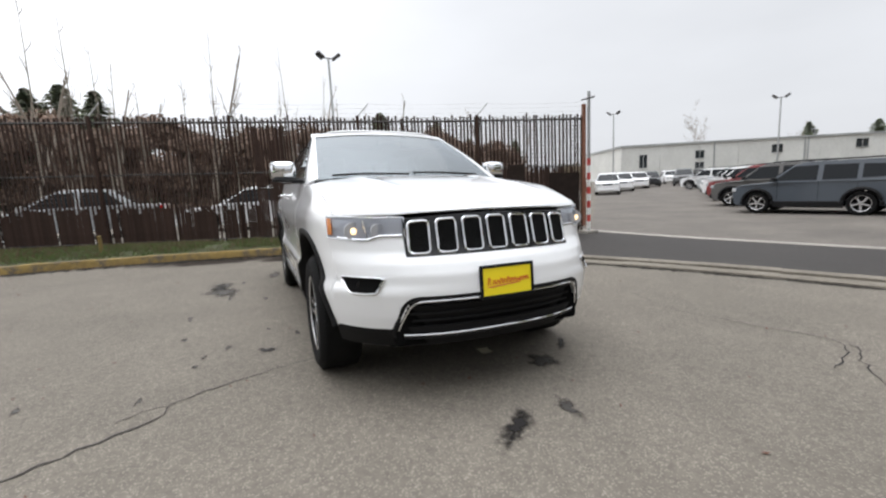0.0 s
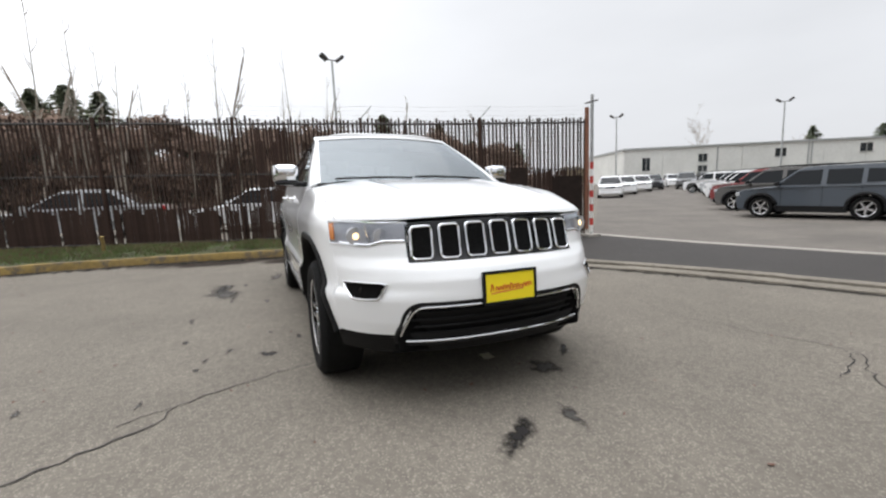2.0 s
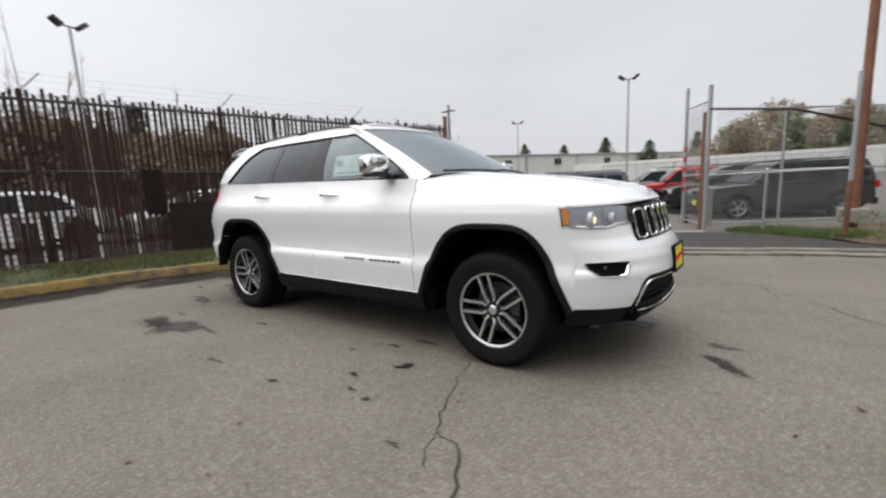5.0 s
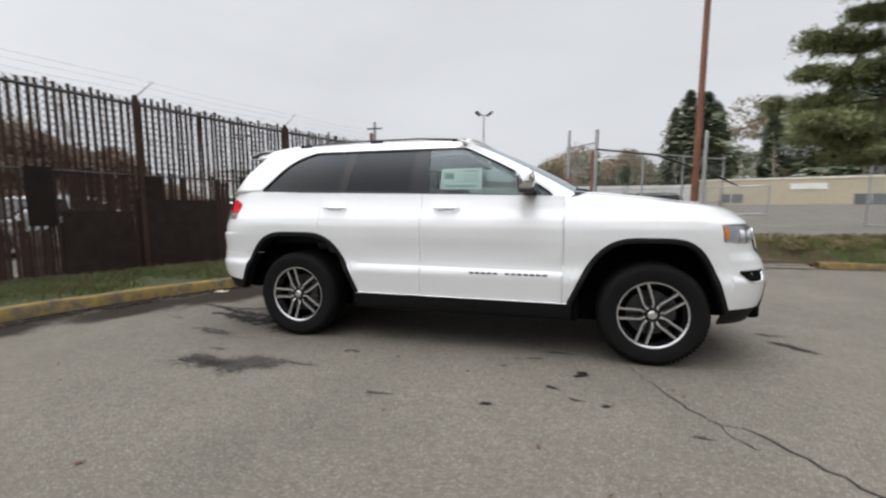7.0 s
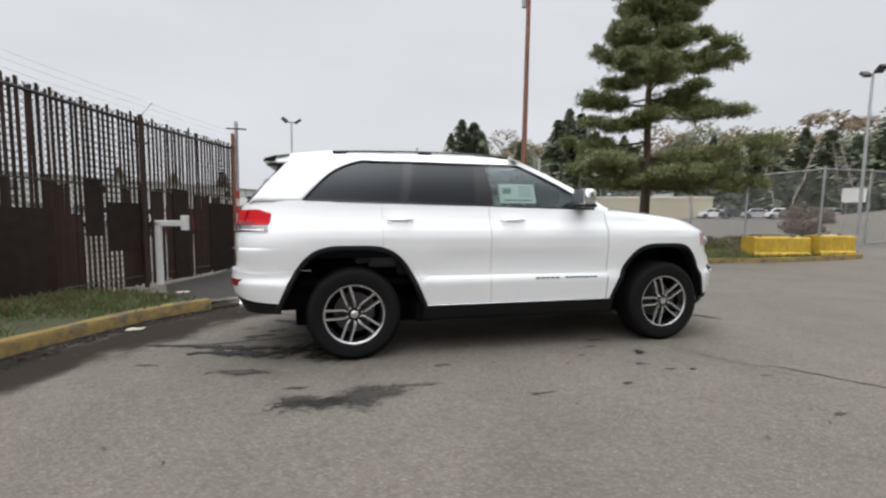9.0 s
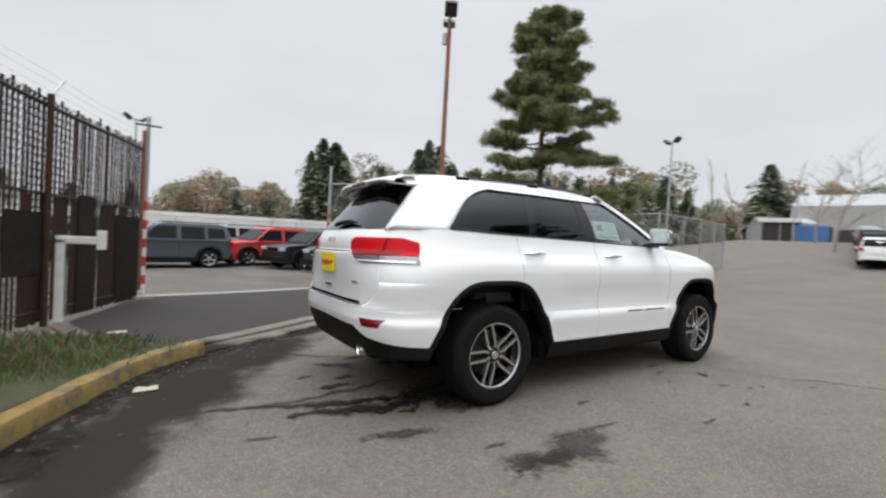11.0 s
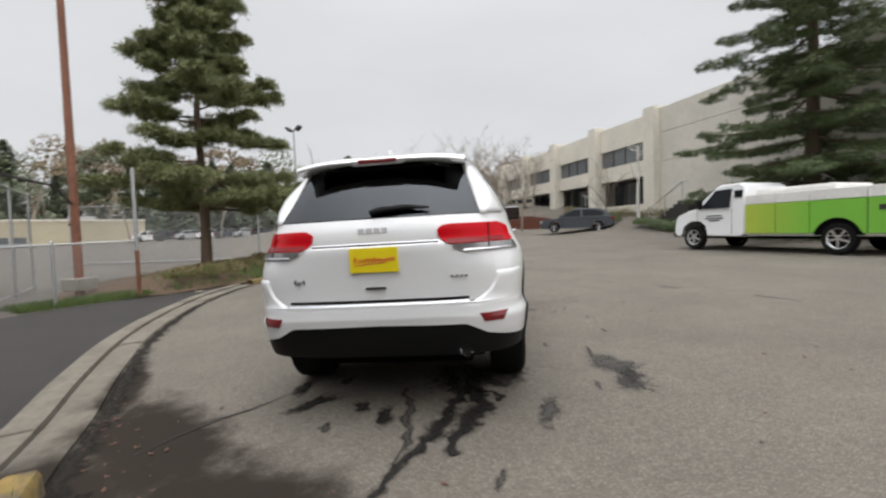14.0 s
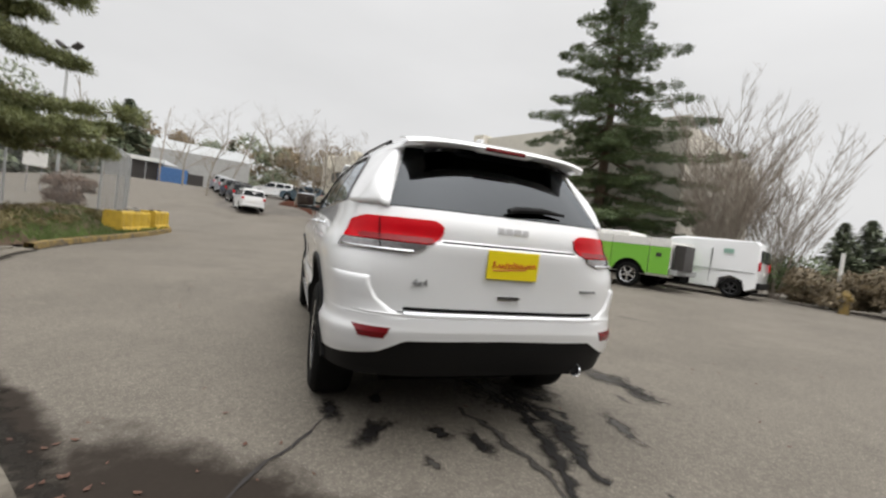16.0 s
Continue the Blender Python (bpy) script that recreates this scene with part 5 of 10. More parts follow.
    for x, sd in ((AXR, -1), (AXF, 1), (AXR, 1)):
        copy_thing(w, pose(x, sd * 0.80, HUB, 0, 0, 0 if sd < 0 else 180))


def door_dent(x, z):
    """The sculpted hollow of the doors, deepest under the waist and above the lower ridge."""
    return 0.009 * math.exp(-((z - 0.80) / 0.10) ** 2) * smooth_step(-0.95, -0.6, x) * (1 - smooth_step(0.5, 0.78, x))


M_BADGE = mat("bright_badge", (0.9, 0.9, 0.92), 0.25, 0.35, vary=0.1, scale=60)
M_BADGE2 = mat("grey_badge", (0.22, 0.22, 0.23), 0.4, 0.4, vary=0.1, scale=60)
M_LAMPIN = mat("lamp_bowl", (0.42, 0.42, 0.43), 0.4, 0.15, vary=0.1, scale=30)
M_WARM = mat("warm_bulb", (0.5, 0.32, 0.14), 0.4)
M_WARM.node_tree.nodes["Principled BSDF"].inputs["Emission Color"].default_value = (1.0, 0.72, 0.4, 1)
M_WARM.node_tree.nodes["Principled BSDF"].inputs["Emission Strength"].default_value = 2.2
M_CLEARLAMP = mat("clear_lamp", (0.3, 0.285, 0.29), 0.2, 0.5, coat=0.5, vary=0.8, scale=45)
M_REDDEEP = mat("deep_red_lens", (0.2, 0.003, 0.006), 0.2, spec=0.2)
M_REDREF = mat("dark_red_reflector", (0.17, 0.006, 0.01), 0.25, coat=0.4)
M_PRINT = mat("grey_green_print", (0.25, 0.4, 0.33), 0.8)
white_suv()


# ---- kerb, gutter, driveway, beds ----
EDGE_PTS = spline(EDGE, 240)
I_GUT = min(range(240), key=lambda i: math.dist(EDGE_PTS[i], (-3.15, 1.55)))
I_YEL = min(range(240), key=lambda i: math.dist(EDGE_PTS[i], (5.75, 5.62)))


def offset(pts, i, d):
    a, b = pts[max(i - 1, 0)], pts[min(i + 1, len(pts) - 1)]
    tx, ty = b[0] - a[0], b[1] - a[1]
    l = math.hypot(tx, ty)
    return pts[i][0] - ty / l * d, pts[i][1] + tx / l * d


def profile_strip(name, pts, i0, i1, prof, material, parent=None, label="", wob=0.0):
    """Sweeps a profile of (offset, height) along part of a line."""
    bm = bmesh.new()
    rows = []
    for i in range(i0, i1 + 1):
        row = []
        for d, h in prof:
            x, y = offset(pts, i, d)
            row.append((x, y, gz(x, y) + h + (wob * noise.noise(Vector((x * 3, y * 3, h * 9))) if h > 0.01 else 0)))
        rows.append(row)
    add_grid(bm, rows)
    ob = part(name, bm, material, parent, label, smooth=True, angle=35)
    return ob


kerb = tagged(new("kerb"), "worn concrete kerb with faded yellow paint", "kerb", kind="structure")
KP = [(0, -0.05), (0.015, 0.10), (0.03, 0.125), (0.14, 0.13), (0.165, 0.12), (0.17, -0.05)]
for a, b in ((0, I_GUT), (I_YEL, 239)):
    step = 9
    for i in range(a, b - 1, step):
        j = min(i + step, b)
        n0 = len(bpy.data.objects)
        profile_strip("kerb_stone", EDGE_PTS, i, j, KP, M_YELLOW, kerb, wob=0.012)
gutter = tagged(new("gutter"), "flush concrete gutter in two bands with joints", "gutter", kind="structure")
for k, i in enumerate(range(I_GUT, I_YEL, 6)):
    j = min(i + 6, I_YEL)
    for d0, d1, h in ((0.02, 0.285, 0.022), (0.30, 0.52, 0.05)):
        e = random.Random(i + int(d0 * 100)).uniform(-0.006, 0.006)
        profile_strip("concrete_slab", EDGE_PTS, i, j, [(d0, -0.02), (d0 + 0.006, h + e - 0.006), (d0 + 0.02, h + e), (d1 - 0.02, h + e), (d1 - 0.006, h + e - 0.006), (d1, -0.02)], M_GUTTER, gutter)


def ground_patch(name, poly, material, label, category, dz=0.006, n=26, kind="structure"):
    """Fills a four-cornered area, given by two side lines, with a sheet that follows the ground."""
    A, B = poly
    A, B = spline(A, n), spline(B, n)
    bm = bmesh.new()
    add_grid(bm, [[(a[0] + (b[0] - a[0]) * k / 12, a[1] + (b[1] - a[1]) * k / 12, gz(a[0] + (b[0] - a[0]) * k / 12, a[1] + (b[1] - a[1]) * k / 12) + dz) for k in range(13)] for a, b in zip(A, B)])
    ob = part(name, bm, material, smooth=True)
    return tagged(ob, label, category, kind=kind)


STRIP = [(-4.3, 6.75), (-2.2, 7.15), (0, 7.85), (1.8, 8.5)]
drive_in = [offset(EDGE_PTS, i, 0.5) for i in range(I_GUT, I_YEL, 4)]
ground_patch("driveway", ([(-3.75, 1.75)] + drive_in, [(-4.6, 4.0), (-4.2, 5.6), (-4.1, 6.6), (-3.0, 6.9), (-1.0, 7.4), (0.6, 7.9), (1.9, 8.4), (3.0, 8.0), (4.1, 7.2), (5.6, 6.1)]), M_DRIVE, "dark asphalt driveway through the gate", "driveway", 0.008, 40)
ground_patch("lot_surface", (STRIP + [(6, 10), (14, 12)], [(-60, 60), (-30, 80), (0, 90), (30, 80), (50, 60), (60, 40)]), M_FARLOT, "pale worn lot surface behind the gate", "lot", 0.006, 40)
bm = bmesh.new()
SP = spline(STRIP, 30)
add_grid(bm, [[(offset(SP, i, d)[0], offset(SP, i, d)[1], gz(*offset(SP, i, d)) + h) for d, h in ((-0.14, 0.0), (-0.13, 0.018), (0.13, 0.018), (0.14, 0.0))] for i in range(30)])
tagged(part("gate_sill", bm, M_CONC), "pale concrete strip across the gateway", "sill", kind="structure")
# grass verge between kerb and fence, and the planted bed by the pine
FENCE = spline([(-3.94, 6.26), (-4.85, 3.8), (-5.65, 1.15), (-6.62, -2.5), (-7.6, -6.0), (-8.5, -9.5), (-9.2, -13)], 200)


def verge():
    bm = bmesh.new()
    rows = []
    for i in range(0, I_GUT + 1, 2):
        x, y = offset(EDGE_PTS, i, 0.165)
        f = min(FENCE, key=lambda p: abs(p[1] - y - 0.9))
        row = []
        for k in range(11):
            t = k / 10
            px, py = x + (f[0] - 0.4 - x) * t, y + (f[1] - y) * t
            row.append((px, py, gz(px, py) + 0.115 + 0.05 * math.sin(math.pi * t) + 0.03 * noise.noise(Vector((px * 2, py * 2, 0)))))
        rows.append(row)
    add_grid(bm, rows)
    tagged(part("verge", bm, M_GRASSY, smooth=True), "rough grass verge between kerb and fence", "verge", kind="structure")
    bm = bmesh.new()
    rows = []
    A = [offset(EDGE_PTS, i, 0.17) for i in range(I_YEL, 240, 4)]
    B = spline([(3.3, 8.3), (4.6, 10.2), (8.5, 12.2), (12.0, 11.4), (14.2, 9.4)], len(A))
    A[0] = (4.3, 7.0)
    for q, (a, b) in enumerate(zip(A, B)):
        row = []
        e = smooth_step(-0.5, 5, q)
        for k in range(13):
            t = k / 12
            px, py = a[0] + (b[0] - a[0]) * t, a[1] + (b[1] - a[1]) * t
            row.append((px, py, gz(px, py) + 0.02 + (0.08 + 0.42 * math.sin(math.pi * min(1, t * 1.1)) ** 0.8) * e + 0.05 * noise.noise(Vector((px, py, 3)))))
        rows.append(row)
    add_grid(bm, rows)
    tagged(part("planted_bed", bm, M_SOIL, smooth=True), "earth bed with leaves and low shrubs", "bed", kind="structure")
    return A, B


BED_A, BED_B = verge()


def blades(name, spots, hlo, hhi, wid, material, label, category, lean=0.5, seed=1, parent=None):
    """Many thin blades at (x, y, z) spots."""
    r = np.random.RandomState(seed)
    S = np.array(spots, float)
    n = len(S)
    h = r.uniform(hlo, hhi, n)
    a = r.uniform(0, math.tau, n)
    l = r.uniform(0, lean, n) * h
    b = r.uniform(0, math.tau, n)
    V = np.empty((n, 4, 3))
    V[:, 0] = S + np.c_[np.cos(a) * wid / 2, np.sin(a) * wid / 2, 0 * a]
    V[:, 1] = S - np.c_[np.cos(a) * wid / 2, np.sin(a) * wid / 2, 0 * a]
    mid = S + np.c_[np.cos(b) * l * 0.4, np.sin(b) * l * 0.4, h * 0.6]
    V[:, 2] = mid - np.c_[np.cos(a) * wid / 3, np.sin(a) * wid / 3, 0 * a]
    V[:, 3] = S + np.c_[np.cos(b) * l, np.sin(b) * l, h]
    F = []
    for i in range(n):
        k = 4 * i
        F.append((k, k + 1, k + 2, k + 3))
    ob = add_mesh(name, V.reshape(-1, 3), F, material)
    return tagged(ob, label, category, kind="stuff")


def verge_grass():
    r = random.Random(3)
    spots, dry = [], []
    while len(spots) < 34000:
        i = r.randrange(10, I_GUT)
        x0, y0 = offset(EDGE_PTS, i, 0.17)
        f = min(FENCE[::2], key=lambda p: abs(p[1] - y0 - 0.9))
        t = r.random() ** 0.8
        x, y = x0 + (f[0] - 0.2 - x0) * t + r.uniform(-0.1, 0.1), y0 + (f[1] - y0) * t + r.uniform(-0.2, 0.2)
        dens = 0.5 + noise.noise(Vector((x * 1.3, y * 1.3, 7)))
        if r.random() > dens + 0.1:
            continue
        z = gz(x, y) + 0.115 + 0.05 * math.sin(math.pi * t)
        (dry if r.random() < 0.24 else spots).append((x, y, z))
    blades("verge_grass", spots, 0.02, 0.085, 0.013, M_GRASS, "short green grass tufts on the verge", "grass", 0.8, 4)
    blades("dry_grass", dry, 0.03, 0.12, 0.012, M_DRYGRASS, "dead straw among the grass", "grass", 1.2, 5)
    spots = []
    for k in range(9000):
        i = r.randrange(len(BED_A) - 1)
        t = r.random() ** 2 * 0.35
        a, b = BED_A[i], BED_B[i]
        f = r.random()
        a2, b2 = BED_A[i + 1], BED_B[i + 1]
        ax, ay = a[0] + (a2[0] - a[0]) * f, a[1] + (a2[1] - a[1]) * f
        bx, by = b[0] + (b2[0] - b[0]) * f, b[1] + (b2[1] - b[1]) * f
        x, y = ax + (bx - ax) * t, ay + (by - ay) * t
        spots.append((x, y, gz(x, y) + 0.08 + 0.42 * math.sin(math.pi * min(1, t * 1.1)) ** 0.8))
    for k in range(4200):
        u, v = r.random(), r.random()
        x, y = 2.2 + 2.1 * u + 0.55 * v, 8.35 - 1.15 * u + 1.2 * v
        if noise.noise(Vector((x * 1.6, y * 1.6, 2))) > -0.25:
            spots.append((x, y, gz(x, y) + 0.025))
    blades("bed_grass", spots, 0.04, 0.16, 0.014, M_GRASS, "green grass along the edge of the bed", "grass", 0.8, 6)


verge_grass()


# ---- stains and cracks on the asphalt ----
def blob(name, cx, cy, rx, ry, turn, material, label, seed, dz=0.004, rough=0.45):
    r = random.Random(seed)
    ph = [r.uniform(0, 6.28) for _ in range(9)]
    am = [r.uniform(0.3, 1) * rough / (k + 1) for k in range(9)]
    c, s = math.cos(radians(turn)), math.sin(radians(turn))
    n, rings = 40, 5
    verts, core, faces = [(cx, cy, gz(cx, cy) + dz)], [1.0], []
    for k in range(n):
        a = k * math.tau / n
        q = 1.25 * (1 + sum(am[j] * math.sin((j + 2) * a + ph[j]) for j in range(9)))
        for i in range(1, rings + 1):
            u, v = rx * q * i / rings * math.cos(a), ry * q * i / rings * math.sin(a)
            x, y = cx + u * c - v * s, cy + u * s + v * c
            verts.append((x, y, gz(x, y) + dz))
            core.append(1.0 - i / rings)
    for k in range(n):
        p, q = 1 + k * rings, 1 + (k + 1) % n * rings
        faces.append((0, p, q))
        for i in range(rings - 1):
            faces.append((p + i, p + i + 1, q + i + 1, q + i))
    ob = add_mesh(name, verts, faces, material)
    ob.data.attributes.new("core", "FLOAT", "POINT").data.foreach_set("value", core)
    return tagged(ob, label, "stain", group="stains on the asphalt")


WETL, DAMPL = "dark wet oil stain on the asphalt", "dull damp patch on the asphalt"
for k, (x, y, rx, ry, tn) in enumerate(((2.68, -0.14, 0.18, 0.075, -40), (-1.83, 0.81, 0.16, 0.09, 20), (-2.13, 0.60, 0.19, 0.10, -35), (-2.20, 0.22, 0.09, 0.075, 0), (-2.35, 0.03, 0.14, 0.075, -20), (-1.69, 0.50, 0.08, 0.06, 0), (-1.72, -0.62, 0.24, 0.10, 60), (1.88, 0.78, 0.11, 0.04, -40))):
    blob("wet_stain", x, y, rx, ry, tn, M_WET, WETL, 11 + k)
for k, (x, y, rx, ry, tn) in enumerate(((2.65, 0.2, 0.10, 0.06, 0), (2.08, 0.46, 0.14, 0.10, 30), (-1.46, -1.67, 0.40, 0.19, 4), (-1.78, -1.67, 0.22, 0.12, 0), (-1.86, -1.43, 0.07, 0.035, 0), (-0.79, -1.19, 0.09, 0.025, 0), (-1.02, -1.56, 0.08, 0.03, 5), (-2.27, -1.03, 0.22, 0.075, 5), (-2.51, 0.36, 0.06, 0.05, 0))):
    blob("damp_patch", x, y, rx, ry, tn, M_DAMP, DAMPL, 41 + k)
for k, (x, y, rx, ry, tn) in enumerate(((0.64, -0.98, 0.055, 0.025, 0), (0.42, -1.2, 0.03, 0.02, 0), (0.81, -0.8, 0.1, 0.03, 0), (0.97, -1.23, 0.09, 0.05, 20), (0.77, -1.5, 0.045, 0.025, 0), (0.91, -1.65, 0.05, 0.02, -10), (1.08, -1.69, 0.05, 0.018, 0), (0.4, -1.84, 0.06, 0.02, 0))):
    blob("wet_stain", x, y, rx, ry, tn, M_WET, "small dark spot on the asphalt", 71 + k)
for k, (x, y, rx, ry, tn) in enumerate(((-0.26, -1.87, 0.09, 0.022, 0), (1.5, -1.93, 0.05, 0.018, 0), (1.32, -2.54, 0.06, 0.02, 0), (-3.04, -0.71, 0.10, 0.03, 0), (2.5, -3.62, 0.28, 0.05, 35), (1.22, -4.47, 0.25, 0.05, 30))):
    blob("damp_patch", x, y, rx, ry, tn, M_DAMP, DAMPL, 91 + k)


def ribbon(name, pts, w, material, label, category, seed=0, dz=0.005, jag=0.03, group=""):
    """A thin wandering strip, as a crack or a run of liquid."""
    r = random.Random(seed)
    n = max(12, int(14 * sum(math.dist(a, b) for a, b in zip(pts, pts[1:]))))
    P = spline(pts, n)
    P = [(x + r.uniform(-jag, jag), y + r.uniform(-jag, jag)) for x, y in P]
    bm = bmesh.new()
    rows = []
    for i in range(n):
        ww = w * r.uniform(0.4, 1.5) * (0.35 + 0.65 * math.sin(math.pi * (i + 0.7) / (n + 0.4)))
        if material is not M_CRACK:
            ww *= 1.9
        rows.append([(*offset(P, i, d), gz(*offset(P, i, d)) + dz) for d in (-ww / 2, 0.0, ww / 2)])
    add_grid(bm, rows)
    ob = part(name, bm, material)
    ob.data.attributes.new("core", "FLOAT", "POINT").data.foreach_set("value", [0.0, 0.85, 0.0] * n)
    return tagged(ob, label, category, group=group)


CR = "dark crack across the worn asphalt"
ribbon("crack", [(1.28, -0.9), (1.42, -1.32), (1.52, -1.56), (1.62, -1.73), (1.78, -1.78), (1.87, -1.92), (1.94, -2.09), (2.04, -2.22), (2.12, -2.5), (2.2, -3.1), (2.5, -4.2)], 0.013, M_CRACK, CR, "crack", 1, 0.0045, 0.02)
ribbon("crack", [(1.62, -1.73), (1.66, -1.9), (1.75, -1.98)], 0.008, M_CRACK, CR, "crack", 2, 0.0045, 0.012)
ribbon("crack", [(0.9, 2.5), (1.6, 2.26), (2.15, 2.36), (2.54, 2.48), (2.86, 2.5), (3.02, 2.24), (3.25, 1.94), (3.7, 1.3), (4.6, 0.8)], 0.008, M_CRACK, CR, "crack", 3, 0.0045, 0.02)
ribbon("crack", [(2.84, 2.49), (2.95, 2.2), (3.0, 1.95)], 0.012, M_CRACK, CR, "crack", 4, 0.0045, 0.015)
ribbon("crack", [(-2.85, 1.36), (-2.55, 1.24), (-2.35, 1.13), (-2.21, 1.0), (-2.03, 0.9), (-1.85, 0.82)], 0.018, M_CRACK, CR, "crack", 6, 0.0055, 0.02)
blob("damp_patch", -1.6, -0.5, 0.42, 0.28, 8, M_DAMP, "wide damp patch under the tail of the car", 140, 0.003, 0.5)
RUN = "run of dark liquid from under the car"
for k, p in enumerate((((-1.4, -0.3), (-1.55, -0.35), (-1.84, -0.39), (-1.98, -0.45), (-2.24, -0.39), (-2.52, -0.35), (-2.89, -0.2), (-3.3, -0.12)), ((-1.6, -0.5), (-2.01, -0.54), (-2.21, -0.6), (-2.42, -0.52), (-2.69, -0.46), (-2.83, -0.48)), ((-1.9, -0.02), (-2.1, -0.08), (-2.39, -0.14), (-2.77, -0.19), (-2.94, -0.16)), ((-1.8, -0.4), (-1.9, -0.55), (-2.0, -0.7), (-2.15, -0.72)))):
    ribbon("liquid_run", p, (0.10, 0.13, 0.05, 0.06)[k], (M_WET, M_WET, M_DAMP, M_WET)[k], RUN, "stain", 20 + k, 0.006, 0.022, "liquid runs under the car")
GUTLINE = [offset(EDGE_PTS, i, -0.04) for i in range(I_GUT - 30, I_GUT + 90, 3)]
ribbon("silt_line", GUTLINE, 0.14, M_SILT, "band of wet silt along the gutter's edge", "stain", 31, 0.003, 0.02)
ribbon("silt_line", [offset(EDGE_PTS, i, -0.12) for i in range(20, I_GUT, 4)], 0.3, M_SILT, "band of wet silt and leaves along the kerb", "stain", 32, 0.003, 0.04)


def litter_and_leaves():
    r = random.Random(9)
    spots = []
    for k in range(260):
        i = r.randrange(30, I_GUT + 10)
        x, y = offset(EDGE_PTS, i, -abs(r.gauss(0, 0.22)) - 0.02)
        spots.append((x, y))
    for k in range(160):
        spots.append((r.uniform(-4, 5), r.uniform(-5, 4)))
    verts, faces = [], []
    for x, y in spots:
        a, s = r.uniform(0, 6.28), r.uniform(0.008, 0.026)
        z = gz(x, y) + 0.007
        q = len(verts)
        for u, v, h in ((1, 0, 0.004), (0.2, 0.5, 0.0), (-1, 0, 0.006), (0.1, -0.5, 0.0)):
            verts.append((x + s * (u * math.cos(a) - v * math.sin(a)), y + s * (u * math.sin(a) + v * math.cos(a)), z + h * r.uniform(0.3, 1.6)))
        faces.append((q, q + 1, q + 2, q + 3))
    m = mat("dead_leaf", (0.10, 0.045, 0.028), 0.8, vary=0.5, scale=1.5, rand=0.0)
    tagged(add_mesh("fallen_leaves", verts, faces, m), "scattered brown fallen leaves along the kerb", "leaves", kind="stuff")
    mp = mat("crushed_litter", (0.42, 0.40, 0.30), 0.8, vary=0.2)
    for x, y, s, lift in ((-3.64, 0.56, 0.075, 0.004), (-4.0, 3.0, 0.09, 0.01), (-5.9, -3.6, 0.06, 0.16), (4.6, 6.35, 0.09, 0.02), (1.75, 0.2, 0.05, 0.004)):
        bm = bmesh.new()
        n = 6
        add_grid(bm, [[(x + s * (i / n * 2 - 1) + r.uniform(-0.01, 0.01), y + s * 0.7 * (j / n * 2 - 1) + r.uniform(-0.01, 0.01), gz(x, y) + lift + 0.004 + r.uniform(0, s * 0.16)) for i in range(n + 1)] for j in range(n + 1)], 0.002, (x, y, -5))
        tagged(part("litter", bm, mp), "crumpled pale scrap of litter on the ground", "litter", group="scraps of litter")


litter_and_leaves()


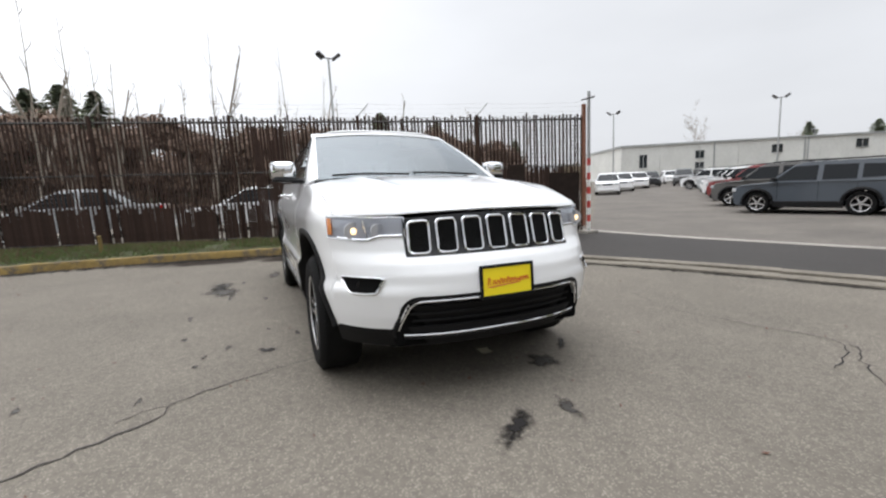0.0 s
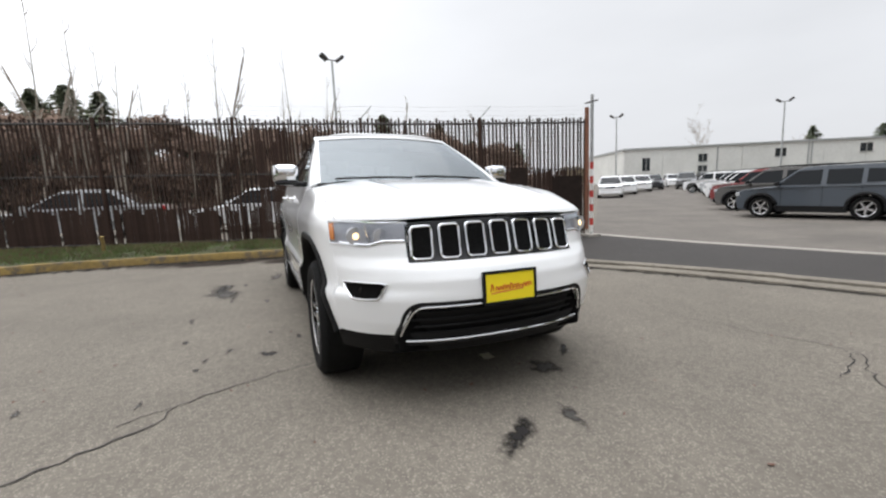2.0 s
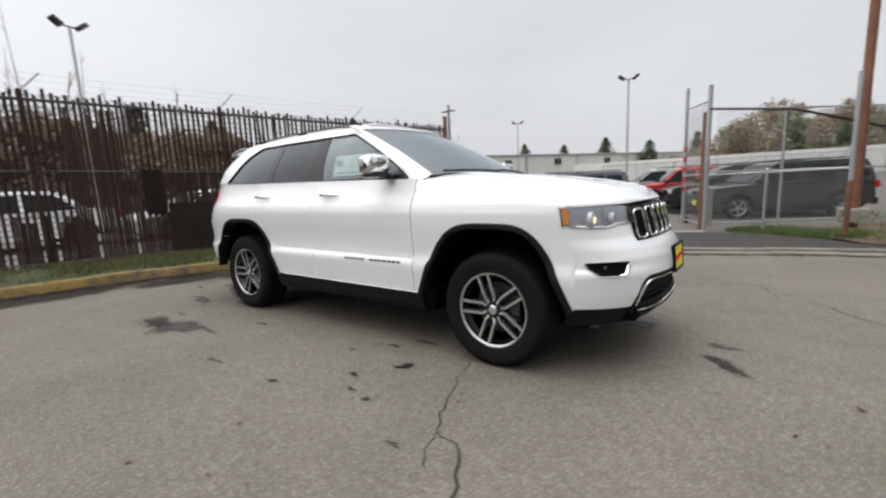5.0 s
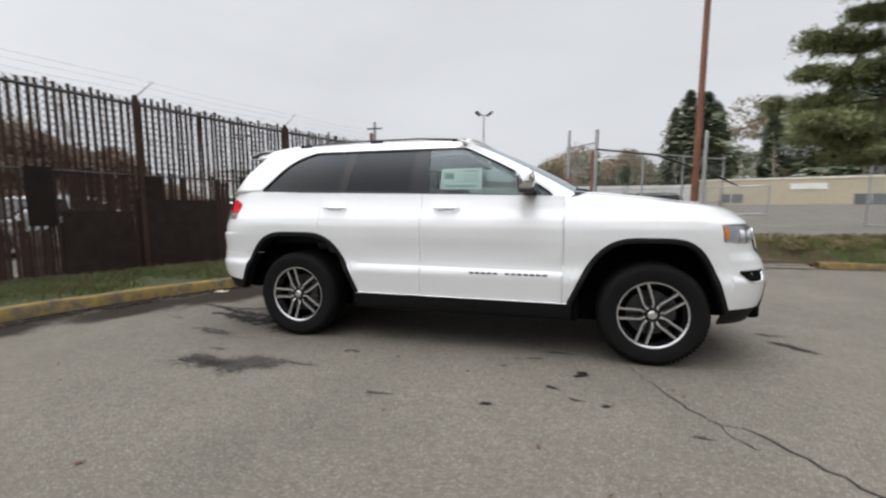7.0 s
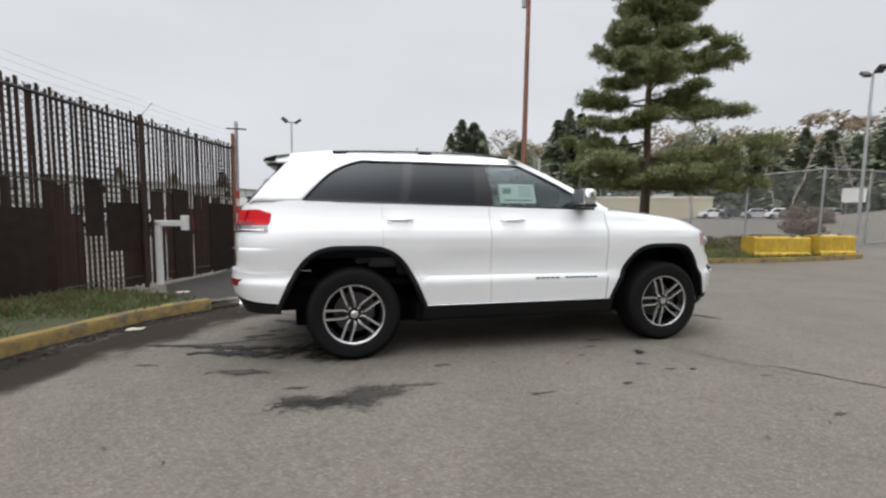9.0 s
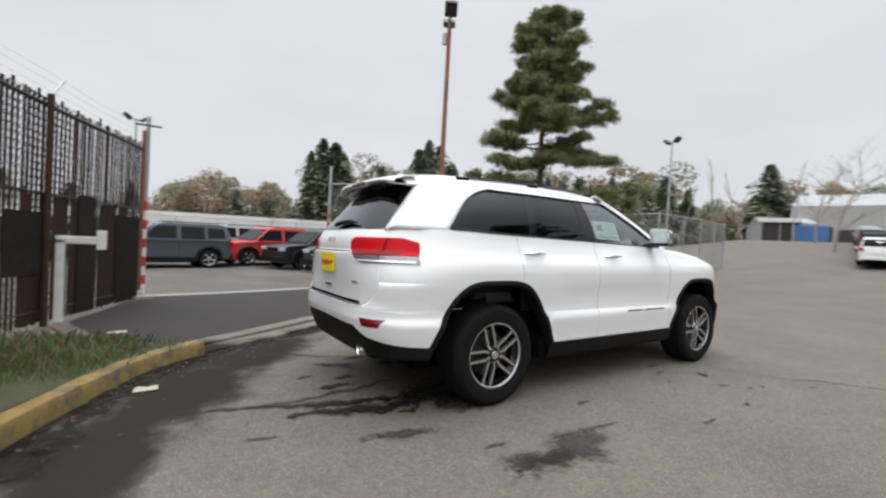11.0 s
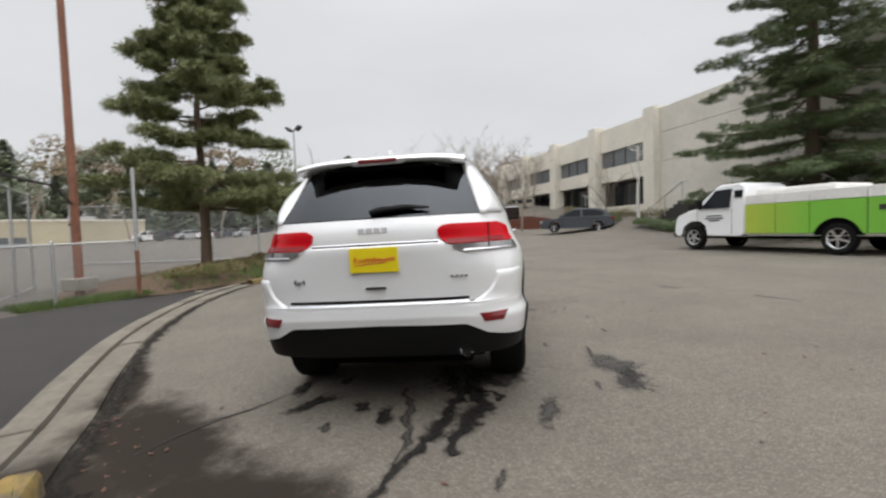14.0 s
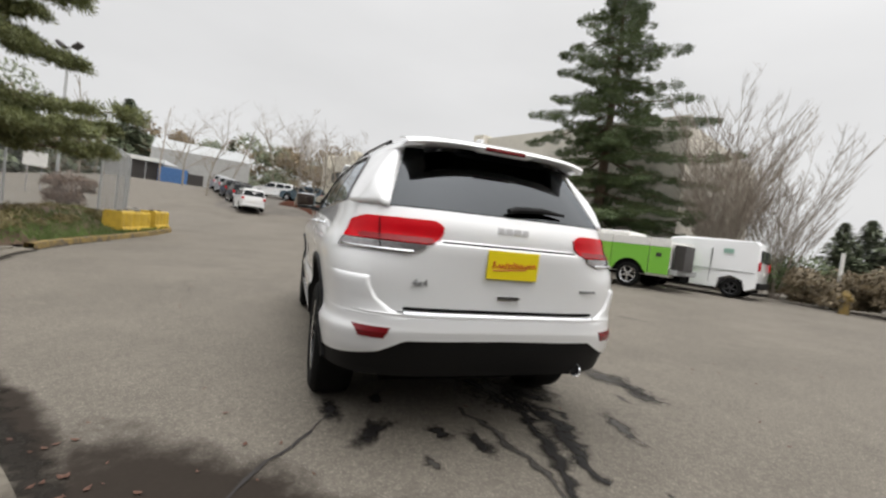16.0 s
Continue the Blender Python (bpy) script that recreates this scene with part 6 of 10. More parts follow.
# ---- slatted fence ----
def fence():
    f = thing("slatted_fence", "tall chain-link fence with brown privacy slats", "fence")
    s = [0.0]
    for a, b in zip(FENCE, FENCE[1:]):
        s.append(s[-1] + math.dist(a, b))
    L = s[-1]
    at = lambda d: (float(np.interp(d, s, [p[0] for p in FENCE])), float(np.interp(d, s, [p[1] for p in FENCE])))
    tang = lambda d: math.atan2(at(min(d + 0.1, L))[1] - at(max(d - 0.1, 0))[1], at(min(d + 0.1, L))[0] - at(max(d - 0.1, 0))[0])
    top = 2.93
    meshes = []
    for h in (2.80, 2.77, 2.83, 2.86, 2.74, 2.2):
        bm = bmesh.new()
        add_box(bm, (0, 0, h / 2), (0.045, 0.012, h), 0.003)
        me = bpy.data.meshes.new("slat")
        bm.to_mesh(me)
        bm.free()
        me.materials.append(M_SLAT)
        meshes.append(me)
    low = []
    for h in (1.58, 1.66, 1.15, 0.9, 0.8, 2.62, 2.3):
        bm = bmesh.new()
        add_box(bm, (0, 0, h / 2), (0.038, 0.010, h), 0.002)
        me = bpy.data.meshes.new("infill_slat")
        bm.to_mesh(me)
        bm.free()
        me.materials.append(M_SLAT)
        low.append(me)
    r = random.Random(17)
    pitch = 0.088
    d = 0.10
    while d < L - 0.05:
        x, y = at(d)
        m = r.choices(range(6), (8, 6, 5, 2, 2, 0.12))[0]
        ob = new("slat", meshes[m])
        ob.parent = f
        z = gz(x, y) + 0.05 + r.uniform(-0.012, 0.015)
        ob.matrix_basis = Matrix.Translation((x, y, z)) @ Matrix.Rotation(tang(d) + r.gauss(0, 0.09), 4, "Z") @ Matrix.Rotation(r.gauss(0, 0.004), 4, "Y")
        # second row of slats low down, dense towards the gate and thin further along
        tall = 6.8 < d < 7.65
        dens = 0.66 if d < 6.2 else (0.8 if tall else 0.9)
        if r.random() < dens:
            x2, y2 = at(d + pitch / 2)
            ob = new("infill_slat", low[r.choice((0, 0, 1, 2) if d < 6.2 else ((5, 5, 6) if tall else (3, 3, 4)))])
            ob.parent = f
            ob.matrix_basis = Matrix.Translation((x2, y2, gz(x2, y2) + 0.05 + r.uniform(-0.02, 0.03))) @ Matrix.Rotation(tang(d), 4, "Z")
        d += pitch * r.uniform(0.97, 1.03)
    # brown boards fixed over gaps in the slats
    for d0, d1, h0, h1 in ((4.15, 5.45, 0.06, 1.29), (2.5, 3.3, 0.66, 1.42), (3.4, 3.68, 0.9, 1.74), (5.05, 5.35, 1.3, 1.66), (5.5, 6.4, 0.05, 1.1), (0.15, 0.9, 0.1, 1.5), (1.5, 1.9, 0.05, 1.72), (6.45, 6.75, 0.9, 1.7)):
        bm = bmesh.new()
        rows = []
        for k in range(7):
            dd = d0 + (d1 - d0) * k / 6
            x, y = at(dd)
            a = tang(dd)
            ox, oy = -math.sin(a) * -0.022, math.cos(a) * -0.022
            rows.append([(x - ox, y - oy, gz(x, y) + h) for h in np.linspace(h0, h1, 4)])
        add_grid(bm, rows, 0.01, (-20, 0, 1))
        part("board", bm, M_BOARD, f, "brown board over the slats")
    # posts with slanted arms, rails and barbed strands
    posts = [0.0] + [2.62 + 2.75 * k for k in range(7)]
    for k, d in enumerate(posts):
        if d > L:
            break
        x, y = at(d)
        a = tang(d)
        nx, ny = -math.sin(a), math.cos(a)
        z = gz(x, y)
        if k:
            bm = bmesh.new()
            add_tube(bm, [(x + nx * 0.05, y + ny * 0.05, z - 0.1), (x + nx * 0.05, y + ny * 0.05, z + 2.88)], 0.038, 10)
            po = part("fence_post", bm, M_SLAT, f, smooth=True)
            bm = bmesh.new()
            add_tube(bm, [(x + nx * 0.05, y + ny * 0.05, z + 2.85), (x + 0.13, y + 0.24, z + 3.14)], 0.014, 6)
            part("barb_arm", bm, M_GALV, po)
    for h, rr in ((2.75, 0.026), (1.66, 0.016), (0.2, 0.014)):
        bm = bmesh.new()
        add_tube(bm, [(*at(d), gz(*at(d)) + h) for d in np.linspace(0, L, 40)], rr, 6)
        part("fence_rail", bm, M_DARKMETAL, f, smooth=True)
    for o, h in ((0.04, 2.94), (0.1, 3.04), (0.15, 3.13)):
        bm = bmesh.new()
        add_tube(bm, [(at(d)[0] + o * 0.55, at(d)[1] + o, gz(*at(d)) + h - 0.02 * math.sin((d % 2.75) / 2.75 * math.pi)) for d in np.linspace(0, L, 60)], 0.0012, 4)
        part("barbed_wire", bm, M_DARKMETAL, f)
    chain_link(f, [(at(d)[0] - 0.02, at(d)[1]) for d in np.linspace(0, L, 24)], 0.1, 2.85, 0.09, 0.0045, M_DARKMETAL)


def chain_link(parent, line, z0, z1, pitch, w, material, name="wire_mesh"):
    """Diamond wire netting along a line of (x, y)."""
    s = [0.0]
    for a, b in zip(line, line[1:]):
        s.append(s[-1] + math.dist(a, b))
    L, H = s[-1], z1 - z0
    xs, ys = [p[0] for p in line], [p[1] for p in line]

    def P(u, h):
        x, y = float(np.interp(u, s, xs)), float(np.interp(u, s, ys))
        return (x, y, gz(x, y) + z0 + h)
    V, F = [], []
    for sg in (1, -1):
        u0 = -H if sg > 0 else 0
        k = 0
        while u0 + k * pitch < (L if sg > 0 else L + H):
            c = u0 + k * pitch
            k += 1
            a, b = (c, c + H) if sg > 0 else (c, c - H)
            ua, ub = max(0, min(L, a)), max(0, min(L, b))
            ha, hb = abs(ua - a), abs(ub - a)
            if abs(ub - ua) < 0.03:
                continue
            n = max(2, int(abs(ub - ua) / 1.2) + 1)
            pts = [P(ua + (ub - ua) * i / n, ha + (hb - ha) * i / n) for i in range(n + 1)]
            q = len(V)
            for p in pts:
                V += [(p[0], p[1], p[2] - w), (p[0], p[1], p[2] + w), (p[0] + w, p[1] + w, p[2])]
            for i in range(n):
                o = q + 3 * i
                F += [(o, o + 3, o + 4, o + 1), (o + 1, o + 4, o + 5, o + 2), (o + 2, o + 5, o + 3, o)]
    ob = add_mesh(name, V, F, material, parent)
    ob["kind"] = "stuff"
    return ob


fence()


# ---- gateway: end post, gate leaf, side fence ----
def pipe(name, p, h, r, material, parent=None, top=True, label=""):
    x, y = p
    bm = bmesh.new()
    z = gz(x, y)
    add_tube(bm, [(x, y, z - 0.15), (x, y, z + h), (x, y, z + h + 0.02)], [r, r, r * 0.4], 12)
    return part(name, bm, material, parent, label, smooth=True)


def gateway():
    g = thing("gate_post", "galvanised gate post with red and white striped sleeve", "post")
    pipe("post_pipe", (-3.9, 6.33), 3.38, 0.038, M_GALV, g)
    for k in range(10):
        bm = bmesh.new()
        z = gz(-3.9, 6.3) + 0.12 + k * 0.17
        add_tube(bm, [(-3.9, 6.33, z), (-3.9, 6.33, z + 0.17)], 0.043, 12)
        part("stripe", bm, M_REDPAINT if k % 2 else M_WHITEPAINT, g, smooth=True)
    bm = bmesh.new()
    add_box(bm, (-3.95, 6.22, 1.45), (0.06, 0.09, 2.9), 0.008)
    part("rusty_upright", bm, M_RUST, g, "rust-red steel upright")
    bm = bmesh.new()
    add_tube(bm, [(-4.1, 6.3, 3.02), (-3.68, 6.3, 3.02)], 0.018, 8)
    part("cross_arm", bm, M_DARKMETAL, g)
    bm = bmesh.new()
    add_box(bm, (-3.9, 6.3, gz(-3.9, 6.3) + 0.03), (0.36, 0.34, 0.1), 0.03)
    part("footing", bm, M_CONC, g)
    # white steel stanchion with a side arm
    x, y = -4.72, 4.1
    z = gz(x, y)
    st = thing("access_stanchion", "white painted steel stanchion with a bent arm", "stanchion")
    bm = bmesh.new()
    add_box(bm, (x, y, z + 0.55), (0.1, 0.1, 1.1), 0.012)
    part("upright", bm, M_WHITEPAINT, st)
    bm = bmesh.new()
    add_box(bm, (x + 0.19, y, z + 1.09), (0.48, 0.1, 0.1), 0.012)
    part("arm", bm, M_WHITEPAINT, st)
    bm = bmesh.new()
    add_box(bm, (x + 0.43, y, z + 1.10), (0.1, 0.14, 0.26), 0.012)
    part("box", bm, M_WHITEPAINT, st)
    # open gate leaf hung on a rusty post
    A, B = (1.75, 8.95), (1.03, 10.95)
    leaf = thing("gate_leaf", "open chain-link gate leaf on a rusty post", "gate")
    pipe("hinge_post", A, 3.4, 0.05, M_GALV, leaf)
    bm = bmesh.new()
    z0 = gz(*A)
    add_box(bm, (A[0] - 0.1, A[1] + 0.02, z0 + 1.4), (0.07, 0.07, 2.8), 0.008)
    part("rusty_upright", bm, M_RUST, leaf, "rust-red steel upright")
    pipe("end_post", B, 3.75, 0.045, M_GALV, leaf)
    for k in range(5):
        bm = bmesh.new()
        z = gz(*B) + 0.9 + k * 0.28
        add_tube(bm, [(B[0], B[1], z), (B[0], B[1], z + 0.14)], 0.05, 12)
        part("stripe", bm, M_REDPAINT, leaf, smooth=True)
    for h in (0.12, 1.35, 3.05):
        bm = bmesh.new()
        add_tube(bm, [(*A, gz(*A) + h), (*B, gz(*B) + h + (0.12 if h > 3 else 0))], 0.022, 8)
        part("gate_rail", bm, M_GALV, leaf, smooth=True)
    bm = bmesh.new()
    add_tube(bm, [(B[0] + 0.1, B[1] - 0.3, gz(*B) + 0.11), (B[0] + 0.18, B[1] - 0.28, gz(*B) + 0.11)], 0.11, 16)
    part("castor", bm, M_BLACKPL, leaf)
    chain_link(leaf, [A, B], 0.12, 3.05, 0.07, 0.0022, M_GALV)
    # bollard beside the gate
    bo = thing("bollard", "pale concrete-filled bollard beside the gate", "bollard")
    pipe("bollard_pipe", (1.75, 9.95), 1.0, 0.08, M_CONC, bo)
    # chain-link run from the gate to the stop post
    sf = thing("chain_link_fence", "galvanised chain-link fence beside the gate", "fence")
    Q = [(1.75, 8.95), (2.9, 8.35), (4.12, 7.52)]
    Q2 = [(1.9, 9.1), (3.2, 10.2), (4.6, 11.4), (6.2, 12.8)]
    for p in Q2[1:]:
        pipe("fence_post", p, 2.9, 0.03, M_GALV, sf)
    for p in [Q[1]]:
        pipe("fence_post", p, 1.4, 0.03, M_GALV, sf)
    for line, h in ((Q, 1.33), (Q2, 2.86), (Q2, 1.4), (Q2, 0.15)):
        bm = bmesh.new()
        add_tube(bm, [(*p, gz(*p) + h) for p in line], 0.021, 8)
        part("fence_rail", bm, M_GALV, sf, smooth=True)
    bm = bmesh.new()
    add_tube(bm, [(1.75, 8.9, 2.62), (3.3, 8.7, 2.4), (5.0, 9.8, 1.9), (6.2, 11.5, 1.65)], 0.03, 6)
    part("dark_cable", bm, M_DARKMETAL, sf, "thick dark cable slung along the fence", smooth=True)
    chain_link(sf, Q, 0.1, 1.33, 0.07, 0.0022, M_GALV)
    chain_link(sf, Q2, 0.15, 2.86, 0.07, 0.0022, M_GALV)
    sp = thing("stop_post", "grey pipe post with a rusty foot in the grass", "post")
    pipe("pipe_upper", (4.12, 7.52), 3.0, 0.04, M_GALV, sp)
    pipe("pipe_sleeve", (4.12, 7.52), 1.1, 0.046, M_RUST, sp)
    yf = thing("chain_link_fence", "chain-link fence with a pale top rail behind the parked cars", "fence")
    Y = [(-9, 38.0), (-6, 37.5), (-3, 36.9), (0, 36.4), (3, 35.9), (6, 35.4), (9, 34.8), (12, 34.3), (16, 33.6)]
    for p in Y:
        pipe("fence_post", p, 2.3, 0.05, M_GALV, yf)
    for h in (2.28, 0.15):
        bm = bmesh.new()
        add_tube(bm, [(*p, gz(*p) + h) for p in Y], 0.045, 8)
        part("fence_rail", bm, M_GALV, yf, smooth=True)
    chain_link(yf, Y, 0.15, 2.28, 0.12, 0.006, M_GALV)
    # far corner of the fence beyond the bed
    ff = thing("chain_link_fence", "tall chain-link fence at the corner of the yard", "fence")
    R1 = [(16.3, 8.4), (15.9, 11.2), (15.6, 14.0), (15.3, 17.5), (15, 21)]
    R2 = [(16.3, 8.4), (19.3, 8.8), (22.3, 9.4), (26, 10.4), (30, 11.6)]
    for p in R1 + R2[1:]:
        pipe("fence_post", p, 3.1, 0.04, M_GALV, ff)
    for line in (R1, R2):
        for h in (3.05, 0.1):
            bm = bmesh.new()
            add_tube(bm, [(*p, gz(*p) + h) for p in line], 0.024, 8)
            part("fence_rail", bm, M_GALV, ff, smooth=True)
        chain_link(ff, line, 0.1, 3.05, 0.08, 0.0042, M_GALV)


gateway()


# ---- lamp posts ----
def lamp_post(name, x, y, h, material, label, r0=0.09, heads=2, turn=0.0, base=0.0):
    l = thing(name, label, "lamp post")
    z = gz(x, y) + base
    bm = bmesh.new()
    add_tube(bm, [(x, y, z - 0.3), (x, y, z + h * 0.5), (x, y, z + h)], [r0, r0 * 0.85, r0 * 0.7], 12)
    part("pole", bm, material, l, smooth=True)
    c, s = math.cos(radians(turn)), math.sin(radians(turn))
    bm = bmesh.new()
    add_tube(bm, [(x - 0.45 * c, y - 0.45 * s, z + h), (x + 0.45 * c, y + 0.45 * s, z + h)], 0.035, 8)
    part("cross_arm", bm, M_DARKMETAL, l)
    for k in range(heads):
        sd = -1 if k else 1
        m = Matrix.Translation((x + sd * 0.5 * c, y + sd * 0.5 * s, z + h + 0.12)) @ Matrix.Rotation(radians(turn), 4, "Z") @ Matrix.Rotation(radians(-sd * 38), 4, "Y")
        bm = bmesh.new()
        add_box(bm, (0, 0, 0), (0.5, 0.42, 0.2), 0.05, m)
        hd = part("lamp_head", bm, M_DARKMETAL, l)
        bm = bmesh.new()
        add_box(bm, (0, 0, -0.105), (0.42, 0.34, 0.012), 0, m)
        part("lamp_glass", bm, M_LENS, hd)
    return l


red = lamp_post("lamp_post", 4.45, 9.42, 8.95, M_RUST, "tall rust-red painted steel lamp post", 0.098, 2, 60, 0.15)
bm = bmesh.new()
add_box(bm, (4.33, 9.5, 8.2), (0.14, 0.12, 0.4), 0.02)
part("control_box", bm, M_GALV, red)
bm = bmesh.new()
add_box(bm, (4.45, 9.42, 0.12), (0.5, 0.5, 0.3), 0.03)
part("footing", bm, M_CONC, red)
for x, y, h, tn in ((-23.4, 3.9, 9.2, 100), (-5.5, 32, 8.4, 20), (-22, 47, 8.2, 30), (-33, 36.5, 8.2, 30)):
    lamp_post("lamp_post", x, y, h, M_GALV, "tall grey yard lamp post with twin floodlights", 0.09, 2, tn)
lamp_post("lamp_post", 27.9, 14.65, 9.2, M_GALV, "tall grey yard lamp post by the road", 0.09, 2, 70)


# ---- yellow blocks at the end of the bed ----
def barrier_block(m, material, label, L=1.8):
    b = thing("barrier_block", label, "barrier", m, "barrier blocks along the kerb")
    bm = bmesh.new()
    rows = []
    prof = [(-0.3, 0), (-0.3, 0.08), (-0.25, 0.14), (-0.24, 0.53), (-0.2, 0.58), (0.2, 0.58), (0.24, 0.53), (0.25, 0.14), (0.3, 0.08), (0.3, 0)]
    for k in range(24):
        x = -L / 2 + L * k / 23
        dent = 0.03 if (k % 6) in (2, 3) else 0.0
        rows.append([(x, y * (1 - (dent if 0.12 < z < 0.56 else 0) * 2.2), z) for y, z in prof])
    add_grid(bm, rows)
    bm.faces.new([v for v in bm.verts][:len(prof)])
    bm.faces.new([v for v in bm.verts][-len(prof):])
    part("shell", bm, material, b)
    for x in (-0.3 * L, 0.3 * L):
        bm = bmesh.new()
        add_tube(bm, [(x, 0, 0.56), (x, 0, 0.61)], 0.07, 12)
        part("filler_cap", bm, M_DARKMETAL, b)


MY = mat("yellow_moulded_plastic", (0.50, 0.33, 0.035), 0.6, vary=0.35, scale=7, stain=0.45)
wear_off(MY, (0.12, 0.08, 0.04), 4.0, 0.58, 0.75)
barrier_block(pose(11.0, 5.78, gz(11.0, 5.78) + 0.13, 0, 0, -7), MY, "yellow moulded plastic barrier block")
barrier_block(pose(12.75, 5.55, gz(12.75, 5.55) + 0.13, 0, 0, -4), MY, "yellow moulded plastic barrier block", 1.25)
barrier_block(pose(13.75, 6.15, gz(13.75, 6.15) + 0.1, 0, 0, 60), M_CONC, "grey concrete barrier block", 1.2)

# yellow hydrant before the brambles
hyd = thing("fire_hydrant", "weathered yellow fire hydrant at the lot's edge", "hydrant", pose(3.3, -14.3, gz(3.3, -14.3)))
for nm, p, q, rad in (("barrel", (0, 0, 0), (0, 0, 0.55), [0.13, 0.11]), ("bonnet", (0, 0, 0.55), (0, 0, 0.72), [0.14, 0.06]), ("side_outlet", (-0.2, 0, 0.45), (0.2, 0, 0.45), [0.06, 0.06]), ("front_outlet", (0, 0, 0.42), (0, 0.2, 0.42), [0.08, 0.08])):
    bm = bmesh.new()
    add_tube(bm, [p, q], rad, 12)
    part(nm, bm, M_YELLOW, hyd, smooth=True)
# white board on two legs beyond the corner fence
brd = thing("notice_board", "blank white notice board on two steel legs", "sign", pose(31.4, 17.3, gz(31.4, 17.3), 0, 0, -66))
bm = bmesh.new()
add_box(bm, (0, 0, 2.2), (1.2, 0.04, 0.95), 0.008)
part("board", bm, M_WHITEPAINT, brd)
for x in (-0.35, 0.35):
    bm = bmesh.new()
    add_tube(bm, [(x, 0.04, -0.1), (x, 0.04, 2.4)], 0.025, 8)
    part("leg", bm, M_GALV, brd)
# short yellow marker by the fence
mk_post = thing("marker_post", "short worn yellow marker post in the grass", "post", pose(-5.75, -3.95, gz(-5.75, -3.95) + 0.1, 0, 4, 0))
bm = bmesh.new()
add_box(bm, (0, 0, 0.17), (0.09, 0.05, 0.36), 0.012)
part("post", bm, M_YELLOW, mk_post)
bm = bmesh.new()
add_box(bm, (0, 0, 0.365), (0.1, 0.06, 0.03), 0.01)
part("cap", bm, M_YELLOW, mk_post)


# ---- trees and shrubs ----
def leaf_mat(name, color, tip, rough=0.6):
    """Foliage whose colour varies from leaf to leaf."""
    m = bpy.data.materials.new(name)
    m.use_nodes = True
    t = m.node_tree
    b = t.nodes["Principled BSDF"]
    g = t.nodes.new("ShaderNodeNewGeometry")
    r = t.nodes.new("ShaderNodeValToRGB")
    r.color_ramp.elements[0].color = (*color, 1)
    r.color_ramp.elements[1].color = (*tip, 1)
    n = t.nodes.new("ShaderNodeTexNoise")
    n.inputs["Scale"].default_value = 1.1
    co = t.nodes.new("ShaderNodeTexCoord")
    t.links.new(co.outputs["Object"], n.inputs["Vector"])
    a = t.nodes.new("ShaderNodeMath")
    a.operation = "MULTIPLY_ADD"
    a.inputs[1].default_value = 0.55
    t.links.new(g.outputs["Random Per Island"], a.inputs[0])
    mu = t.nodes.new("ShaderNodeMath")
    mu.operation = "MULTIPLY"
    mu.inputs[1].default_value = 0.6
    t.links.new(n.outputs["Fac"], mu.inputs[0])
    t.links.new(mu.outputs[0], a.inputs[2])
    t.links.new(a.outputs[0], r.inputs[0])
    t.links.new(r.outputs[0], b.inputs["Base Color"])
    b.inputs["Roughness"].default_value = rough
    return m


M_BARK = mat("conifer_bark", (0.12, 0.085, 0.06), 0.9, vary=0.4, scale=12, bump=0.6, bscale=30)
M_PALEBARK = mat("pale_bark", (0.24, 0.21, 0.17), 0.9, vary=0.35, scale=9, bump=0.3, bscale=30)
M_TWIG = mat("bare_twigs", (0.26, 0.22, 0.18), 0.9, vary=0.3, scale=3)
M_PINE = leaf_mat("pine_needles", (0.055, 0.07, 0.028), (0.26, 0.28, 0.115))
M_FIR = leaf_mat("fir_needles", (0.024, 0.045, 0.018), (0.115, 0.155, 0.052))
# far needles: distance haze painted in as a paler green than the near fir
M_HAZEFIR = leaf_mat("far_conifer", (0.07, 0.092, 0.06), (0.22, 0.25, 0.15))
M_SHRUB = leaf_mat("shrub_leaves", (0.05, 0.048, 0.016), (0.19, 0.145, 0.05))
M_BRAMBLE = leaf_mat("bramble_leaves", (0.075, 0.06, 0.035), (0.22, 0.165, 0.095))
M_BRUSH = leaf_mat("winter_brush", (0.15, 0.115, 0.075), (0.28, 0.215, 0.135), 0.9)
M_DKBRUSH = leaf_mat("dark_winter_brush", (0.115, 0.078, 0.058), (0.25, 0.17, 0.125), 0.9)


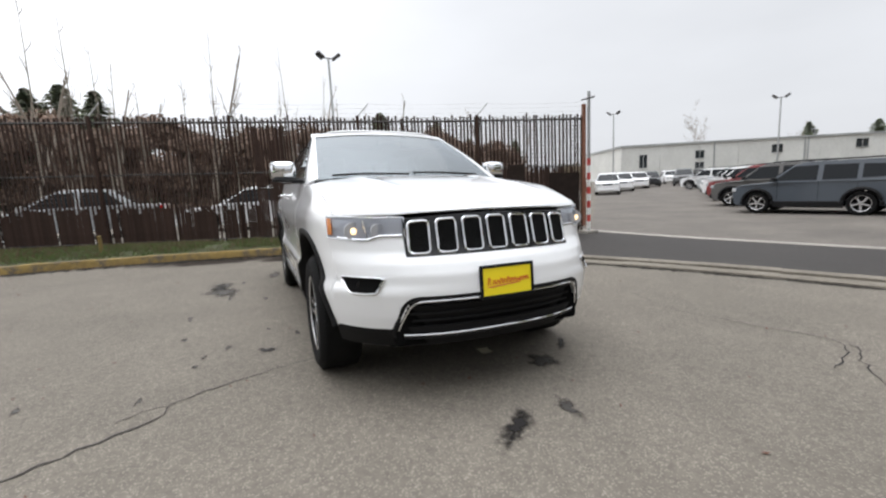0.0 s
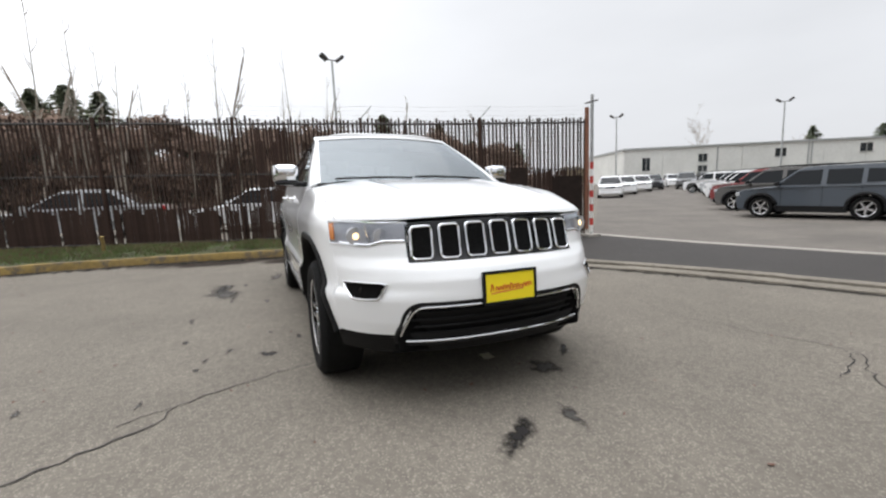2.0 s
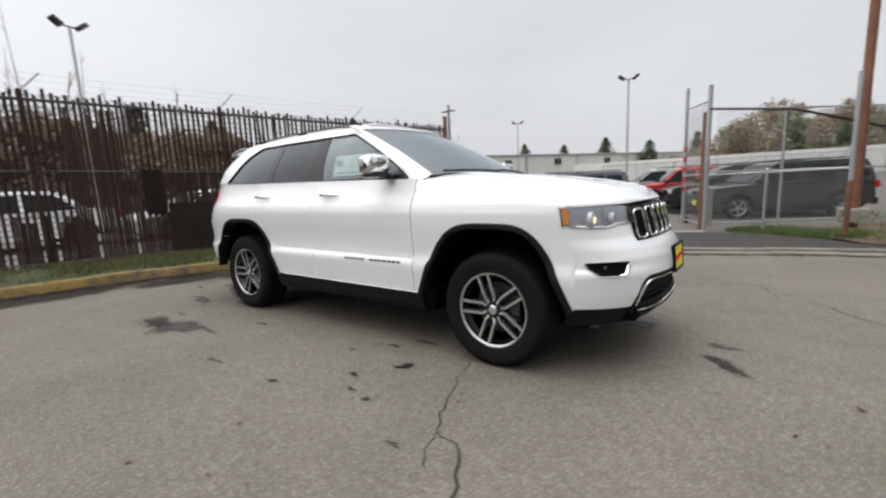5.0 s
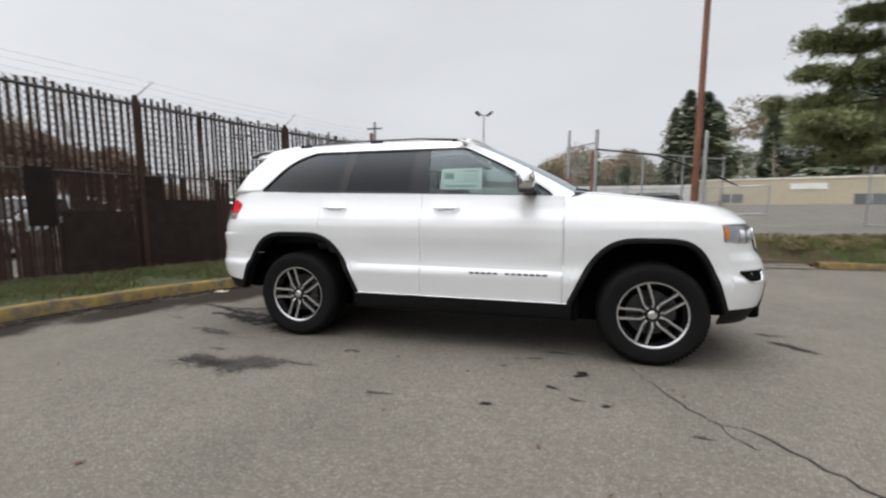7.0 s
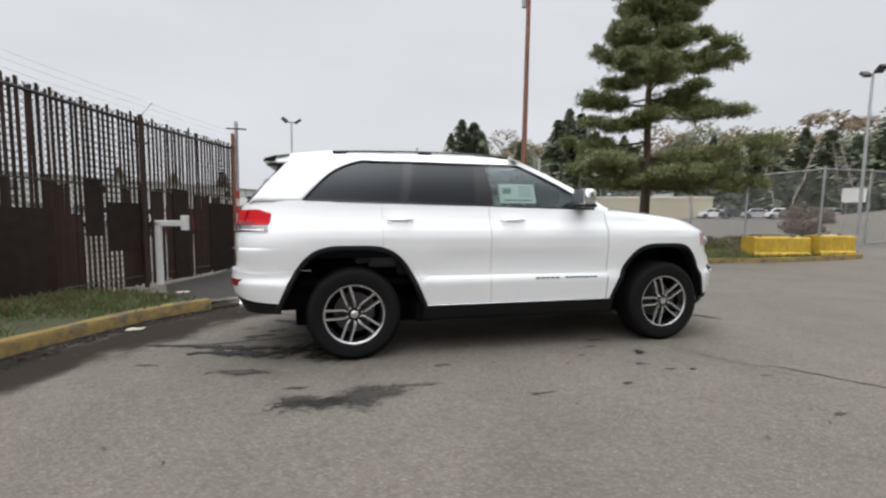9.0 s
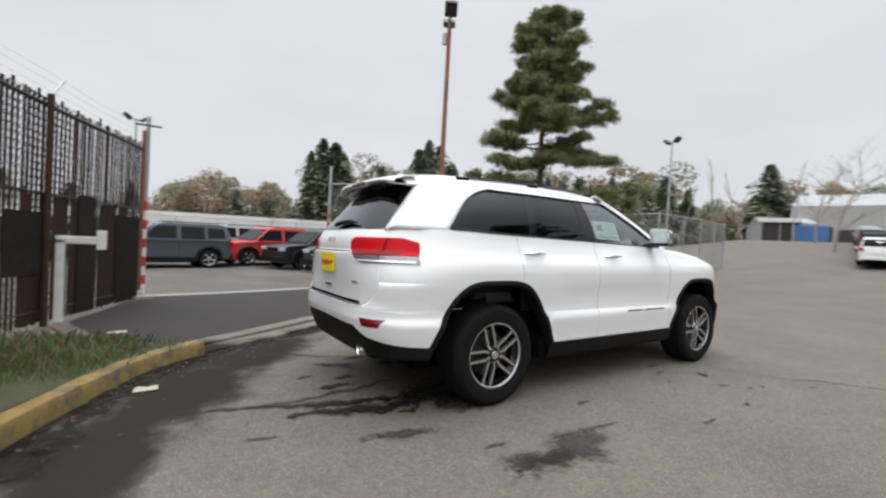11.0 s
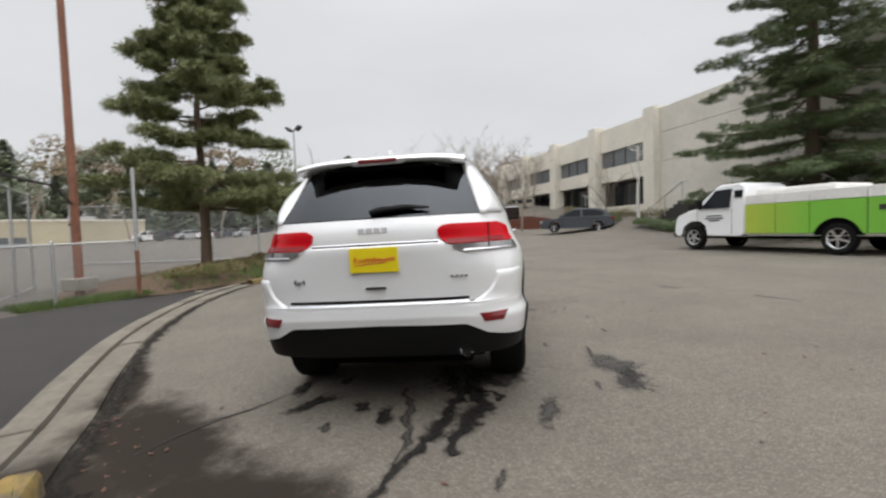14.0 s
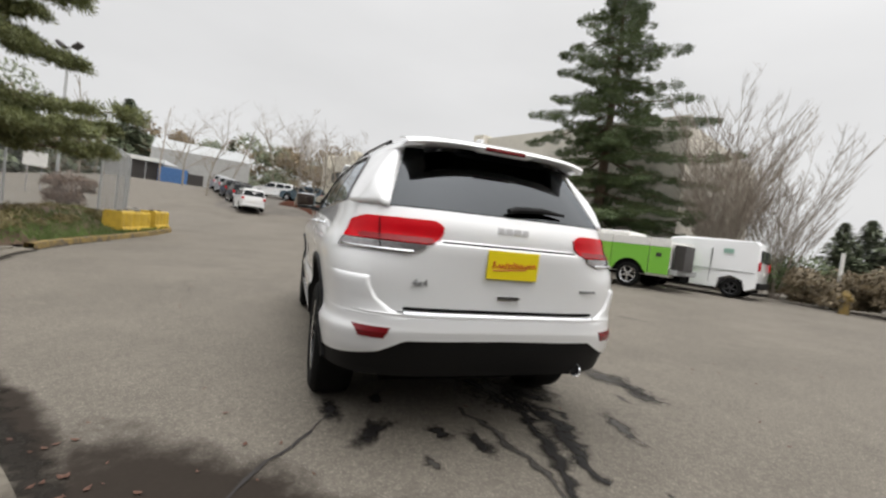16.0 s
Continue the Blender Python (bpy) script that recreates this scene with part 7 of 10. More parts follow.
def conifer(x, y, z, h, spread, first, whorls, limb_mat, crown_mat, label, seed):
    """A conifer with tapered trunk, irregular limbs and pads of needles with gaps between them."""
    r = random.Random(seed)
    tree = thing("conifer_tree", label, "tree", pose(x, y, z))
    bm = bmesh.new()
    lean = [(0.14 * math.sin(k * 1.3), 0.12 * math.cos(k * 1.7)) for k in range(9)]
    trunk = [(lean[k][0] * k / 8, lean[k][1] * k / 8, h * k / 8) for k in range(9)]
    base = h * 0.021
    add_tube(bm, [(0, 0, -0.3)] + [trunk[0]] + trunk[1:], [base * 1.25, base * 1.1] + [base * (1 - k / 8.4) for k in range(1, 9)], 12)
    part("trunk", bm, limb_mat, tree, smooth=True)
    bm = bmesh.new()
    pads = []
    for w in range(whorls):
        f = first + (1 - first) * (w + r.uniform(-0.25, 0.25)) / whorls
        zc = h * f
        g = (f - first) / (1 - first)
        reach = spread * (max(0.0, 1 - g) ** 0.85) * (0.6 + 0.4 * math.sin(min(1, (g + 0.12) * 4) * math.pi / 2)) * r.uniform(0.78, 1.12) + 0.3
        n = r.choice((5, 6, 7))
        a0 = r.uniform(0, 6.28)
        for k in range(n):
            a = a0 + k * math.tau / n + r.uniform(-0.4, 0.4)
            L = reach * r.choice((r.uniform(0.35, 0.8), r.uniform(0.75, 1.2)))
            rise = r.uniform(-0.32, -0.05)
            cur = 0.2
            pts = []
            for q in range(7):
                t = q / 6
                pts.append(Vector((math.cos(a) * L * t, math.sin(a) * L * t, zc + L * (rise * t + cur * (t * t - t * 0.7)))))
            add_tube(bm, pts, [max(0.012, base * 0.3 * (1 - f * 0.7) * (1 - t / 7)) for t in range(7)], 5, False)
            step = 0.36
            m = max(2, int(L * 0.85 / step))
            for q in range(m):
                t = min(1.0, 0.16 + 0.86 * (q + r.uniform(0.2, 0.8)) / m)
                i = min(5, int(t * 6))
                p = pts[i].lerp(pts[i + 1], t * 6 - i)
                wd = L * 0.2 * (1.05 - t) + 0.1
                for sgn in ((-1, 1, 0) if L > 0.9 else (0,)):
                    if r.random() < 0.3:
                        continue
                    o = r.uniform(0.35, 1.15) * wd * sgn
                    rad = r.uniform(0.16, 0.34)
                    pads.append((p.x - math.sin(a) * o, p.y + math.cos(a) * o, p.z + r.uniform(-0.16, 0.02), rad, a + sgn * 0.7))
    lm = part("limb_tangle", bm, limb_mat, tree, smooth=True)
    lm["kind"] = "stuff"
    V, F = [], []
    rs = np.random.RandomState(seed)
    per = 110
    P = np.repeat(np.array(pads), per, axis=0)
    n = len(P)
    u = rs.normal(0, 1, (n, 3))
    u /= np.linalg.norm(u, axis=1)[:, None]
    u *= rs.uniform(0.3, 1.0, n)[:, None] ** 0.5
    c = P[:, :3] + u * P[:, 3:4] * np.array((1.0, 1.0, 0.3))
    dr = u * 0.8 + np.stack([np.cos(P[:, 4]), np.sin(P[:, 4]), np.full(n, -0.35)], 1) * 0.7 + rs.normal(0, 0.35, (n, 3))
    dr /= np.linalg.norm(dr, axis=1)[:, None]
    l = 0.19 * rs.uniform(0.6, 1.3, n)[:, None]
    sv = np.cross(dr, rs.normal(0, 1, (n, 3)))
    sv /= np.linalg.norm(sv, axis=1)[:, None] + 1e-9
    wdt = 0.026
    V = np.empty((n, 4, 3))
    V[:, 0], V[:, 1], V[:, 2], V[:, 3] = c, c + dr * l * 0.5 + sv * wdt / 2, c + dr * l, c + dr * l * 0.5 - sv * wdt / 2
    F = (np.arange(n)[:, None] * 4 + np.arange(4)).tolist()
    add_mesh("crown", V.reshape(-1, 3).tolist(), F, crown_mat, tree, "dense clumps of needles with gaps")
    return tree


def pine_tree(x, y, z, h, first, label, seed):
    """An open-grown pine: limbs in loose whorls, branchlets along them, and tufts of needles on the branchlets."""
    r = random.Random(seed)
    tree = thing("pine_tree", label, "tree", pose(x, y, z))
    bm = bmesh.new()
    trunk = [(0.12 * math.sin(k * 1.3) * k / 8, 0.10 * math.cos(k * 1.7) * k / 8, h * k / 8) for k in range(9)]
    base = 0.185
    add_tube(bm, [(0, 0, -0.4)] + trunk, [base * 1.3, base * 1.1] + [base * (1 - k / 8.6) for k in range(1, 9)], 12)
    part("trunk", bm, M_BARK, tree, smooth=True)
    limbs = bmesh.new()
    tufts = []
    # uneven tiers of limbs: height, reach, count, droop
    tiers = ((2.2, 2.9, 6, -0.12), (2.6, 3.1, 7, -0.14), (3.1, 3.3, 7, -0.10), (3.7, 2.5, 4, -0.06), (4.5, 2.3, 5, -0.08), (5.1, 2.5, 6, 0.0), (5.6, 2.2, 5, 0.0), (6.1, 2.6, 5, 0.02), (6.5, 2.0, 5, 0.0), (6.9, 1.6, 5, 0.0),
             (7.4, 1.6, 5, 0.05), (7.8, 1.3, 4, 0.05), (8.3, 1.1, 5, 0.1), (8.9, 1.2, 5, 0.12), (9.3, 1.1, 5, 0.15), (9.8, 0.8, 5, 0.3), (10.2, 0.5, 4, 0.5))
    for w, (zc, reach, n, droop) in enumerate(tiers):
        a0 = r.uniform(0, 6.28)
        for k in range(n):
            if r.random() < 0.13:
                continue
            a = a0 + k * math.tau / n + r.uniform(-0.4, 0.4)
            ln = reach * r.choice((r.uniform(0.5, 0.75), r.uniform(0.8, 1.05), r.uniform(0.85, 1.08)))
            z0 = zc + r.uniform(-0.22, 0.22)
            rise = droop + r.uniform(-0.06, 0.08)
            pts = []
            for q in range(8):
                t = q / 7
                bend = 0.13 * math.sin(q * 1.1 + k + w) * t
                pts.append(Vector((math.cos(a + bend) * ln * t, math.sin(a + bend) * ln * t, z0 + ln * (rise * t + 0.2 * (t * t - 0.6 * t)))))
            add_tube(limbs, pts, [max(0.010, 0.06 * (1 - 0.055 * zc) * (1 - q / 8)) for q in range(8)], 5, False)
            # two to four rounded pads along the limb
            starts = [1.0, r.uniform(0.68, 0.8)] + ([r.uniform(0.4, 0.58)] if ln > 1.3 else []) + ([r.uniform(0.25, 0.4)] if r.random() < 0.45 else [])
            for f0 in starts:
                i = min(6, int(f0 * 7))
                p = pts[i].lerp(pts[i + 1], min(1.0, f0 * 7 - i))
                sc = r.uniform(0.75, 1.25) * (0.42 + 0.09 * min(ln, 2.6))
                for q in range(int(20 * sc / 0.5)):
                    ba = a + r.gauss(0, 0.95)
                    bl = sc * r.uniform(0.35, 1.1)
                    e = p + Vector((math.cos(ba) * bl, math.sin(ba) * bl, sc * (0.42 * r.random() - 0.10) - 0.14 * bl))
                    add_tube(limbs, [p, e], [0.008, 0.004], 3, False)
                    for v in (0.45, 0.75, 1.0):
                        tufts.append((*p.lerp(e, v), math.cos(ba) * 0.55, math.sin(ba) * 0.55, 0.6))
    part("limb_tangle", limbs, M_BARK, tree)["kind"] = "stuff"
    rs = np.random.RandomState(seed)
    per = 26
    T = np.repeat(np.array(tufts), per, axis=0)
    n = len(T)
    d = T[:, 3:6] * 0.75 + rs.normal(0, 0.62, (n, 3))
    d /= np.linalg.norm(d, axis=1)[:, None]
    c = T[:, :3] + rs.normal(0, 0.05, (n, 3))
    ln = rs.uniform(0.10, 0.20, n)[:, None]
    sv = np.cross(d, rs.normal(0, 1, (n, 3)))
    sv /= np.linalg.norm(sv, axis=1)[:, None] + 1e-9
    V = np.empty((n, 4, 3))
    V[:, 0], V[:, 1], V[:, 2], V[:, 3] = c, c + d * ln * 0.55 + sv * 0.013, c + d * ln, c + d * ln * 0.55 - sv * 0.013
    add_mesh("crown", V.reshape(-1, 3).tolist(), (np.arange(n)[:, None] * 4 + np.arange(4)).tolist(), M_PINE, tree, "tufts of olive-green needles in layered pads")
    return tree


pine_tree(9.3, 9.45, gz(9.2, 9.3) + 0.35, 10.9, 0.22, "tall open pine with layered olive-green needle pads", 5)
conifer(13.6, -13.4, gz(13.4, -13.2) - 0.1, 15.6, 6.6, 0.07, 25, M_BARK, M_FIR, "tall dark green fir with drooping limbs", 8)


def far_conifer_mesh(seed, h, w):
    r = np.random.RandomState(seed)
    n = 2200
    t = r.uniform(0.02, 1, n) ** 0.8
    a = r.uniform(0, math.tau, n)
    lump = 0.72 + 0.22 * np.sin(3 * a + 9 * t + seed) + 0.18 * np.sin(23 * t + 2 * a + seed * 1.7)
    rad = w * (1 - t) ** 0.7 * lump * r.uniform(0.2, 1.1, n) + 0.08
    P = np.c_[np.cos(a) * rad, np.sin(a) * rad, h * (0.08 + 0.92 * t)]
    d = np.c_[np.cos(a), np.sin(a), -0.35 + 0 * a]
    l = (0.06 * h * (1.1 - t) * r.uniform(0.5, 1.2, n))[:, None] + 0.25
    s = np.c_[-np.sin(a), np.cos(a), r.normal(0, 0.35, n)]
    V = np.empty((n, 4, 3))
    V[:, 0] = P - d * l * 0.4
    V[:, 1] = P + s * l * 0.3
    V[:, 2] = P + d * l * 0.6
    V[:, 3] = P - s * l * 0.3
    V = V.reshape(-1, 3).tolist()
    F = (np.arange(n)[:, None] * 4 + np.arange(4)).tolist()
    return V, F


FARS = []
for k in range(4):
    root = thing("far_conifer_tree", "dark conifer standing far off", "tree", pose(0, 0, -400), "distant conifers")
    V, F = far_conifer_mesh(30 + k, 10.0, 2.0 + 0.35 * k)
    add_mesh("crown", V, F, M_HAZEFIR, root)
    bm = bmesh.new()
    add_tube(bm, [(0, 0, -1), (0, 0, 9.4)], [0.22, 0.03], 6)
    part("trunk", bm, M_BARK, root)
    FARS.append(root)


def far_conifer(az, dist, h, k, sx=1.0, z=None):
    x, y = -2 + dist * math.sin(radians(az)), -2 + dist * math.cos(radians(az))
    root = FARS[k % 4]
    s = h / 10
    zz = (gz(x, y) if z is None else z) - 0.3
    if k % 4 not in used_far:
        used_far.add(k % 4)
        root.matrix_basis = Matrix.LocRotScale((x, y, zz), Euler((0, 0, k * 1.1)), (s * sx, s * sx, s))
        return root
    ob = copy_thing(root, Matrix.LocRotScale((x, y, zz), Euler((0, 0, k * 1.1)), None))
    ob.scale = (s * sx, s * sx, s)
    return ob


used_far = set()
k = 0
for az, dist, h in ((14.6, 96, 19), (16, 94, 21.5), (17.6, 95, 21), (18.8, 97, 19), (23.8, 98, 17), (28.6, 96, 21), (29.9, 95, 23), (31.4, 96, 22), (33.2, 98, 18.5), (36.5, 96, 17),
                    (6, 85, 9), (9.5, 90, 8), (46, 92, 15), (48, 90, 13.5), (50, 93, 15), (52, 90, 13), (54, 92, 15), (56, 90, 14), (58, 91, 13), (60, 88, 14.5), (62.5, 90, 12), (40, 98, 13), (43, 95, 13),
                    (70.2, 92, 15.5), (80.5, 95, 11)):
    far_conifer(az, dist, h, k, 1.0 + 0.2 * (k % 3))
    k += 1
for az, dist, h in ((-62, 40, 7.8), (-66, 42, 6.8), (-70, 38, 8.5), (-74, 42, 6.5), (-80, 40, 6.8), (-86, 44, 8.0), (-93, 40, 6.6), (-96, 42, 7.6), (-101, 38, 6.4), (-105, 34, 8.6), (-108, 36, 9.2), (-111, 34, 8.4), (-58, 46, 6.5), (-52, 52, 6.5), (-114, 36, 8)):
    far_conifer(az, dist, h * 1.05, k, 1.35)
    k += 1
for az, dist, h in ((-24, 150, 13), (-19, 150, 12), (-14, 145, 13), (-9, 140, 11), (-4, 135, 12), (153.5, 41, 5.8), (155.5, 42, 6.2), (157.5, 41, 5.8), (159.5, 43, 5.4)):
    far_conifer(az, dist, h, k, 1.6)
    k += 1


def thicket_tree(h, seed):
    """Many thin stems fanning up from one stool, with upright twigs along each."""
    r = random.Random(seed)
    root = thing("bare_thicket", "wispy many-stemmed leafless tree behind the van", "tree", None, "leafless thicket behind the van")
    st, tw = bmesh.new(), bmesh.new()
    for k in range(18):
        a = k * 2.4 + r.uniform(-0.4, 0.4)
        lean = r.uniform(0.03, 0.36)
        ln = h * r.uniform(0.65, 1.0)
        pts = [Vector((math.cos(a) * (0.15 + lean * ln * t * (0.55 + 0.45 * t)), math.sin(a) * (0.15 + lean * ln * t * (0.55 + 0.45 * t)), -0.2 + ln * t * (1 - 0.1 * lean * t))) + Vector((r.gauss(0, 0.09), r.gauss(0, 0.09), 0)) for t in np.linspace(0, 1, 7)]
        add_tube(st, pts, [0.02 * (1 - 0.9 * q / 6) + 0.003 for q in range(7)], 5, False)
        for q in range(24):
            t = r.uniform(0.22, 0.97)
            i = min(5, int(t * 6))
            p = pts[i].lerp(pts[i + 1], t * 6 - i)
            b = a + r.gauss(0, 1.1)
            l = h * r.uniform(0.09, 0.24) * (1.15 - 0.6 * t)
            e = p + Vector((math.cos(b) * l * 0.6, math.sin(b) * l * 0.6, l * 0.85))
            add_tube(tw, [p, p.lerp(e, 0.5) - Vector((0, 0, 0.06 * l)), e], [0.006, 0.005, 0.0025], 3, False)
            for v in range(8):
                o = p.lerp(e, r.uniform(0.25, 1.0))
                c = b + r.gauss(0, 0.9)
                m = l * r.uniform(0.25, 0.55)
                add_tube(tw, [o, o + Vector((math.cos(c) * m * 0.55, math.sin(c) * m * 0.55, m * 0.8))], [0.0045, 0.0025], 3, False)
    part("stem_clump", st, M_TWIG, root, smooth=True)
    part("twig_mass", tw, M_TWIG, root)["kind"] = "stuff"
    return root


clump = thicket_tree(8.2, 41)
clump.matrix_basis = pose(7.9, -15.4, gz(7.9, -15.4))
for x, y, s, turn in ((9.4, -16.5, 1.0, 80), (6.6, -16.4, 0.8, 150), (10.6, -18.0, 1.05, 300)):
    copy_thing(clump, pose(x, y, gz(x, y), 0, 0, turn)).scale = (s, s, s)


# bare trees
def bare_tree(h, seed, bushy, trunk_r, mtl, label, upright=0.75, reach=1.0, deep=3):
    r = random.Random(seed)
    root = thing("bare_tree", label, "tree", None, "bare winter trees")
    bm = bmesh.new()
    tw = bmesh.new()

    def grow(p, d, length, rad, depth):
        n = 4 if depth < 2 else 3
        pts, rads = [p], [rad]
        for i in range(n):
            d = (d + Vector((r.gauss(0, 0.10), r.gauss(0, 0.10), r.gauss(0.03, 0.06)))).normalized()
            p = p + d * (length / n)
            pts.append(p)
            rads.append(max(0.004, rad * (1 - (i + 1) / n * 0.6)))
        add_tube(bm if depth < 2 else tw, pts, rads, 6 if depth < 1 else (4 if depth < 2 else 3), False)
        if depth >= deep:
            return
        kids = (bushy + 3 if depth == 0 else bushy)
        for q in range(kids):
            t = r.uniform(0.25 if depth == 0 else 0.2, 1.0)
            i = min(n - 1, int(t * n))
            s = pts[i].lerp(pts[i + 1], t * n - i)
            a = r.uniform(0, 6.28)
            side = Vector((math.cos(a), math.sin(a), 0))
            nd = (d * upright + side * r.uniform(0.4, 0.9)).normalized()
            grow(s, nd, length * r.uniform(0.32, 0.55) * reach, max(0.006, rads[i] * 0.5), depth + 1)
    grow(Vector((0, 0, -0.2)), Vector((0, 0, 1)), h * 0.75, trunk_r, 0)
    part("trunk", bm, mtl, root, smooth=True)
    part("twig_mass", tw, M_TWIG, root)["kind"] = "stuff"
    return root


BARE = [bare_tree(9, 3, 6, 0.11, M_PALEBARK, "bare grey-barked winter tree"), bare_tree(7, 4, 6, 0.09, M_PALEBARK, "bare young tree with pale bark"),
        bare_tree(12, 5, 5, 0.09, M_TWIG, "tall slender leafless poplar", 1.6, 0.42), bare_tree(8, 6, 5, 0.07, M_TWIG, "spreading leafless winter tree", 1.15, 0.95, 4)]
used_bare = set()


def plant_bare(x, y, k, s=1.0, dz=0.0):
    m = Matrix.LocRotScale((x, y, gz(x, y) + dz), Euler((0, 0, x * 3.1 + y)), None)
    if k not in used_bare:
        used_bare.add(k)
        BARE[k].matrix_basis = m
        ob = BARE[k]
    else:
        ob = copy_thing(BARE[k], m)
    ob.scale = (s, s, s)


for x, y, k, s in ((30.5, -3.2, 1, 1.05), (33.0, -0.6, 0, 0.9), (36.5, -2.2, 0, 0.8), (34.5, -4.8, 3, 0.9), (39, 1.0, 0, 0.95), (26.2, -8.6, 1, 0.75), (45, 9.5, 0, 1.0), (52, 1.0, 3, 1.2), (56, 14, 0, 1.1), (60, 4, 0, 1.3), (66, 10, 2, 1.1),
                   (62, 18, 2, 1.2), (70, -2, 0, 1.3), (48, -2, 1, 1.2), (42, -3, 0, 1.0), (55, 24, 2, 1.2), (68, 26, 2, 1.3), (75, 20, 2, 1.2), (58, 30, 2, 1.1), (50, 36, 2, 1.2), (64, 40, 2, 1.2), (44, 44, 2, 1.2)):
    plant_bare(x, y, k, s)
for k in range(34):
    az = 2 + 2.0 * k + 0.8 * math.sin(k * 2.3)
    dist = 84 + 9 * math.sin(k * 1.7)
    plant_bare(dist * math.sin(radians(az)), dist * math.cos(radians(az)), 2, 1.0 + 0.25 * math.sin(k * 3.1))
for az, dist, s in ((-116, 26, 0.95), (-110, 29, 0.9), (-107, 30, 0.9), (-104, 27, 0.8), (-101, 33, 0.85), (-95, 28, 1.05), (-92, 33, 0.7), (-87, 31, 0.75), (-82, 30, 0.95), (-78, 34, 0.8), (-73, 36, 0.95), (-64, 40, 0.85), (-60, 42, 0.95), (-56, 44, 0.8), (-120, 27, 0.9), (-36, 110, 1.7), (-27, 130, 1.2)):
    x, y = 4 + dist * math.sin(radians(az)), -1 + dist * math.cos(radians(az))
    plant_bare(x, y, 3 if dist > 90 else 2, s)


# shrubs and brush
def shrub_mass(name, spots, per, size, material, label, category, seed, flat=1.0):
    """Leafy mass: leaves about many centres (x, y, z, radius)."""
    r = np.random.RandomState(seed)
    S = np.repeat(np.array(spots, float), per, axis=0)
    n = len(S)
    d = r.normal(0, 1, (n, 3))
    d /= np.linalg.norm(d, axis=1)[:, None]
    d[:, 2] = np.abs(d[:, 2]) * flat
    P = S[:, :3] + d * S[:, 3:4] * (r.uniform(0.35, 1.0, n) ** 0.5)[:, None]
    u = r.normal(0, 1, (n, 3))
    v = np.cross(u, d)
    u /= np.linalg.norm(u, axis=1)[:, None]
    v /= np.linalg.norm(v, axis=1)[:, None] + 1e-9
    l = (size * r.uniform(0.5, 1.3, n))[:, None]
    V = np.empty((n, 4, 3))
    V[:, 0], V[:, 1], V[:, 2], V[:, 3] = P - u * l, P + v * l * 0.45, P + u * l, P - v * l * 0.45
    ob = add_mesh(name, V.reshape(-1, 3).tolist(), (np.arange(n)[:, None] * 4 + np.arange(4)).tolist(), material)
    return tagged(ob, label, category, kind="stuff")


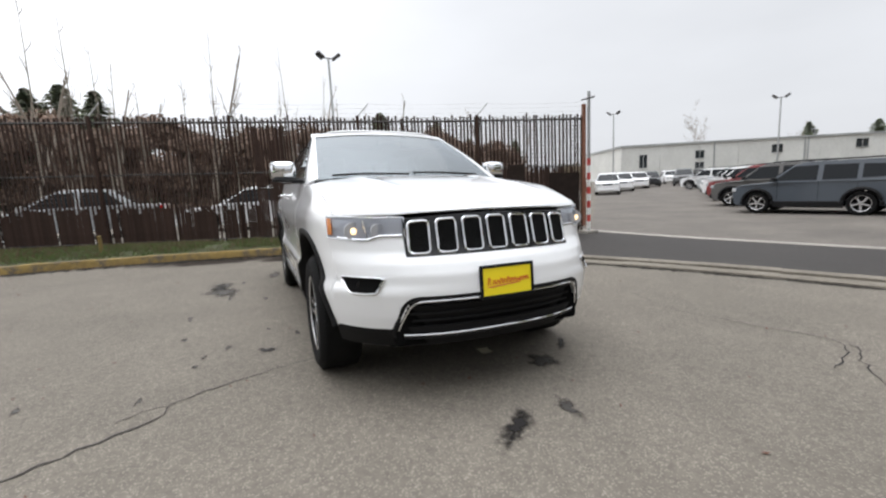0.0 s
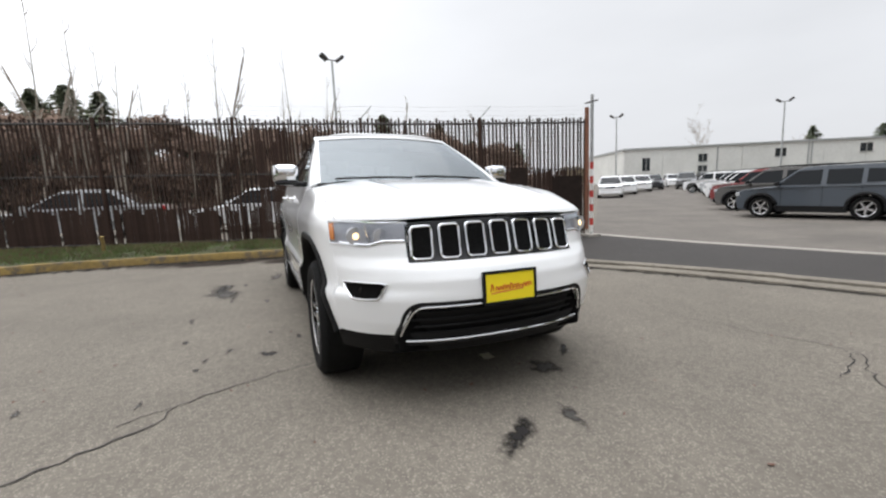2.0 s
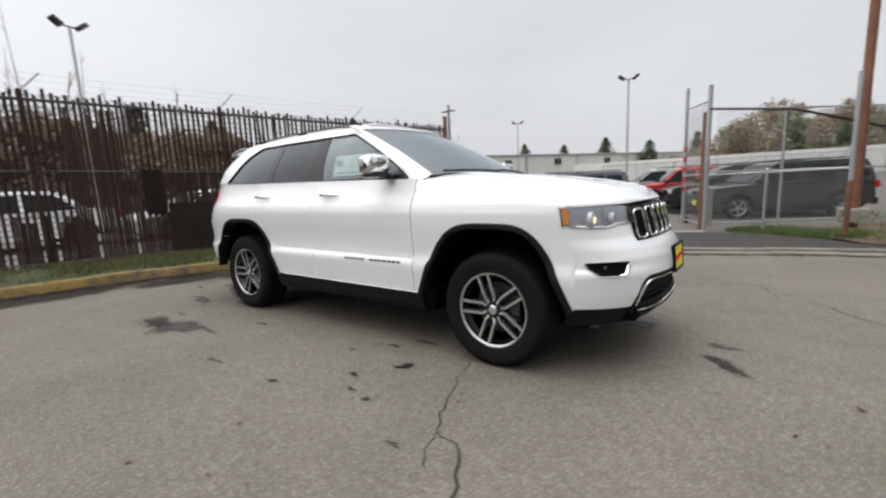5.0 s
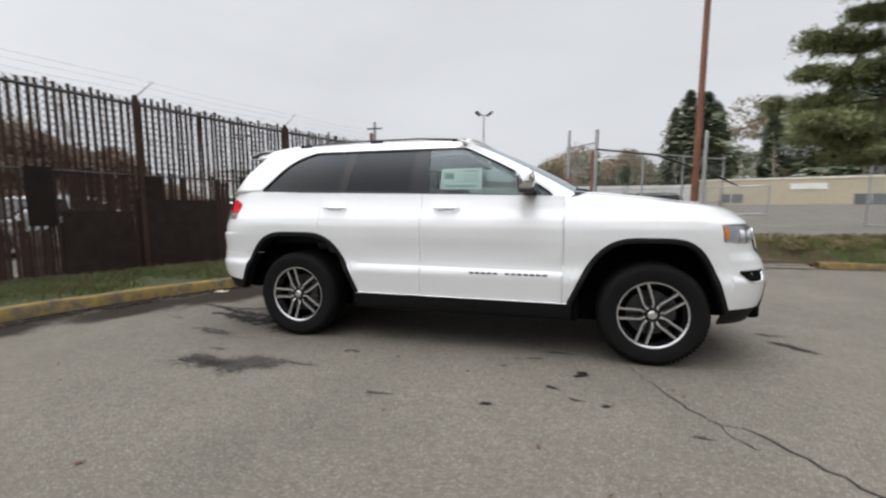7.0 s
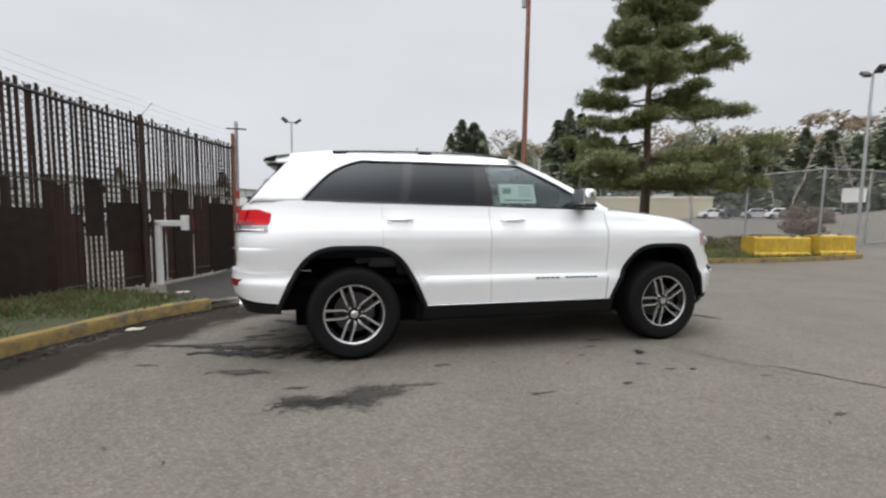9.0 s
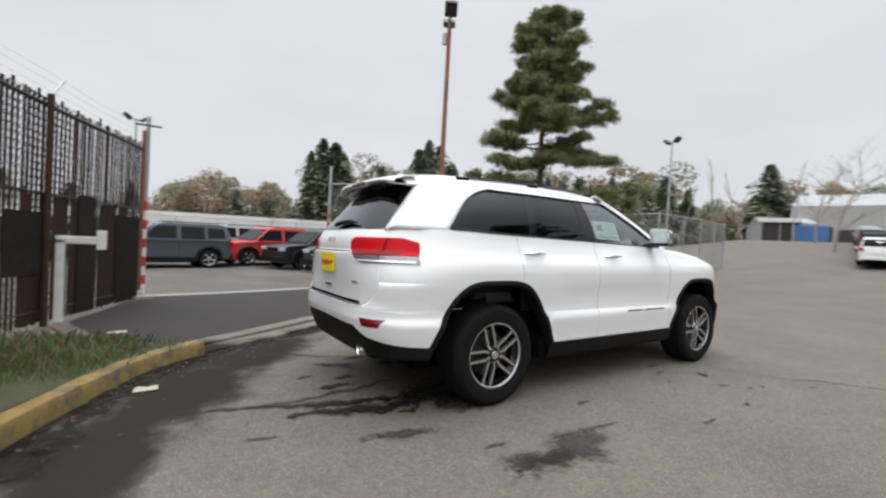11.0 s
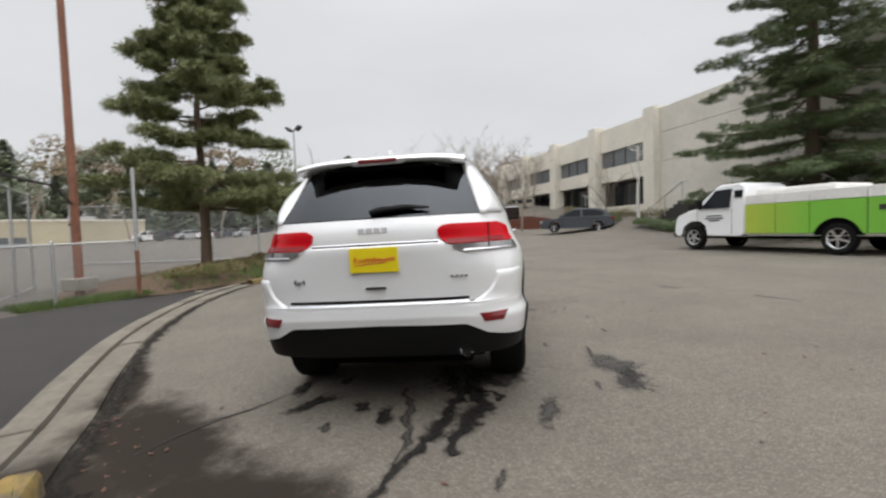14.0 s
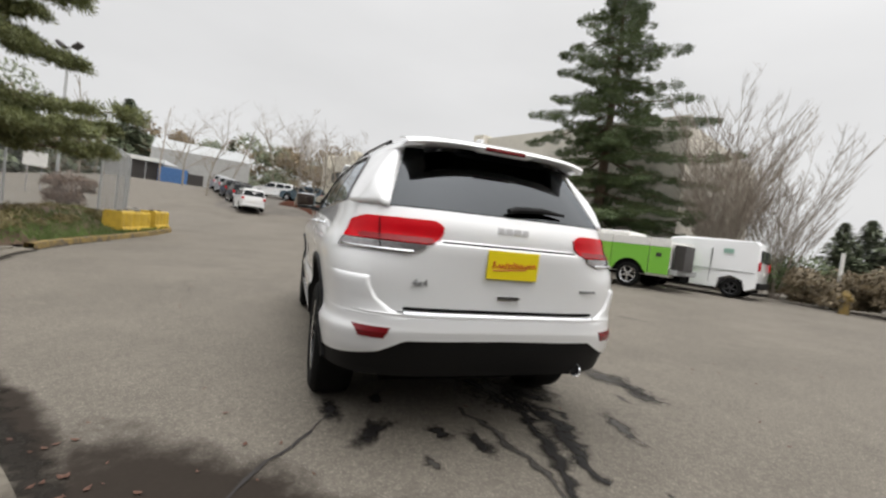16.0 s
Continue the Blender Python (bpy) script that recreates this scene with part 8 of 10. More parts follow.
def shrubs():
    r = random.Random(12)
    sp = []
    for i in range(90):
        q = r.random()
        a, b = BED_A[int(q * (len(BED_A) - 1))], BED_B[int(q * (len(BED_B) - 1))]
        t = r.uniform(0.16, 0.5)
        x, y = a[0] + (b[0] - a[0]) * t, a[1] + (b[1] - a[1]) * t
        if x > 18 or (x < 5.5 and r.random() < 0.7):
            continue
        sp.append((x, y, gz(x, y) + 0.35, r.uniform(0.22, 0.45)))
    shrub_mass("bed_shrubs", sp, 420, 0.035, M_SHRUB, "low olive-green shrubs in the bed under the pine", "shrub", 2, 0.7)
    sp = []
    for i in range(46):
        t = i / 45
        x, y = 16.5 - 10 * t + r.uniform(-0.7, 0.7), -13.2 - 4.0 * t + r.uniform(-0.8, 0.8)
        sp.append((x, y, gz(x, y) + r.uniform(0.2, 0.9), r.uniform(0.6, 1.25)))
    shrub_mass("hedge", sp, 700, 0.075, M_FIR, "dark green hedge along the building", "hedge", 3)
    sp = []
    for i in range(60):
        t = i / 59
        x, y = 10.5 - 15 * t + r.uniform(-1, 1), -18.0 - 5.0 * t + r.uniform(-1, 1)
        sp.append((x, y, gz(x, y) + r.uniform(0.0, 0.8), r.uniform(0.6, 1.1)))
    for i in range(46):
        x, y = r.uniform(0.5, 5.4), r.uniform(-17.0, -15.0)
        sp.append((x, y, gz(x, y) + r.uniform(0.0, 0.9), r.uniform(0.4, 0.8)))
    shrub_mass("brambles", sp, 520, 0.07, M_BRAMBLE, "brown winter bramble thicket behind the van", "bramble", 4)
    sp = []
    for i in range(14):
        x, y = 24.0 + i * 0.8, -11.4 + i * 0.3 + r.uniform(-0.4, 0.2)
        sp.append((x, y, gz(x, y) + 0.9, r.uniform(0.4, 0.8)))
    shrub_mass("foundation_shrubs", sp, 320, 0.06, M_SHRUB, "clipped shrubs along the foot of the building", "shrub", 5)
    sp = [(17.6 + r.uniform(-0.7, 0.9), 9.7 + r.uniform(-0.5, 0.7), gz(17.6, 9.7) + r.uniform(0.2, 1.4), r.uniform(0.35, 0.7)) for i in range(16)]
    shrub_mass("leafless_bush", sp, 420, 0.05, M_DKBRUSH, "dark leafless bush by the corner fence", "shrub", 9)
    # winter brush behind the slatted fence
    sp = []
    for i in range(820):
        y = r.uniform(-50, 28)
        x = -29 - 0.12 * abs(y) + r.uniform(-4, 4)
        top = float(np.interp(y, [-50, -20, 8, 15, 20, 23, 28], [5.6, 5.2, 4.4, 4.6, 3.4, 1.0, 0.4])) + 0.9 * noise.noise(Vector((y * 0.25, 3, 0)))
        sp.append((x, y, gz(x, y) + r.uniform(0, 1) ** 0.8 * max(0.2, top), r.uniform(0.8, 1.7)))
    shrub_mass("brush_belt", sp, 640, 0.14, M_DKBRUSH, "dark tangle of winter brush behind the fence", "brush", 6)
    # wooded rise round the yard
    sp, sp2 = [], []
    for i in range(1150):
        az = r.uniform(-50, 112)
        dist = r.uniform(92, 125) + (40 if az < -5 else 0)
        x, y = dist * math.sin(radians(az)), dist * math.cos(radians(az))
        top = 9.5 + 4.0 * noise.noise(Vector((az * 0.12, 1, 0)))
        if az < -2:
            top = 3.0
        elif 14 < az < 62:
            top = 16.0 + 4.0 * noise.noise(Vector((az * 0.12, 1, 0)))
        (sp if r.random() < (0.55 if 10 < az < 50 else 0.75) else sp2).append((x, y, gz(x, y) + r.uniform(0, 1) * top, r.uniform(2.0, 4.2)))
    shrub_mass("far_woods", sp, 240, 0.36, M_BRUSH, "brown leafless woods on the rise behind the yard", "woods", 7)
    shrub_mass("far_evergreens", sp2, 260, 0.38, M_HAZEFIR, "dark evergreen thicket among the far woods", "woods", 8)


shrubs()


# ---- thin leafless saplings behind the slatted fence ----
def sapling(x, y, h, seed):
    r = random.Random(seed)
    t = thing("sapling", "thin leafless pale sapling behind the fence", "tree", pose(x, y, gz(x, y) - 0.2), group="saplings behind the fence")
    lx, ly = r.uniform(-0.06, 0.06), r.uniform(-0.05, 0.09)
    bm = bmesh.new()
    stem = [(h * f * lx + 0.06 * math.sin(5 * f + seed), h * f * ly + 0.06 * math.cos(4 * f + seed), h * f) for f in np.linspace(0, 1, 9)]
    add_tube(bm, stem, [0.05 * (1 - 0.9 * k / 8) for k in range(9)], 7)
    part("trunk", bm, M_PALEBARK, t, smooth=True)
    for k in range(r.randint(9, 15)):
        f = r.uniform(0.35, 0.95)
        i = min(7, int(f * 8))
        p = Vector(stem[i]).lerp(Vector(stem[i + 1]), f * 8 - i)
        a, l = r.uniform(0, 6.28), h * r.uniform(0.05, 0.13) * (1.2 - f)
        bm = bmesh.new()
        add_tube(bm, [p, p + Vector((math.cos(a) * l * 0.5, math.sin(a) * l * 0.5, l * 0.7)), p + Vector((math.cos(a) * l * 0.7, math.sin(a) * l * 0.7, l * 1.7))], [0.014, 0.01, 0.004], 5)
        part("branch", bm, M_PALEBARK, t)


for k, (x, y, h) in enumerate(((-16.5, -8.4, 8.6), (-16.8, -7.3, 8.4), (-16.9, -7.0, 5.8), (-17.1, -6.3, 7.4), (-17.2, -6.05, 6.8), (-17.3, -5.1, 5.9), (-17.5, -3.6, 6.6), (-17.6, -2.7, 8.6), (-17.7, -1.9, 6.0), (-17.6, 0.9, 8.0), (-17.7, 0.5, 6.5), (-17.4, 2.2, 6.9), (-16.9, -7.6, 5.5), (-17.4, 2.9, 5.8))):
    sapling(x, y, h, 60 + k)


# ---- parked vehicles ----
PAINT = {}


def paint(rgb):
    if rgb not in PAINT:
        PAINT[rgb] = mat("car_paint", rgb, 0.35, coat=0.3, vary=0.03, scale=3)
    return PAINT[rgb]


M_CARGLASS = mat("dark_car_glass", (0.012, 0.014, 0.016), 0.1, spec=0.15)
M_HLAMP = mat("headlamp_glass", (0.6, 0.62, 0.64), 0.15, 0.3, coat=0.8)


def extrude_profile(bm, prof, w, inset=0.06, crown=0.0, top_in=None, nose=0.0):
    """Extrudes a side outline (x, z) across the car, with rounded shoulders; top_in leans the upper points inwards."""
    cx, cz = sum(p[0] for p in prof) / len(prof), sum(p[1] for p in prof) / len(prof)
    rings = []
    far = max(abs(p[0]) for p in prof)
    for y, k in ((-1, inset), (-0.965, inset * 0.3), (-0.9, 0), (0, -crown), (0.9, 0), (0.965, inset * 0.3), (1, inset)):
        ring = []
        for i, (x, z) in enumerate(prof):
            d = math.hypot(x - cx, z - cz) or 1
            lean = top_in(z) if top_in else nose * smooth_step(0.72, 1.0, abs(x) / far)
            ring.append(bm.verts.new((x - (x - cx) / d * k, y * (w / 2 - lean), z - (z - cz) / d * k)))
        rings.append(ring)
    n = len(prof)
    for a, b in zip(rings, rings[1:]):
        for i in range(n):
            bm.faces.new((a[i], a[(i + 1) % n], b[(i + 1) % n], b[i]))
    bm.faces.new(rings[0][::-1])
    bm.faces.new(rings[-1])


def simple_wheel(parent, x, y, r, sd, rim_mat=None):
    w = new("wheel")
    w.parent = parent
    w.matrix_basis = pose(x, y, r)
    bm = bmesh.new()
    prof = [(r * 0.64, -0.10), (r * 0.72, -0.115), (r * 0.93, -0.105), (r, -0.06), (r, 0.06), (r * 0.9, 0.11)]
    add_grid(bm, [[(q * math.cos(k * math.tau / 28), -sd * v, q * math.sin(k * math.tau / 28)) for q, v in prof] for k in range(29)])
    part("tyre", bm, M_TYRE, w, smooth=True)
    bm = bmesh.new()
    add_grid(bm, [[(q * math.cos(k * math.tau / 28), -sd * v, q * math.sin(k * math.tau / 28)) for q, v in ((r * 0.55, -0.06), (r * 0.62, -0.098), (r * 0.66, -0.104))] for k in range(29)])
    for k in range(5):
        a = k * math.tau / 5 + 0.3
        add_box(bm, (r * 0.3, sd * 0.085, 0), (r * 0.6, 0.02, r * 0.15), 0.0, Matrix.Rotation(a, 4, "Y"))
    add_tube(bm, [(0, sd * 0.05, 0), (0, sd * 0.1, 0)], r * 0.16, 12)
    part("rim", bm, rim_mat or M_ALLOY, w)
    bm = bmesh.new()
    add_tube(bm, [(0, -sd * 0.1, 0), (0, sd * 0.045, 0)], r * 0.63, 20)
    part("wheel_back", bm, M_DARK, w)


def parked_car(m, rgb, L=4.4, W=1.82, H=1.68, style="suv", label="", plate=False, group="parked cars", trim=True, rim_mat=None):
    """A parked car: x forward, wheels on the ground at z 0."""
    c = thing("parked_car", label, "car", m, group)
    P = paint(rgb)
    r = 0.355 if style == "suv" else 0.325
    ax, bx = L * 0.31, -L * 0.30
    belt = H * (0.635 if style == "suv" else 0.625)
    hood = H * (0.61 if style == "suv" else 0.575)
    f, b = L / 2, -L / 2
    body = [(b + 0.03, 0.42), (b, 0.62), (b + 0.02, belt * 0.9), (b + 0.06, belt), (f * 0.44, belt + 0.01), (f * 0.52, hood + 0.02), (f * 0.75, hood - 0.02), (f * 0.91, hood - 0.07), (f * 0.975, hood - 0.15), (f, 0.62), (f - 0.02, 0.40), (f - 0.12, 0.26),
            (ax + r * 1.25, 0.26), (ax + r * 1.18, r + 0.12), (ax + r * 0.8, r * 2.05), (ax, r * 2.3), (ax - r * 0.8, r * 2.05), (ax - r * 1.18, r + 0.12), (ax - r * 1.25, 0.24),
            (bx + r * 1.25, 0.24), (bx + r * 1.18, r + 0.12), (bx + r * 0.8, r * 2.05), (bx, r * 2.3), (bx - r * 0.8, r * 2.05), (bx - r * 1.18, r + 0.12), (bx - r * 1.25, 0.28)]
    bm = bmesh.new()
    extrude_profile(bm, body, W, 0.05, 0.0, None, 0.12)
    part("body", bm, P, c, smooth=True, angle=28)
    if style == "suv":
        gh = [(b + 0.06, belt - 0.03), (b + 0.12, H * 0.84), (b + 0.22, H - 0.035), (b + 0.5, H), (-f * 0.05, H), (f * 0.10, H - 0.025), (f * 0.19, H * 0.945), (f * 0.50, belt - 0.02)]
        panes = [[(f * 0.41, belt + 0.03), (f * 0.19, H * 0.92), (-f * 0.10, H * 0.93), (-f * 0.10, belt + 0.03)],
                 [(-f * 0.16, belt + 0.03), (-f * 0.16, H * 0.93), (-f * 0.53, H * 0.925), (-f * 0.53, belt + 0.04)],
                 [(-f * 0.58, belt + 0.06), (-f * 0.58, H * 0.92), (b + 0.34, H * 0.905), (b + 0.26, belt + 0.10)]]
        shield = ((f * 0.485, belt + 0.025), (f * 0.205, H * 0.935))
        rear = ((b + 0.075, belt + 0.05), (b + 0.155, H * 0.90))
    elif style == "cross":
        gh = [(b + 0.10, belt - 0.03), (b + 0.34, H * 0.80), (b + 0.75, H * 0.94), (b + 1.25, H - 0.02), (-f * 0.12, H), (f * 0.02, H - 0.03), (f * 0.10, H * 0.94), (f * 0.50, belt - 0.02)]
        panes = [[(f * 0.40, belt + 0.03), (f * 0.08, H * 0.915), (-f * 0.12, H * 0.93), (-f * 0.12, belt + 0.03)],
                 [(-f * 0.17, belt + 0.03), (-f * 0.17, H * 0.93), (b + 1.1, H * 0.91), (b + 0.62, H * 0.80), (b + 0.62, belt + 0.06)]]
        shield = ((f * 0.485, belt + 0.02), (f * 0.115, H * 0.93))
        rear = ((b + 0.16, belt + 0.05), (b + 0.66, H * 0.90))
    else:
        gh = [(b + L * 0.12, belt - 0.03), (b + L * 0.26, H - 0.07), (b + L * 0.34, H - 0.015), (-f * 0.1, H), (f * 0.04, H - 0.03), (f * 0.12, H * 0.94), (f * 0.47, belt - 0.02)]
        panes = [[(f * 0.38, belt + 0.03), (f * 0.10, H * 0.925), (-f * 0.10, H * 0.94), (-f * 0.10, belt + 0.03)],
                 [(-f * 0.15, belt + 0.03), (-f * 0.15, H * 0.94), (b + L * 0.29, H * 0.92), (b + L * 0.20, belt + 0.04)]]
        shield = ((f * 0.455, belt + 0.02), (f * 0.135, H * 0.93))
        rear = ((b + L * 0.13, belt + 0.03), (b + L * 0.25, H * 0.93))
    lean = lambda z: 0.05 + 0.20 * max(0, (z - belt) / (H - belt))
    bm = bmesh.new()
    extrude_profile(bm, gh, W, 0.035, 0.012, lean)
    part("cabin", bm, P, c, smooth=True, angle=30)

    def slab(name, quad, depth):
        bm = bmesh.new()
        n = len(quad)
        fr = [bm.verts.new(p) for p in quad]
        bk = [bm.verts.new((p[0] - depth[0], p[1] - depth[1], p[2] - depth[2])) for p in quad]
        bm.faces.new(fr)
        bm.faces.new(bk[::-1])
        for i in range(n):
            bm.faces.new((fr[i], fr[(i + 1) % n], bk[(i + 1) % n], bk[i]))
        return part(name, bm, M_CARGLASS, c)
    for nm, (lo, hi), sg in (("windscreen", shield, 1), ("rear_window", rear, -1)):
        d = Vector((hi[0] - lo[0], 0, hi[1] - lo[1])).normalized()
        nn = Vector((d.z, 0, -d.x)) * (1 if d.z * sg > 0 else -1)
        pts = [(lo[0], -1, lo[1]), (lo[0], 1, lo[1]), (hi[0], 1, hi[1]), (hi[0], -1, hi[1])]
        slab(nm, [tuple(Vector((x, y * (W / 2 - lean(z) - 0.07), z)) + nn * 0.022) for x, y, z in pts], nn * 0.03)
    for sd in (-1, 1):
        def at_side(x, z, o=0.012):
            return (x, sd * (W / 2 - lean(z) + o), z)
        for q in panes:
            slab("side_window", [at_side(x, z, 0.006) for x, z in q], (0, sd * 0.02, 0))
        for x in (ax, bx):
            simple_wheel(c, x, sd * (W / 2 - 0.10), r, sd, rim_mat)
            if trim:
                bm = bmesh.new()
                add_tube(bm, [(x + r * 1.22 * math.cos(a), sd * (W / 2 + 0.005), r + r * 1.26 * math.sin(a)) for a in np.linspace(-0.1, math.pi + 0.1, 16)], 0.055, 6)
                part("arch_trim", bm, M_BLACKPL, c)
        if trim:
            bm = bmesh.new()
            add_box(bm, (0, sd * (W / 2 - 0.015), 0.32), (ax - bx - 2.3 * r, 0.07, 0.2), 0.02)
            part("sill", bm, M_BLACKPL, c)
        bm = bmesh.new()
        add_box(bm, (f * 0.40, sd * (W / 2 + 0.08), belt + 0.07), (0.12, 0.2, 0.13), 0.03)
        part("door_mirror", bm, M_BLACKPL if trim else P, c)
        bm = bmesh.new()
        add_box(bm, (f - 0.07, sd * W * 0.36, hood - 0.21), (0.12, 0.34, 0.13), 0.03)
        part("headlight", bm, M_HLAMP, c)
        bm = bmesh.new()
        add_box(bm, (b + 0.05, sd * W * 0.42, belt - 0.13), (0.12, 0.2, 0.2), 0.03)
        part("tail_light", bm, M_REDLENS, c)
        for x in (f * 0.1, -f * 0.4):
            bm = bmesh.new()
            add_box(bm, (x, sd * (W / 2 + 0.012), belt - 0.12), (0.15, 0.02, 0.03), 0.006)
            part("door_handle", bm, P, c)
        for x in (f * 0.36, -f * 0.13, -f * 0.55):
            bm = bmesh.new()
            add_box(bm, (x, sd * (W / 2 + 0.001), (belt + 0.36) / 2), (0.008, 0.004, belt - 0.42))
            part("door_gap", bm, M_DARK, c)
        if style == "suv":
            bm = bmesh.new()
            add_tube(bm, [(b + 0.4, sd * W * 0.36, H + 0.02), (b + 0.5, sd * W * 0.36, H + 0.045), (-f * 0.05, sd * W * 0.36, H + 0.035), (0.05, sd * W * 0.36, H)], 0.018, 6)
            part("roof_rail", bm, M_BLACKPL, c)
    bm = bmesh.new()
    add_box(bm, (f - 0.03, 0, hood - 0.22), (0.06, W * 0.42, 0.12), 0.02)
    part("grille", bm, M_GLOSSBLK, c)
    bm = bmesh.new()
    add_box(bm, (f - 0.02, 0, 0.42), (0.1, W * 0.86, 0.2), 0.04)
    part("front_bumper", bm, M_BLACKPL if trim else P, c)
    bm = bmesh.new()
    add_box(bm, (b + 0.02, 0, 0.45), (0.1, W * 0.9, 0.2), 0.04)
    part("rear_bumper", bm, M_BLACKPL if trim else P, c)
    bm = bmesh.new()
    add_box(bm, ((f + 0.035) if plate else (b - 0.025), 0, 0.5 if plate else 0.75), (0.012, 0.31, 0.155), 0.003)
    part("plate", bm, M_PLATE if plate else M_WHITEPAINT, c)
    bm = bmesh.new()
    add_box(bm, (0, 0, 0.34), (L * 0.9, W * 0.7, 0.2), 0.03)
    part("underbody", bm, M_DARK, c)
    return c


def at_place(x, y, dx, dy, dz=0.0):
    return pose(x, y, gz(x, y) + 0.006 + dz, 0, 0, math.degrees(math.atan2(dy, dx)))


GREY, RED, BLACK, WHITE = (0.045, 0.056, 0.07), (0.5, 0.03, 0.03), (0.012, 0.013, 0.016), (0.75, 0.75, 0.75)
SILVER, TEAL, TAN = (0.4, 0.41, 0.42), (0.03, 0.06, 0.08), (0.35, 0.31, 0.25)
parked_car(at_place(-3.6, 15.5, -0.97, -0.2), GREY, 4.23, 1.82, 1.64, "suv", "slate grey compact off-road car with black trim", group="cars in the yard", rim_mat=M_ALLOY)
parked_car(at_place(0.3, 17.1, -0.95, -0.3), RED, 4.23, 1.82, 1.66, "suv", "bright red compact off-road car", group="cars in the yard")
parked_car(at_place(2.0, 15.2, -0.95, -0.3), BLACK, 4.3, 1.82, 1.66, "suv", "black boxy off-road car beside the red one", group="cars in the yard")
parked_car(at_place(3.15, 13.5, -0.9, -0.44), (0.022, 0.028, 0.027), 4.4, 1.8, 1.66, "suv", "dark green-black boxy off-road car with yellow plate", plate=True, group="cars in the yard")
parked_car(at_place(-1.2, 20.0, -0.95, -0.3), SILVER, 4.5, 1.85, 1.68, "suv", "silver car parked in the yard row", group="cars in the yard")
for k, (x, y, col, nm) in enumerate(((-6.2, 18.2, (0.08, 0.075, 0.07), "dark bronze"), (-8.5, 21.2, (0.2, 0.02, 0.02), "dark red"), (-10.9, 24.2, WHITE, "white"), (-13.3, 27.4, WHITE, "white"), (-15.8, 30.6, SILVER, "silver"), (-19.8, 34, WHITE, "white"))):
    parked_car(at_place(x, y, -0.97, -0.25), col, 4.3, 1.82, 1.69, "suv", f"{nm} car parked in the yard row", group="cars in the yard")
parked_car(at_place(-29.5, 43.5, 0.6, -0.8), (0.12, 0.12, 0.12), 5.2, 1.95, 1.85, "suv", "dark grey pickup-sized car facing the gate", group="cars in the yard")
for k in range(7):
    parked_car(at_place(-41 + 2.2 * k, 43 + 3.6 * k, 0.75, -0.66), WHITE if k < 3 else BLACK, 4.6, 1.9, 1.72, "suv", ("white" if k < 3 else "black") + " car in the far yard row", group="cars in the yard", trim=False)
for x, y, col, nm in ((-23.2, 26.0, WHITE, "white"), (-26.4, 31.0, WHITE, "white"), (-29.6, 36.6, WHITE, "white"), (-32.2, 41.4, BLACK, "black")):
    parked_car(at_place(x, y, 0.72, -0.7), col, 4.6, 1.9, 1.72, "suv", f"{nm} off-road car facing the gate", group="cars in the yard", trim=False)
for k, (x, y, col, nm, st) in enumerate(((-12.2, -6.2, SILVER, "silver", "sedan"), (-12.4, -1.2, WHITE, "white", "sedan"), (-12.0, 3.6, SILVER, "silver", "sedan"))):
    parked_car(at_place(x, y, 0.05, -1), col, 4.7, 1.82, 1.46, st, f"{nm} saloon car parked behind the fence", group="cars behind the fence", trim=False)
# by the road
parked_car(at_place(25.6, -6.6, 0.2, 0.98, 0.1), (0.025, 0.032, 0.042), 4.75, 1.86, 1.6, "cross", "dark blue crossover car across the lot", trim=False)
for x, y, col, nm in ((34.5, 4.6, WHITE, "white"), (40.5, 6.0, BLACK, "black"), (46, 7.4, BLACK, "black"), (51.5, 8.8, SILVER, "silver"), (57, 10.2, SILVER, "silver")):
    parked_car(at_place(x, y, 0.97, 0.24), col, 4.7, 1.85, 1.75, "suv", f"{nm} car parked along the road", group="cars along the road", trim=False)
for x, y, col, nm in ((44, -3.6, TAN, "pale gold"), (46, 0.2, TEAL, "dark teal"), (48.5, 3.2, WHITE, "white")):
    parked_car(at_place(x, y, 0.3, 0.95, 0.38), col, 4.6, 1.85, 1.7, "suv", f"{nm} car on the upper parking bay", group="cars on the upper bay", trim=False)
for k in range(7):
    az = 47 + 2.1 * k
    parked_car(at_place(72 * math.sin(radians(az)), 72 * math.cos(radians(az)), 0.8, -0.6), (WHITE, BLACK, SILVER, WHITE, GREY, SILVER, BLACK)[k], 4.6, 1.85, 1.5, "sedan", "car in the far yard beyond the fence", group="cars in the far yard", trim=False)


